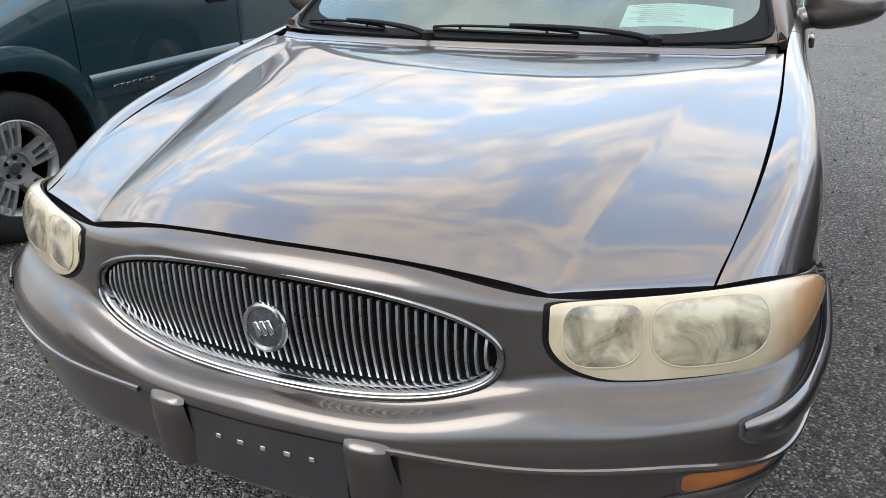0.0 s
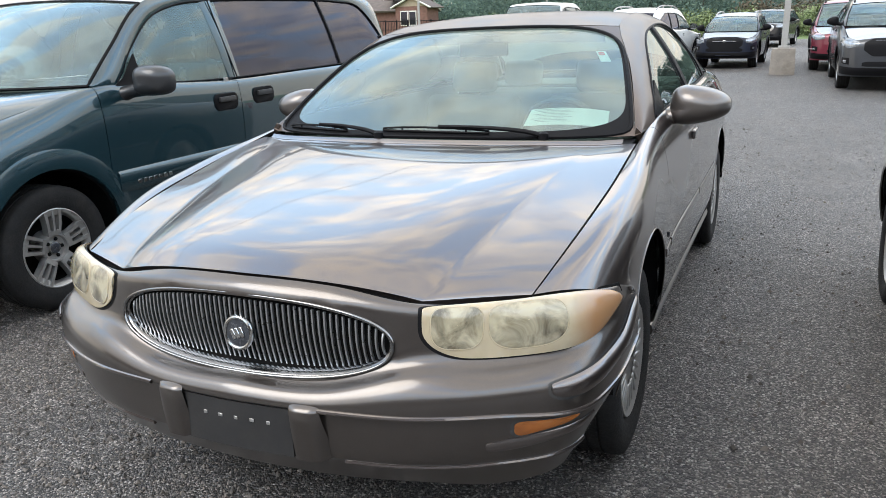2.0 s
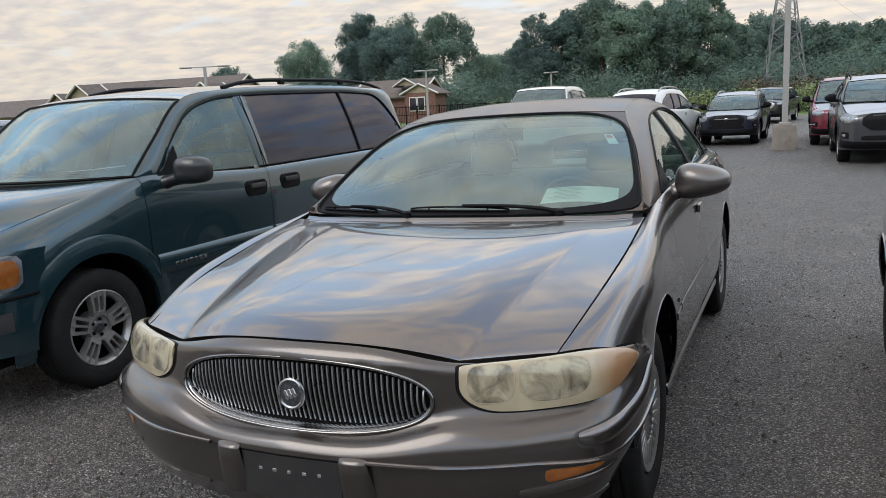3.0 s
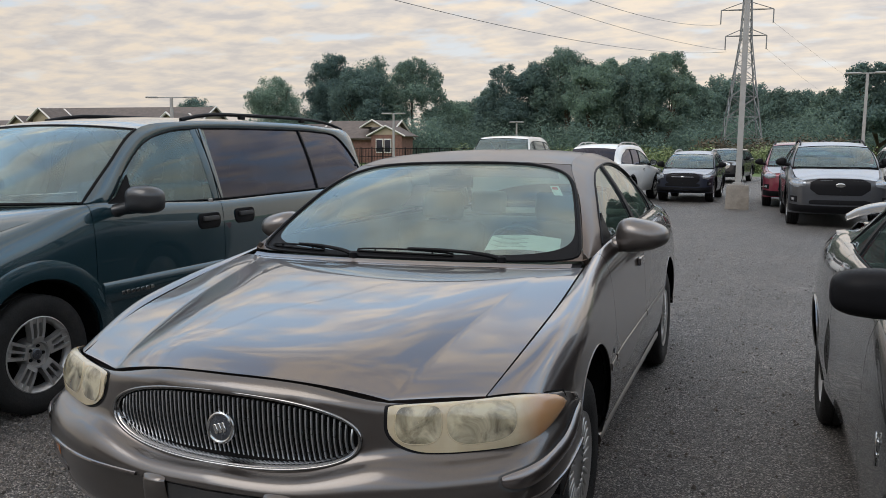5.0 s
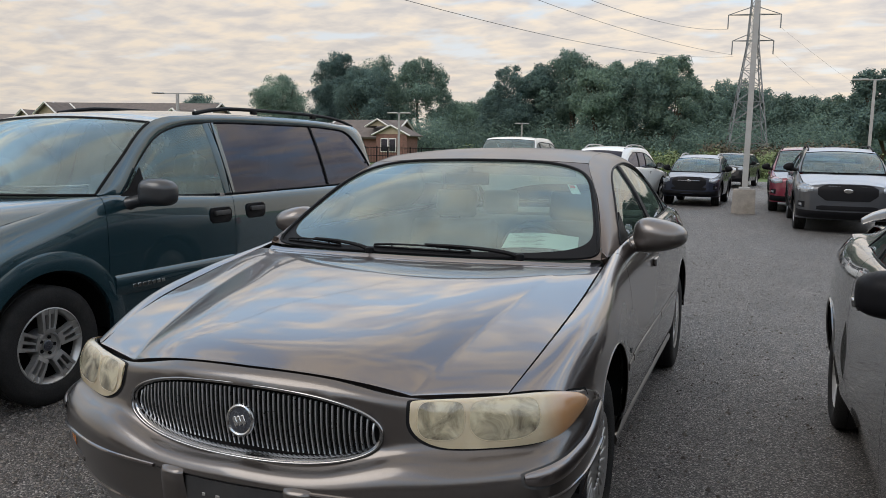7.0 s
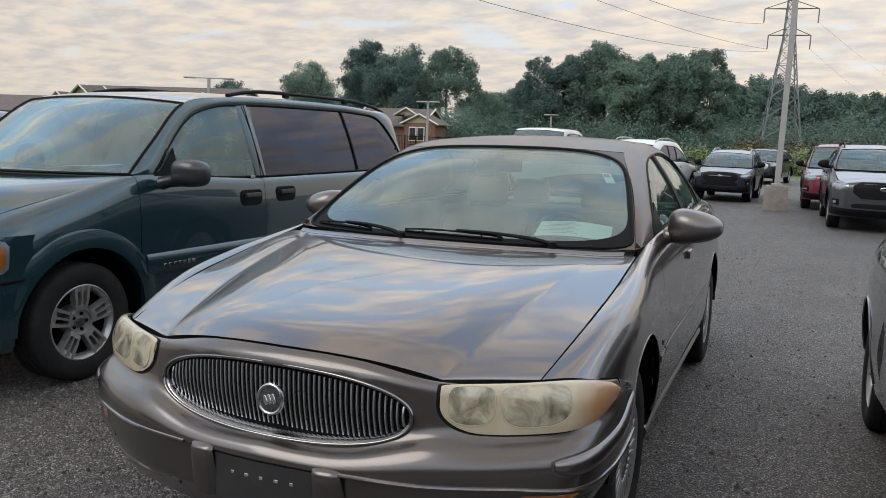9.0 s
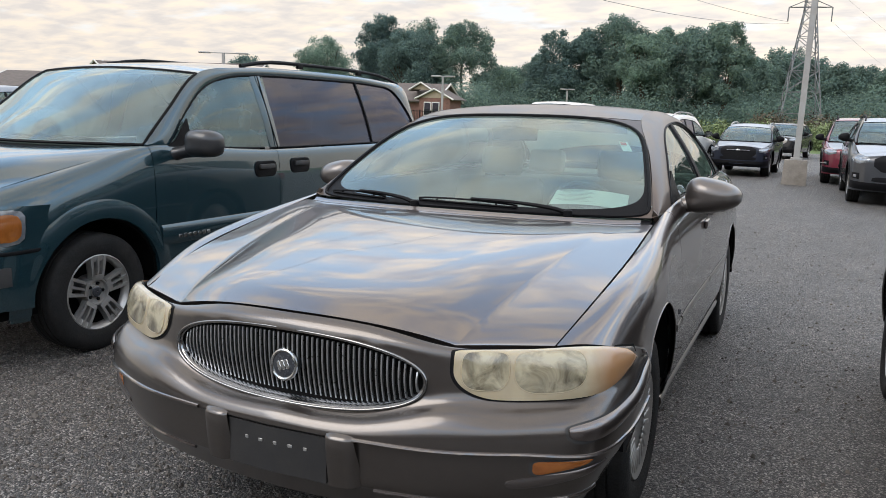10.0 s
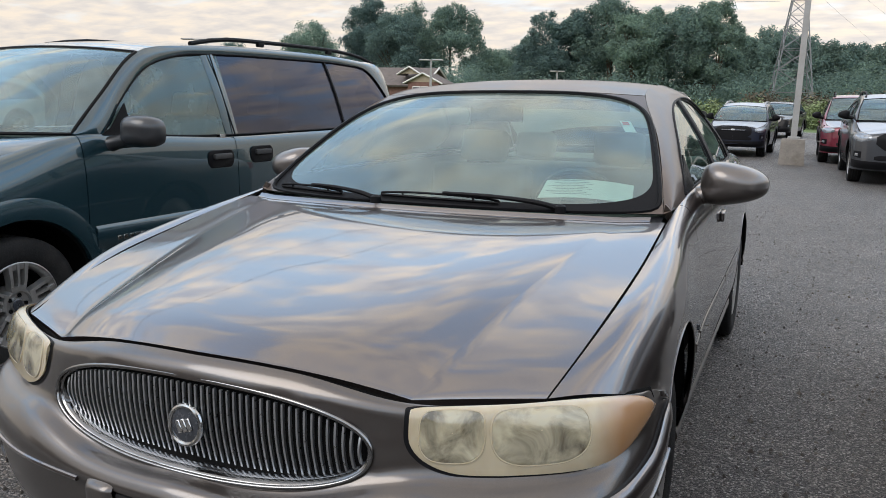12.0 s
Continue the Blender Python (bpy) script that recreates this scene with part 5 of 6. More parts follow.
    for i, (x, y) in enumerate(plan):
        f = i / (len(plan) - 1)
        zt = z0 + (g0[2] - z0) * np.clip(x / max(g0[0], .1), 0, 1) ** 2 + (S[0, 6][2] - g0[2]) * np.clip((x - g0[0]) / (hw - g0[0] + .02), 0, 1) * .9
        rows.append([(x * (1 - .012 * (1 - (z - .2) / (z0 - .2))) + 0 * z, y + dy * (1 - .65 * f), zs - .02 + (z - zs + .02) * (zt - zs + .02) / (z0 - zs + .02)) for z, dy in sp["prof"]])
    N = np.array(rows)
    N = np.swapaxes(spline(np.swapaxes(N, 0, 1), steps(N.shape[1], 4)), 0, 1)
    NW = np.concatenate(((N * [-1, 1, 1])[:0:-1], N), 0)
    nm = circle_cut(panel(NW, .002, .01, (0, 1.5, .6)), sp["fy"], R, sp["ar"], .4)
    bumper = part("front_bumper", nm, sp.get("nose_paint", body), car)
    Nn = normals(N) * outward(N, (0, 1.5, .6))

    def nose_at(s, z, out):
        i = np.clip(s, 0, 1) * (len(N) - 1)
        col = sample(N, np.full(N.shape[1], i), np.arange(N.shape[1]).astype(float))
        j = np.interp(-z, -col[:, 2], np.arange(N.shape[1]))
        nn = sample(Nn, np.array([i]), np.array([j]))[0]
        return sample(N, np.array([i]), np.array([j]))[0] + nn / np.linalg.norm(nn) * out

    def patch(corners, out, bulge, nu=14, nv=6):
        """corners: rows of (s, z top, z bottom)."""
        c = np.array(corners, float)
        g = []
        for f in np.linspace(0, len(c) - 1, nu):
            i = min(int(f), len(c) - 2)
            s, zt, zl = c[i] + (c[i + 1] - c[i]) * (f - i)
            g.append([nose_at(s, zt + (zl - zt) * q, out + bulge * math.sin(math.pi * min(max(q, .04), .96)) ** .5) for q in np.linspace(0, 1, nv)])
        return slab(np.array(g), .02, (0, 1.5, .6))

    for nm_, corners, out, bulge, mat, both, lab in sp.get("nose_parts", ()):
        ms = patch(corners, out, bulge)
        ob = part(nm_, ms, mat, car, lab)
        if both:
            part(nm_, flip_x(ms), mat, car, lab)
        elif corners[0][0] == 0:
            part(nm_, flip_x(ms), mat, car, lab)
    # windows and roof
    Wn, Bn = curve(pts(sp["W"]), 7), curve(pts(sp["B"]), 7)
    strip = curve([(ge[0], yD, zD - .005)] + pts(sp["W"]) + [(tumble(sp["D"][-1][1]) + .02, sp["D"][-1][0] - .01, sp["D"][-1][1])], 6)
    Ds = spline(D, np.linspace(0, len(D) - 1, len(strip)))
    arc = np.concatenate(([0], np.cumsum(np.linalg.norm(np.diff(strip, axis=0), axis=1))))
    arcD = np.concatenate(([0], np.cumsum(np.linalg.norm(np.diff(D, axis=0), axis=1))))
    Ds = np.stack([np.interp(arc / arc[-1], arcD / arcD[-1], D[:, k]) for k in range(3)], 1)
    greenhouse(car, {"strip": strip, "win": Wn}, Bn, Ds, (body, M_BLACK), sp["glass"][0], sp["glass"][1], sp["split"], (0, L * .5, 1.0))
    a, b = sp["header"]
    i0 = int(np.argmin(np.abs(D[:len(D) // 2, 1] - a)))
    i1 = len(D) // 2 + int(np.argmin(np.abs(D[len(D) // 2:, 1] - b) + .3 * np.abs(D[len(D) // 2:, 2] - D[len(D) // 2, 2])))
    cr_ = sp.get("roof_crown", .035)

    def rows_of(seg, bow0, bow1, up0, up1, sgn):
        out = []
        for f, (x, y, z) in zip(np.linspace(0, 1, len(seg)), seg):
            bw, uu = bow0 + (bow1 - bow0) * f, up0 + (up1 - up0) * f
            out.append([(x * q, y + sgn * bw * (1 - q * q), z + uu * (1 - q * q)) for q in np.linspace(0, 1, 9)])
        return whole(np.array(out))
    part("roof", panel(rows_of(D[i0:i1 + 1], .05, .05, cr_, cr_, 0), .003, .02, (0, L * .5, .8)), sp.get("roof_paint", body), car)
    part("headliner", sheet(rows_of(D[i0:i1 + 1], .05, .05, cr_ - .04, cr_ - .04, 0), (0, L * .5, .8)), M_DASH, car)
    WSg = rows_of(D[:i0 + 1], bow, .05, .0, cr_, -1)
    ws = part("windshield", sheet(WSg, (0, L * .5, .8)), sp["ws_glass"], car, "windscreen reflecting the sky")
    edge = np.concatenate((WSg[0], WSg[1:, -1], WSg[-1, -2::-1], WSg[-2::-1, 0]))
    part("windshield_seal", tube(edge, .010, 6), M_BLACK, ws)
    Rg = rows_of(D[i1:], .04, .06, cr_, .0, 1)
    part("rear_window", sheet(Rg, (0, L * .5, .8)), sp["glass"][1], car)
    # tail
    t0 = D[-1]
    rear = [[(x * t0[0] * q, t0[1] + .06 * (1 - q * q) + dy, z) for q in np.linspace(0, 1, 7)] for x, dy, z in ((1, 0, t0[2] - .004), (1.05, L - t0[1] - .12, t0[2] - sp.get("deck_drop", .03)), (1.15, L - t0[1] - .06, t0[2] * .8), (1.22, L - t0[1] - .03, t0[2] * .6), (1.22, L - t0[1] - .02, .45), (1.18, L - t0[1] - .06, zs))]
    part("tail_panel", panel(whole(net(rear, 4, 2)), .003, .01, (0, L * .5, .6)), body, car)
    for side in (1, -1):
        part("tail_lamp", box((side * hw * .66, L - .06, t0[2] * .82), (hw * .3, .05, .16), .02), M_REDLENS, car)
        if "mirror" in sp:
            mc, ms_, mm = sp["mirror"]
            door_mirror(car, (side * mc[0], mc[1], mc[2]), side, ms_, mm, arm=sp.get("mirror_arm", .08), boxy=sp.get("mirror_box", False))
        for y0, y1, z, w in sp.get("rails", ()):
            base = np.stack([np.interp(np.linspace(y0, y1, 14), D[i0 - 2:i1 + 1, 1], D[i0 - 2:i1 + 1, k]) for k in range(3)], 1)
            lift = np.array([z * min(1, 6 * f, 6 * (1 - f)) ** .7 for f in np.linspace(0, 1, 14)])
            P = (base + np.stack((np.full(14, -.03), np.zeros(14), lift + .012), 1)) * [side, 1, 1]
            rail = part("roof_rail", tube(P, w, 8), sp.get("rail_mat", M_BLACK), car)
            for k in (4, 9):
                part("rail_foot", box((P[k][0], P[k][1], P[k][2] - z * .5), (.03, .07, z), .008), sp.get("rail_mat", M_BLACK), rail)
        for y0, y1, z, w, mat in sp.get("mouldings", ()):
            ys = np.linspace(y0, y1, 18)
            P = np.array([(side * (fx(y, z) + .001), y, z) for y in ys])
            part("side_moulding", ribbon(P, (side, 0, 0), w, .012), mat, car)
    part("floor_pan", box((0, L * .5, zs + .05), (hw * 1.7, L - .5, .08), .02), M_VOID, car)
    part("dashboard", box((0, yD + .18, zD - .13), (xD * 1.9, .46, .18), .05, 3), M_DASH, car)
    yy = sp["seats"]
    for y in yy:
        for x in (.36, -.36):
            seat(car, x, y, sp["seat_z"], .50, sp.get("cloth", M_CLOTH), .62, "seat")
    return car, S, fx, nose_at, D


# dark teal minivan
van_spec = dict(hw=.915, L=5.18, sill=.26, paint=M_TEAL, belt=1.135, roof=1.74, rw=.70, hb=.865,
    side=[(.30, .66, .92, .93, .42), (.62, .745, 1.01, .985, .62), (.95, .79, 1.09, 1.0, .95), (1.36, .842, 1.18, 1.0, 1.36), (1.75, .862, 1.17, 1.0, 1.75), (2.5, .868, 1.135, 1.0, 2.5),
          (3.4, .868, 1.14, 1.0, 3.4), (4.3, .862, 1.15, 1.0, 4.3), (4.9, .83, 1.16, .975, 4.9), (5.14, .76, 1.15, .90, 5.14)],
    R=.345, fy=.95, ry=4.05, ar=.435, flare=.11, tw=.225, rim=.216, style="twin", spokes=5, doors=(1.37, 2.66, 4.20), handles=((2.44, .995), (2.87, 1.005)), handle_mat=M_TRIM,
    D=[(1.36, 1.185), (1.60, 1.40), (1.93, 1.645), (2.4, 1.715), (3.4, 1.745), (4.5, 1.73), (4.95, 1.67), (5.1, 1.44), (5.16, 1.16)], Dx=[.815, .785, .725, .70, .695, .69, .695, .72, .755],
    nose_z=.89, nose_y=.10, bow=.40, crown=.035,
    plan=[(0, -.02), (.35, .0), (.65, .07), (.86, .22), (.96, .40), (.985, .60)],
    prof=[(.89, .10), (.85, .05), (.70, .02), (.665, -.02), (.62, -.04), (.54, -.045), (.45, -.03), (.345, .03)],
    nose_parts=[("grille", [(0, .83, .70), (.35, .82, .70)], .004, .004, M_BLACK, False, "black grille"),
                ("head_lamp", [(.40, .85, .69), (.60, .868, .69), (.735, .872, .69)], .006, .010, M_CLEARLENS, True, "clear headlamp"),
                ("lamp_surround", [(.735, .872, .690), (.79, .874, .690), (.835, .866, .700), (.862, .840, .725)], .006, .008, M_CLEARLENS, True, "clear lamp surround"),
                ("turn_lamp", [(.735, .852, .710), (.79, .852, .710), (.822, .842, .718), (.840, .815, .742)], .011, .010, M_AMBER, True, "amber corner lamp"),
                ("lower_intake", [(0, .50, .38), (.45, .49, .38)], .003, .002, M_BLACK, False, ""),
                ("bumper_strip", [(.0, .655, .635), (.5, .655, .635), (.97, .665, .645)], .003, .003, M_BLACK, True, "black seam over the bumper"),
                ("fog_lamp_recess", [(.62, .58, .47), (.82, .58, .48)], .003, .003, M_TRIM, True, "")],
    W=[(1.55, 1.19), (1.75, 1.39), (1.98, 1.56), (2.25, 1.64), (2.55, 1.668), (3.4, 1.685), (4.3, 1.68), (4.65, 1.64), (4.88, 1.45), (5.03, 1.185)],
    B=[(1.55, 1.185), (1.75, 1.170), (1.98, 1.160), (2.25, 1.150), (2.55, 1.145), (3.4, 1.15), (4.3, 1.16), (4.65, 1.165), (4.88, 1.172), (5.03, 1.18)],
    glass=(M_VANGLASS, M_PRIVACY), ws_glass=M_WSHIELD, split=((2.62, 2.55, .062, M_TEAL), (4.07, 3.97, .012, M_BLACK)), header=(1.93, 4.95), roof_crown=.03,
    mirror=((1.095, 1.58, 1.20), (.125, .075, .088), M_SHELL), mirror_arm=.09, mirror_box=True, rails=((2.45, 4.86, .036, .015),),
    mouldings=((1.40, 2.58, .625, .065, M_TEAL), (2.62, 3.55, .625, .065, M_TEAL)), seats=(2.35, 3.2), seat_z=.55)
minivan, vS, vfx, vnose, vD = vehicle("minivan", "dark teal minivan with black mirrors and silver twin-spoke wheels", pose(-3.165, .405, 0), van_spec)
for i in range(7):
    y = 1.55 + .043 * i
    part("lettering_bar", moved(box((0, 0, 0), (.004, .030, .026 if i % 2 else .022), .001, 1), pose(vfx(y, .605) + .014, y, .608)), M_CHROME, minivan, "small silver lettering bar")
for s_ in (1, -1):
    seam = [(s_ * (.865 - .165 * (z - 1.135) / .605 + .016), 2.625 - .07 * (z - 1.15) / .52, z) for z in np.linspace(1.14, 1.67, 9)]
    part("door_seam", tube(seam, .0045, 6), M_BLACK, minivan)
    for y_, z_ in ((4.02, 1.42), (4.90, 1.36)):
        part("window_hinge", moved(ball((0, 0, 0), (.008, .014, .014), 10, 6), pose(s_ * (.865 - .165 * (z_ - 1.135) / .605 + .008), y_, z_)), M_BLACK, minivan)
    part("mirror_sail", slab(np.array([[(s_ * .868, 1.50, 1.165), (s_ * .872, 1.74, 1.165)], [(s_ * .862, 1.58, 1.215), (s_ * .835, 1.72, 1.35)]]), .012, (0, 1.6, 1.0)), M_BLACK, minivan)
part("trim_badge", moved(box((0, 0, 0), (.004, .05, .035), .001, 1), pose(vfx(2.52, 1.13) + .003, 2.50, 1.135)), M_CHROME, minivan)

# grey coupe with a boot spoiler
coupe_spec = dict(hw=.915, L=4.60, sill=.29, paint=M_GREY, belt=.98, roof=1.33, rw=.58, hb=.82,
    side=[(.32, .66, .74, .93, .40), (.62, .74, .80, .985, .62), (.92, .77, .86, 1.0, .92), (1.45, .80, .95, .995, 1.45), (1.95, .822, .985, .985, 1.95), (2.75, .815, .985, .985, 2.75),
          (3.2, .80, 1.005, 1.015, 3.2), (3.6, .775, 1.01, 1.02, 3.6), (4.1, .72, .995, .97, 4.1), (4.52, .62, .96, .86, 4.52)],
    R=.33, fy=.72, ry=3.54, ar=.395, tw=.225, rim=.215, style="five", spokes=5, doors=(1.62, 2.85), handles=((2.68, .86),),
    D=[(1.50, .955), (1.85, 1.15), (2.18, 1.295), (2.6, 1.335), (2.95, 1.325), (3.25, 1.25), (3.60, 1.10), (3.86, 1.005)], Dx=[.775, .69, .585, .565, .56, .57, .60, .64],
    nose_z=.70, nose_y=.12, bow=.22, crown=.05,
    plan=[(0, -.02), (.4, .01), (.7, .09), (.88, .24), (.97, .42), (.985, .58)],
    prof=[(.70, .12), (.66, .06), (.55, .01), (.46, -.03), (.36, -.03), (.28, .0), (.18, .04)],
    nose_parts=[("grille", [(0, .64, .50), (.30, .63, .51)], .004, .003, M_BLACK, False, ""), ("head_lamp", [(.42, .66, .52), (.80, .69, .56)], .006, .01, M_CLEARLENS, True, "")],
    W=[(1.70, .985), (1.92, 1.10), (2.15, 1.215), (2.4, 1.265), (2.65, 1.27), (2.86, 1.24), (3.05, 1.13), (3.20, 1.0)],
    B=[(1.70, .980), (1.92, .982), (2.15, .984), (2.4, .985), (2.65, .986), (2.86, .988), (3.05, .990), (3.20, .992)],
    glass=(M_SIDEGLASS, M_SIDEGLASS), ws_glass=M_CARGLASS, split=((2.80, 2.76, .03, M_BLACK),), header=(2.18, 3.05), deck_drop=.02,
    mirror=((.905, 1.52, 1.075), (.125, .075, .080), M_BLACK), mirror_arm=.02, mirror_box=True, seats=(2.25,), seat_z=.25)
for key in ("D", "W", "B"):
    coupe_spec[key] = [(y, z * 1.06) for y, z in coupe_spec[key]]
coupe_spec["side"] = [(y, x, z * (1.0 + .06 * min(1, y / 1.5)), k, yl) for y, x, z, k, yl in coupe_spec["side"]]
coupe_spec["belt"], coupe_spec["roof"] = 1.04, 1.41
coupe, cS, cfx, cnose, cD = vehicle("coupe", "grey metallic coupe with black mirrors and a boot spoiler", pose(2.745, -.58, 0), coupe_spec)
aa = np.linspace(-1, 1, 25)
wing = np.array([[(x * .75, 4.22 - .10 * abs(x) ** 3 + dy * (1 - .45 * abs(x) ** 6), 1.185 - .075 * abs(x) ** 5 + dz * (1 - .4 * abs(x) ** 12)) for dy, dz in ((-.10, .000), (-.085, .022), (-.03, .040), (.05, .046), (.11, .044), (.115, .024), (.05, .002), (-.04, -.012))] for x in aa])
part("boot_spoiler", ring_loft(list(wing)), M_GREY, coupe, "raised boot spoiler")
for s in (1, -1):
    part("spoiler_foot", ring_loft([[(s * .30, 4.20, z), (s * .34, 4.20, z), (s * .34, 4.30, z), (s * .30, 4.30, z)] for z in (1.02, 1.17)]), M_GREY, coupe)
    hz = np.array([[(s * (cfx(y, z) + .012 * math.sin(math.pi * f)), y, z) for f, z in zip(np.linspace(0, 1, 7), np.linspace(.72, .42, 7))] for y in np.linspace(2.92, 3.10, 5)])
    part("side_scoop", slab(hz, .01, (0, 3, .6)), M_GREY, coupe)
    part("fender_emblem", moved(join(box((0, 0, 0), (.006, .012, .10), .002, 1), box((.002, .006, .02), (.006, .045, .014), .002, 1), box((.002, -.008, -.012), (.006, .030, .012), .002, 1), box((.002, -.02, .028), (.006, .02, .012), .002, 1)), pose(s * (cfx(1.17, .69) + .004), 1.17, .69)), M_CHROME, coupe, "upright chrome bar emblem")


def suv_spec(body, hood, L=4.99, hw=.965, h=1.78, nose=.96, belt=1.14, R=.37, grille=M_BLACK, rails=True, low=M_BLACK, glass_=M_SIDEGLASS, lamp_z=(.98, .80), mirror_mat=M_BLACK):
    z = belt
    fy = .92
    ry = L - 1.18
    return dict(hw=hw, L=L, sill=.30, paint=body, hood_paint=hood, belt=z, roof=h - .03, rw=hw * .72, hb=hw * .93,
        side=[(.30, hw * .70, nose - .05, .92, .42), (.58, hw * .80, nose - .01, .985, .58), (fy, hw * .84, nose + .02, 1.0, fy), (1.32, hw * .89, z - .05, 1.0, 1.32), (1.75, hw * .92, z - .01, 1.0, 1.75), (2.6, hw * .93, z, 1.0, 2.6),
              (ry, hw * .93, z + .03, 1.0, ry), (L - .45, hw * .90, z + .05, .98, L - .45), (L - .06, hw * .82, z + .05, .90, L - .06)],
        R=R, fy=fy, ry=ry, ar=R + .07, flare=.055, flare_mat=low, tw=.235, rim=R - .13, style="five", spokes=5, doors=(1.45, 2.45, ry - .35), handles=((2.28, z - .14), (3.2, z - .13)),
        D=[(1.26, z - .04), (1.55, z + .18), (1.92, h - .14), (2.3, h - .065), (3.2, h - .04), (L - .85, h - .08), (L - .48, h - .17), (L - .25, h - .40), (L - .12, z + .05)],
        Dx=[hw * .86, hw * .82, hw * .74, hw * .70, hw * .69, hw * .685, hw * .69, hw * .73, hw * .78],
        nose_z=nose, nose_y=.08, bow=.20, crown=.06,
        plan=[(0, -.02), (.40, .0), (.70, .07), (.88, .20), (.965, .38), (.985, .56)],
        prof=[(nose, .09), (nose - .05, .03), (nose - .20, .0), (nose - .38, -.02), (nose - .50, -.03), (.42, -.03), (.36, .0), (.28, .05)],
        nose_parts=[("grille", [(0, nose - .015, nose - .33), (.21, nose - .015, nose - .33), (.31, nose - .09, nose - .22)], .006, .004, grille, False, "dark grille"),
                    ("head_lamp", [(.37, nose - .07, nose - .15), (.55, nose - .015, nose - .19), (.80, nose + .02, nose - .12)], .006, .010, M_CLEARLENS, True, "clear headlamp"),
                    ("fog_lamp_recess", [(.52, .62, .50), (.72, .63, .52)], .004, .002, M_BLACK, True, ""),
                    ("fog_lamp", [(.58, .585, .53), (.66, .585, .535)], .010, .006, M_CLEARLENS, True, ""),
                    ("lower_intake", [(0, .56, .47), (.26, .56, .47), (.32, .54, .48)], .004, .003, M_BLACK, False, "black lower intake"),
                    ("lower_bumper", [(0, .44, .30), (.45, .45, .31), (.80, .47, .33)], .004, .006, low, False, "dark lower bumper")],
        W=[(1.48, z + .02), (1.72, z + .22), (2.0, h - .28), (2.35, h - .20), (2.9, h - .17), (3.5, h - .18), (L - 1.0, h - .22), (L - .60, h - .36), (L - .40, z + .07)],
        B=[(1.48, z + .015), (1.72, z + .015), (2.0, z + .018), (2.35, z + .02), (2.9, z + .025), (3.5, z + .03), (L - 1.0, z + .04), (L - .60, z + .05), (L - .40, z + .06)],
        glass=(M_SIDEGLASS, glass_), ws_glass=M_CARGLASS, split=((2.50, 2.45, .04, M_BLACK), (ry - .25, ry - .30, .04, M_BLACK)), header=(1.92, L - .48), mirror=((hw + .10, 1.68, z + .055), (.11, .07, .085), mirror_mat), mirror_arm=.08,
        rails=((2.05, L - .75, .055, .018),) if rails else (), rail_mat=M_ALLOY if rails == "alloy" else M_BLACK, seats=(2.15, 3.05), seat_z=.50, cloth=M_DASH)


# roof gets the bonnet's pale silver instead of the body colour
grey_suv = vehicle("suv", "dark grey suv with a pale film on its bonnet", pose(2.98, 15.25, 0, 0, 0, 1), dict(suv_spec(M_SUVGREY, M_PALESILVER, hw=.925, h=1.73, belt=1.22, nose=.985), roof_paint=M_PALESILVER), "suvs across the lot")
N = grey_suv[3]
c = N(0, .85, .020)
part("emblem", moved(ball((0, 0, 0), (.085, .010, .045), 24, 10), pose(*c)), M_CHROME, grey_suv[0], "oval chrome emblem")
red_suv = vehicle("suv", "crimson suv with a pale film on its bonnet", pose(2.55, 20.75, 0, 0, 0, 0), suv_spec(M_RED, M_PALESILVER, h=1.78), "suvs across the lot")
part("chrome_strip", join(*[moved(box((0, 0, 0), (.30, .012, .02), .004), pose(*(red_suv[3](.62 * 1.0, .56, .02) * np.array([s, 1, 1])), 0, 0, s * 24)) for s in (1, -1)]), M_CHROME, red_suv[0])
# roof pale silver like the bonnet, body dark blue
hatch = vehicle("hatchback", "dark blue hatchback with a pale film on its bonnet", pose(-.55, 21.85, 0, 0, 0, -3), dict(suv_spec(M_NAVY, M_PALESILVER, L=4.46, hw=.82, h=1.50, nose=.86, belt=1.02, R=.345, rails="alloy"), roof_paint=M_PALESILVER), "suvs across the lot")
part("grille_bar", moved(box((0, 0, 0), (.62, .016, .025), .005), pose(*hatch[3](0, .74, .018))), M_LIP, hatch[0])
part("emblem", moved(ball((0, 0, 0), (.06, .010, .032), 20, 8), pose(*hatch[3](0, .74, .028))), M_CHROME, hatch[0])
vehicle("suv", "white suv with silver roof rails", pose(-2.22, 24.6, 0, 0, 0, 171), suv_spec(M_WHITE, M_WHITE, L=4.6, hw=.91, h=1.70, nose=.98, belt=1.08, R=.35, rails="alloy", glass_=M_PRIVACY), "suvs across the lot")
dark_car = vehicle("crossover", "black crossover with a chrome grille", pose(-.28, 36.5, 0, 0, 0, -8), suv_spec(M_BLACKPAINT, M_BLACKPAINT, L=4.99, hw=.95, h=1.62, nose=.98, belt=1.08, rails=False, grille=M_CHROME), "suvs across the lot")
for k in range(4):
    part("grille_slat", moved(box((0, 0, 0), (.90 - .05 * k, .012, .022), .004), pose(*dark_car[3](0, .88 - .065 * k, .02))), M_CHROME, dark_car[0])
vehicle("suv", "white suv parked at the far row", pose(5.55, 21.2, 0, 0, 0, 0), suv_spec(M_WHITE, M_WHITE, L=4.7, hw=.92, h=1.68, nose=.98, belt=1.08), "suvs across the lot")
pickup = vehicle("pickup_truck", "white pickup truck with a covered bed", pose(-5.55, 19.0, .0, 0, 0, 4), suv_spec(M_WHITE, M_WHITE, L=5.6, hw=1.0, h=1.94, nose=1.14, belt=1.28, R=.40, rails=False), "")
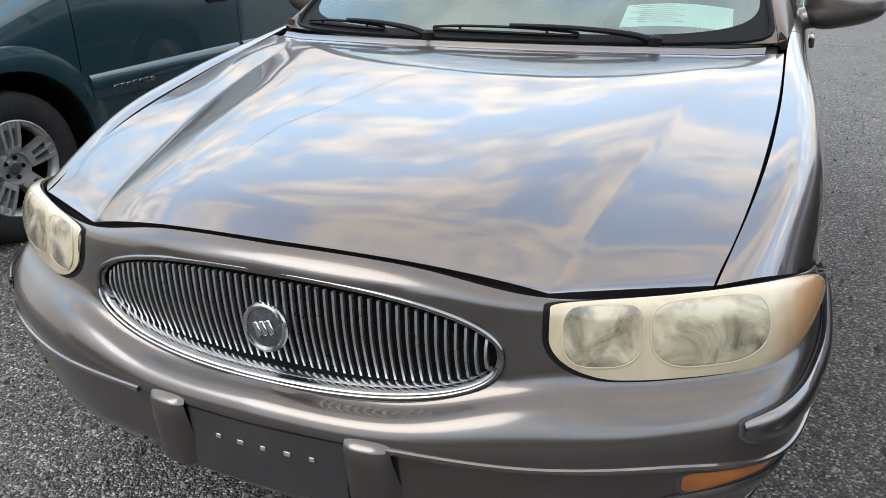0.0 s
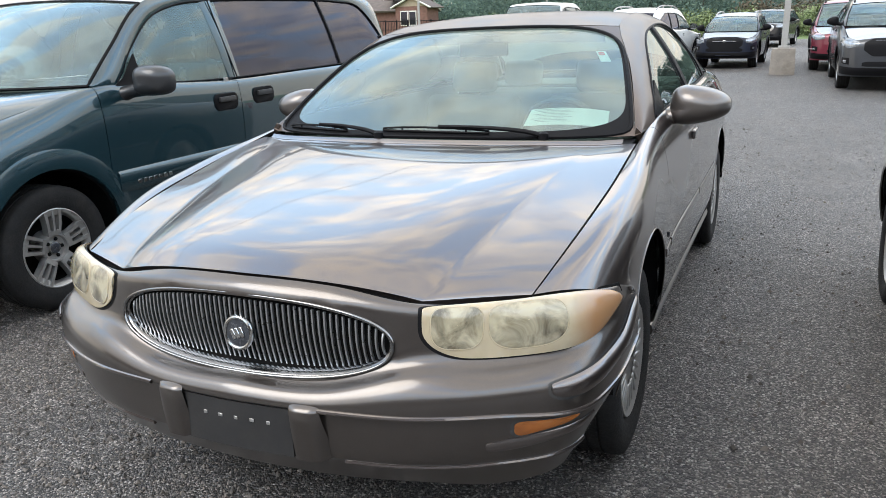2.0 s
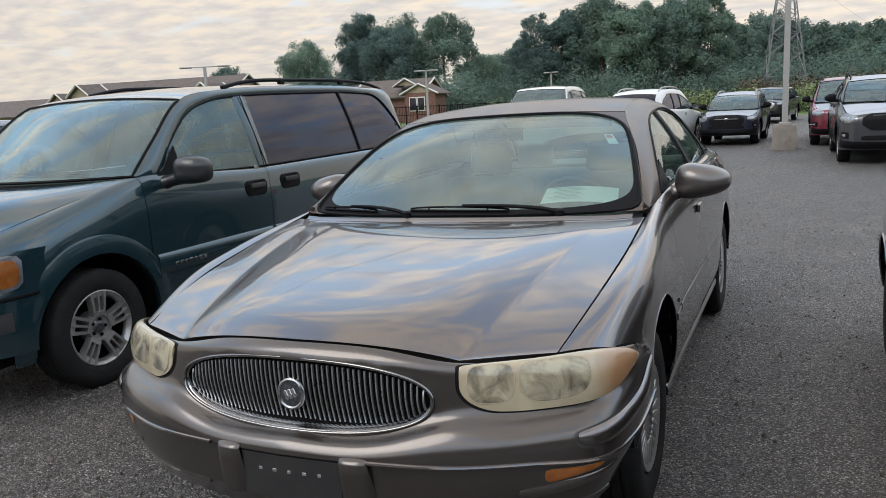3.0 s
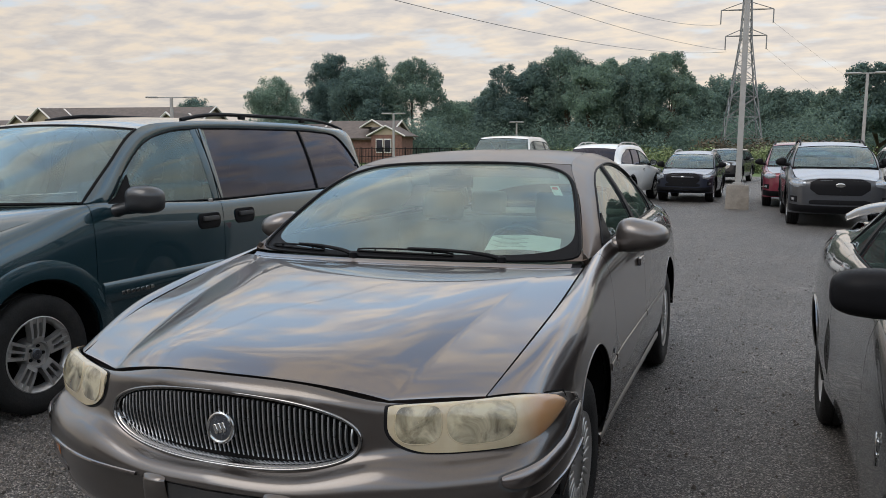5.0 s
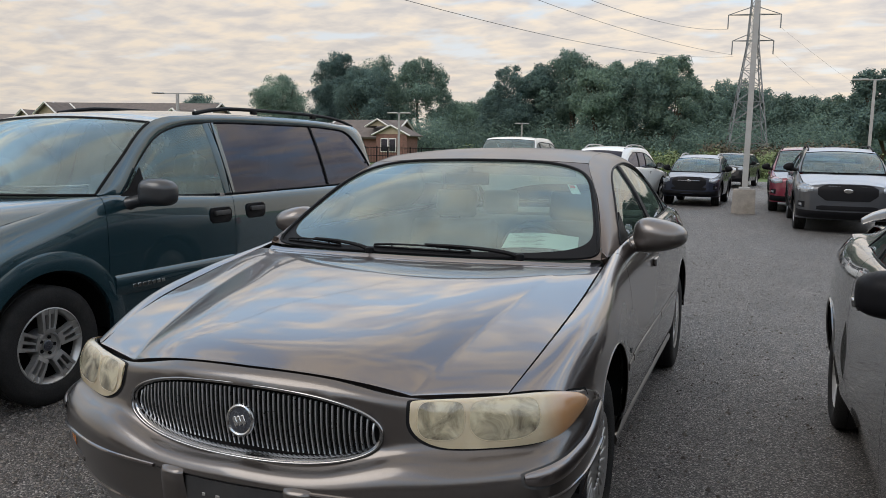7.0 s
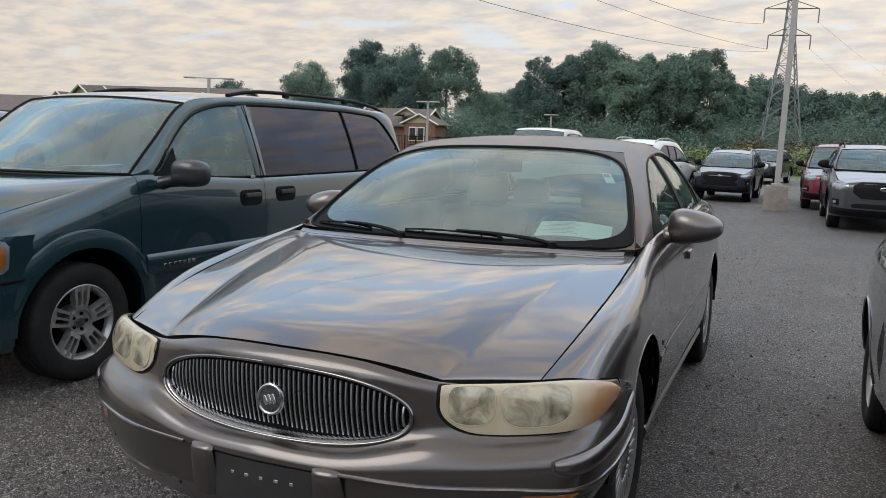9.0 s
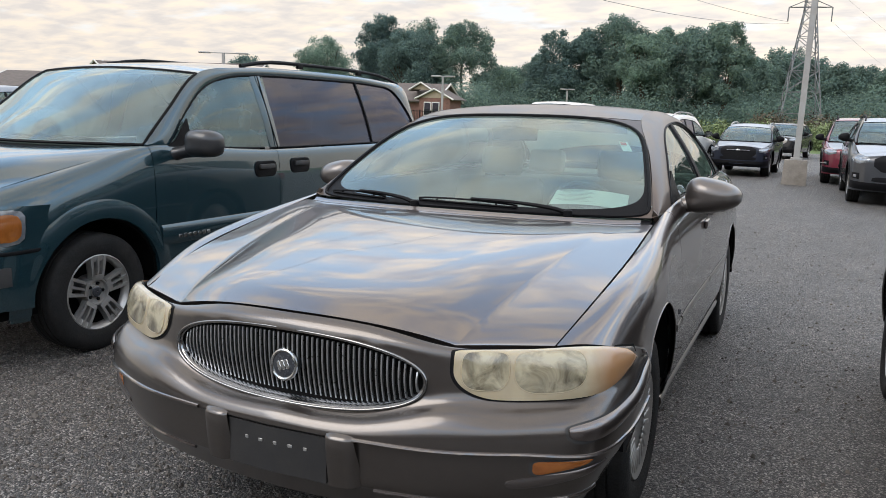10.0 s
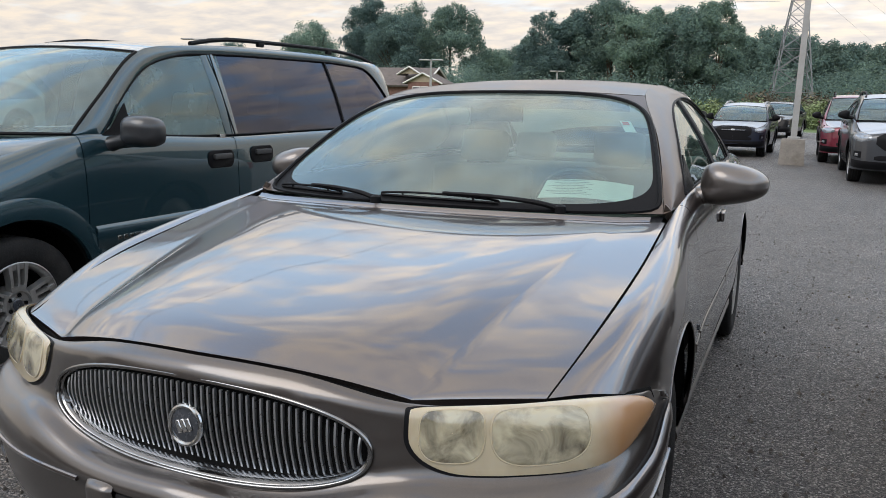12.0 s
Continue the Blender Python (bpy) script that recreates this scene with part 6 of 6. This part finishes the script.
vehicle("sedan", "silver sedan in the next row", pose(-19.3, 10.2, 0, 0, 0, 0), suv_spec(M_PALESILVER, M_PALESILVER, L=4.7, hw=.92, h=1.72, nose=.95, belt=1.06, rails=False), "")


# ---- lot fittings ----
def light_pole(x, y, h, head, w, turn, label, base=0.0):
    ob = thing("street_lamp", label, "lamp post", pose(x, y, 0, 0, 0, turn))
    r = w * .5
    part("pole", ring_loft([[(-k, -k, z), (k, -k, z), (k, k, z), (-k, k, z)] for z, k in ((base, r), (h * .6, r * .92), (h, r * .8))]), M_POLE, ob, smooth=False)
    part("foot_plate", box((0, 0, base + .03), (w * 1.9, w * 1.9, .06), .01), M_POLE, ob)
    part("cross_arm", box((0, 0, h + .03), (head, .10, .06), .01), M_POLE, ob)
    for s in (1, -1):
        part("lamp_head", ring_loft([[(s * head * .5 - s * a, -b, z), (s * head * .5 - s * a, b, z), (s * (head * .5 - .75) + s * a, b, z), (s * (head * .5 - .75) + s * a, -b, z)] for a, b, z in ((.02, .16, h - .015), (0, .19, h + .01), (0, .19, h + .055), (.05, .13, h + .09))]), M_POLE, ob)
    return ob


light_pole(1.0, 20.1, 7.6, 2.6, .145, 0, "tall pale square lamp post on a concrete block", .62)
block = part("pole_base", ring_loft([[(-k, -k, z), (k, -k, z), (k, k, z), (-k, k, z)] for z, k in ((0, .292), (.55, .272), (.62, .262))]), M_CONCRETE, None, "", pose(1.0, 20.1, 0), smooth=False)
tagged(block, "square weathered concrete block under the lamp post", "concrete block")
light_pole(-34.55, 40, 4.72, 3.3, .20, 20, "pale lamp post with a flat double head")
light_pole(-23.18, 50, 3.96, 1.7, .16, 15, "pale lamp post with a flat double head")
light_pole(-18.39, 65, 3.80, 1.25, .16, 10, "pale lamp post with a flat double head")
light_pole(6.5, 45, 5.50, 2.1, .16, 0, "pale lamp post with a flat double head")

# ---- pylon and wires ----
pylon = thing("pylon", "grey steel lattice power pylon behind the trees", "pylon", pose(-.28, 80, .49, 0, 0, 8) @ Matrix.Scale(.672, 4))


def pyl_w(z):
    return float(np.interp(z, [-.75, 12, 17, 27], [3.0, 1.35, .75, .35]))


lev = [-.75, 3.2, 6.2, 9, 11.5, 13.6, 15.4, 17, 18.3, 19.8, 21.2, 22.4, 24, 26, 28]
for sx in (1, -1):
    for sy in (1, -1):
        part("leg", tube([(sx * pyl_w(z), sy * pyl_w(z), z) for z in lev], .085, 5), M_GALV, pylon)
for a, b in zip(lev, lev[1:]):
    wa, wb = pyl_w(a), pyl_w(b)
    for q in range(4):
        R_ = pose(0, 0, 0, 0, 0, 90 * q)
        part("brace", moved(join(tube([(-wa, -wa, a), (wb, -wb, b)], .05, 4), tube([(wa, -wa, a), (-wb, -wb, b)], .05, 4), tube([(-wb, -wb, b), (wb, -wb, b)], .04, 4)), R_), M_GALV, pylon)
for z, r in ((17.6, 2.75), (21.2, 3.5)):
    for s in (1, -1):
        part("cross_arm", join(tube([(0, -.5, z), (s * r, 0, z)], .06, 5), tube([(0, .5, z), (s * r, 0, z)], .06, 5), tube([(0, 0, z + 1.2), (s * r, 0, z)], .06, 5)), M_GALV, pylon)
        part("insulator", tube([(s * r, 0, z), (s * r, 0, z - 1.9)], [.09, .09], 6), M_GALV, pylon)


def wire(p, q, sag, label="thin overhead power line", r=.014):
    P, Q = np.array(p, float), np.array(q, float)
    f = np.linspace(0, 1, 40)[:, None]
    pts_ = P + (Q - P) * f - np.array([0, 0, 1]) * sag * 4 * f * (1 - f)
    return tagged(part("power_line", tube(pts_, r, 4), M_GALV), label, "cable", "overhead wires")


wire((-1.96, 80.04, 10.89), (-21.02, -10.68, 9.23), 2.4)
wire((-2.07, 80.04, 11.06), (-25.05, -10.68, 14.61), 2.4)
wire((-2.58, 80.04, 13.47), (-12.96, -10.68, 9.23), 2.4)
wire((2.09, 80.04, 13.47), (40.80, 221.16, 9.91), 2.0, r=.009)
wire((1.59, 80.04, 11.05), (32.74, 221.16, 7.89), 2.0, r=.009)


# ---- buildings ----
def house(name, label, x, y, w, d, wall_h, ridge_h, turn, wall_mat, gable_mat, windows=()):
    ob = thing(name, label, "house", pose(x, y, 0, 0, 0, turn))
    part("wall", box((0, 0, wall_h / 2), (w, d, wall_h), .02), wall_mat, ob, smooth=False)
    e = .5
    for s in (1, -1):
        g = np.array([[(-w / 2 - e, s * (d / 2 + e), wall_h - .15), (w / 2 + e, s * (d / 2 + e), wall_h - .15)], [(-w / 2 - e, 0, ridge_h), (w / 2 + e, 0, ridge_h)]])
        part("roof", slab(g, .18, (0, 0, 0)), M_ROOF, ob, smooth=False)
    for s in (1, -1):
        tri = [[(s * w / 2 + s * dx, -d / 2, wall_h), (s * w / 2 + s * dx, d / 2, wall_h), (s * w / 2 + s * dx, 0, ridge_h - .12)] for dx in (-.1, .02)]
        part("gable", ring_loft(tri), gable_mat, ob, smooth=False)
        for q in (1, -1):
            part("barge_board", tube([(s * (w / 2 + e), q * (d / 2 + e), wall_h - .17), (s * (w / 2 + e), 0, ridge_h)], .12, 4), M_FASCIA, ob)
    for wx, wy, wz, ww, wh in windows:
        win = part("window", box((wx, wy, wz), (ww + .2, .14, wh + .2), .02), M_FASCIA, ob)
        part("pane", box((wx, wy - .06, wz), (ww, .06, wh), .01), M_PRIVACY, win)
    return ob


cottage = house("cottage", "small brick house with tan gables and brown roof", -38.4, 75, 7.6, 6.0, 2.7, 4.45, 0, M_BRICK, M_SIDING)


def front_gable(x, y, w, d, z0, z1, wall):
    """A gable turned to the lot, with its own short roof."""
    if wall:
        part("wall", box((x, y - d / 2, z0 / 2), (w - .5, d, z0), .02), M_BRICK, cottage, smooth=False)
    tri = [[(x - w / 2 + .1, yy, z0 - .05), (x + w / 2 - .1, yy, z0 - .05), (x, yy, z1 - .08)] for yy in (y - d + .12, y - d + .02)]
    part("gable", ring_loft(tri), M_SIDING, cottage, smooth=False)
    for q in (1, -1):
        g = np.array([[(x + q * (w / 2 + .15), y - d - .2, z0 - .12), (x + q * (w / 2 + .15), y + .6, z0 - .12)], [(x, y - d - .2, z1), (x, y + .6, z1)]])
        part("roof", slab(g, .10, (x, y, 0)), M_ROOF, cottage, smooth=False)
        part("barge_board", tube([(x + q * (w / 2 + .18), y - d - .24, z0 - .14), (x, y - d - .24, z1 + .01)], .085, 4), M_FASCIA, cottage)


front_gable(2.6, -2.2, 2.5, 1.2, 3.75, 4.4, False)
front_gable(5.3, -3.2, 3.9, 2.6, 2.85, 3.70, True)
for dx in (-.35, .55):
    w_ = part("window", box((4.9 + dx, -5.82, 1.75), (.82, .12, 1.4), .02), M_FASCIA, cottage)
    part("pane", box((4.9 + dx, -5.88, 1.75), (.66, .05, 1.2), .01), M_PRIVACY, w_)
house("row_house", "long brown-roofed building beyond the lot", -46.5, 80, 9, 7, 2.6, 4.3, 0, M_SIDING, M_SIDING)
house("row_house", "long brown-roofed building beyond the lot", -75, 79, 24, 10, 3.8, 6.6, 8, M_SIDING, M_SIDING)
house("row_house", "long brown-roofed building beyond the lot", -96, 76, 16, 10, 2.9, 5.0, 4, M_SIDING, M_SIDING)
for x, z in ((-82.5, 6.3), (-86.5, 5.4), (-62.5, 5.5)):
    house("gabled_porch", "small white-edged gable of the long building", x, 73.5, 3.0, 3.2, z - 1.4, z, 90, M_SIDING, M_SIDING)
fence = thing("fence", "black metal railing at the edge of the lot", "fence", pose(-30, 56, 0))
for i in range(15):
    part("post", box((i * 1.0, 0, .8), (.07, .07, 1.6), .01), M_BLACK, fence)
for z in (.25, .85, 1.5):
    part("rail", box((7, 0, z), (14, .04, .05), .01), M_BLACK, fence)
part("picket", join(*[box((i * .14, 0, .85), (.02, .02, 1.4)) for i in range(100)]), M_BLACK, fence)


# ---- plain unseen walls, added to close the lot and darken reflections ----
tagged(part("wall_south", box((0, -26, 4.2), (110, .4, 8.4), .02), M_BACKWALL, smooth=False), "plain dark unseen wall added to darken reflections", "wall", kind="structure")
tagged(part("wall_east", box((24, 5, 2.8), (.4, 61.5, 5.6), .02), M_BACKWALL, smooth=False), "plain dark unseen wall added to darken reflections", "wall", kind="structure")


# ---- trees and scrub ----
def leaves(rng, clumps, n, size):
    """Leaf quads spread over the skins of ellipsoid clumps."""
    V, F = [], []
    wts = np.array([c[3] ** 2 for c in clumps])
    pick = rng.choice(len(clumps), n, p=wts / wts.sum())
    d = rng.normal(size=(n, 3))
    d /= np.linalg.norm(d, axis=1, keepdims=True)
    C_ = np.array([c[:3] for c in clumps])[pick]
    r = np.array([c[3] for c in clumps])[pick] * (.25 + .98 * rng.random(n) ** .6)
    P = C_ + d * r[:, None] * [1, 1, .82]
    nrm = d + rng.normal(scale=.40, size=(n, 3)) + np.array([0, 0, .35])
    nrm /= np.linalg.norm(nrm, axis=1, keepdims=True)
    t = np.cross(nrm, rng.normal(size=(n, 3)))
    t /= np.linalg.norm(t, axis=1, keepdims=True)
    b = np.cross(nrm, t)
    s = (size * (.6 + .8 * rng.random(n)))[:, None]
    V = np.stack((P - t * s, P - b * s * .55, P + t * s, P + b * s * .55), 1).reshape(-1, 3)
    return V, np.arange(4 * n).reshape(n, 4)


def tree(x, y, h, r, seed, mat=None, n=24000, trunk=.30):
    rng = np.random.default_rng(seed)
    ob = thing("tree", "leafy green deciduous tree at the edge of the lot", "tree", pose(x, y, 0), "trees behind the lot")
    zc = h * (.27 + .1 * rng.random())
    tw = [(0, 0, -.1), (.1 * rng.normal(), .1, zc * .6), (.3 * rng.normal(), .2, zc), (.4 * rng.normal(), 0, h * .72)]
    part("trunk", tube(curve(tw, 4), np.linspace(h * .026, h * .008, 13), 7), M_BARK, ob)
    clumps = []
    for i in range(30):
        a = rng.random() * 6.28
        f = rng.random() ** .85
        z = zc + (h - zc) * (.02 + .86 * f)
        rad = r * (.45 + .5 * rng.random()) * math.sqrt(max(.05, 1 - ((f - .30) / .74) ** 2))
        cr2 = r * (.20 + .16 * rng.random())
        q = np.array((rad * math.cos(a), rad * math.sin(a), min(z, h - cr2 * .8)))
        clumps.append((*q, cr2))
        for _ in range(5):
            d_ = rng.normal(size=3) + np.array([0, 0, .25])
            d_ *= cr2 * .85 / np.linalg.norm(d_)
            clumps.append((*(q + d_), cr2 * (.34 + .22 * rng.random())))
    for _ in range(5):
        clumps.append((.25 * r * rng.normal(), .25 * r * rng.normal(), zc + (h - zc) * (.2 + .5 * rng.random()), r * .42))
    for i in range(6):
        c_ = clumps[i]
        part("limb", tube(curve([(0, 0, zc * .7), (c_[0] * .5, c_[1] * .5, (zc * .7 + c_[2]) / 2), c_[:3]], 3), np.linspace(h * .011, .03, 7), 5), M_BARK, ob)
    part("crown", leaves(rng, clumps, n, .125), mat or (M_LEAF if seed % 2 else M_LEAF2), ob, smooth=False)
    return ob


TREES = [(-63.2, 95, 11.1, 4.7), (-51.2, 90, 14.0, 3.9), (-47.4, 93, 13.3, 4.3), (-44.6, 86, 11.4, 4.1), (-39.2, 90, 13.0, 4.0), (-53.6, 94, 10.9, 4.4), (-37.7, 99, 7.9, 3.9), (-35.0, 103, 8.8, 3.6), (-31.0, 97, 9.5, 2.5),
         (-26.6, 88, 11.3, 3.5), (-22.8, 90, 12.0, 3.9), (-18.9, 88, 12.8, 3.9), (-15.8, 85, 10.8, 3.4), (-13.9, 90, 12.5, 3.5), (-10.8, 88, 12.7, 3.7), (-7.9, 87, 12.1, 2.9), (-5.3, 100, 9.5, 3.2), (-2.9, 104, 10.5, 3.6),
         (0.2, 100, 9.3, 3.2), (3.0, 97, 8.1, 3.3), (5.9, 96, 8.0, 3.3), (8.3, 94, 7.7, 3.2), (10.5, 92, 8.6, 3.0), (10.8, 74, 9.9, 2.9), (12.6, 70, 10.2, 3.0), (-80.2, 99, 8.7, 4.2), (15.3, 72, 8.8, 3.4)]
for i, (x, y, h, r) in enumerate(TREES):
    tree(x, y, h, r, i + 11)


def thicket(name, label, x0, x1, y0, y1, h0, h1, n, clump_n, size, mat, seed):
    rng = np.random.default_rng(seed)
    cl = []
    for _ in range(clump_n):
        hh = h0 + (h1 - h0) * rng.random()
        rr = hh * (.35 + .2 * rng.random())
        cl.append((x0 + (x1 - x0) * rng.random(), y0 + (y1 - y0) * rng.random(), max(hh - rr, .2 * rr), rr))
        cl.append((cl[-1][0] + rr * .6 * rng.normal(), cl[-1][1], rr * .5, rr * .9))
    return tagged(part(name, leaves(rng, cl, n, size), mat, smooth=False), label, "undergrowth", kind="stuff")


thicket("undergrowth", "dark undergrowth below the trees", -62, 26, 80, 94, 2.4, 6.2, 190000, 210, .13, M_LEAF2, 3)
thicket("far_woods", "far woods closing the horizon", -120, 60, 108, 140, 3.5, 8.0, 36000, 160, .55, M_LEAF2, 4)
thicket("hedge", "bright green weeds along the lot", -20, 26, 52, 62, .8, 2.0, 70000, 220, .085, M_BUSH, 5)
thicket("scrub", "brown dry scrub among the weeds", -5, 9, 63, 70, 1.2, 3.0, 14000, 36, .12, M_SCRUB, 6)


# ---- loose chippings on the asphalt ----
def chippings(seed, n, x0, x1, y0, y1, lo, hi):
    rng = np.random.default_rng(seed)
    base = np.array([(1, 0, -.3), (-.5, .87, -.3), (-.5, -.87, -.3), (.1, .1, .75), (.6, .6, .1), (-.7, 0, .25)])
    fc = [(0, 4, 3), (4, 1, 3), (1, 5, 3), (5, 2, 3), (2, 0, 3), (0, 1, 4), (1, 2, 5), (0, 2, 1)]
    s = lo + (hi - lo) * rng.random(n) ** 3
    a = rng.random(n) * 6.28
    ca, sa = np.cos(a), np.sin(a)
    V = base[None] * (s[:, None, None] * (.7 + .6 * rng.random((n, 1, 3))))
    V = np.stack((V[..., 0] * ca[:, None] - V[..., 1] * sa[:, None], V[..., 0] * sa[:, None] + V[..., 1] * ca[:, None], V[..., 2] + s[:, None] * .22), 2)
    V += np.stack((x0 + (x1 - x0) * rng.random(n), y0 + (y1 - y0) * rng.random(n), np.full(n, .002)), 1)[:, None]
    F = (np.array(fc)[None] + (np.arange(n) * 6)[:, None, None]).reshape(-1, 3)
    return V.reshape(-1, 3), F


tagged(part("gravel", join(chippings(7, 9000, -3.2, 3.4, -2.4, 3.5, .003, .011), chippings(8, 500, -3.2, 3.0, -2.0, 4.0, .006, .020), chippings(12, 11000, -3.2, .4, -1.4, 1.6, .004, .013), chippings(9, 5000, -3, 3.4, 3.5, 11, .004, .012)), M_STONE, smooth=False),
       "loose pale stone chippings scattered on the asphalt", "gravel", kind="stuff")
tagged(part("litter", join(chippings(21, 130, 1.0, 3.2, -.6, 9.0, .004, .013), chippings(22, 60, -1.6, 1.2, 6.5, 15.0, .008, .022)), M_SCRUB, smooth=False),
       "small dark dry bits of leaf and twig on the asphalt", "litter", kind="stuff")
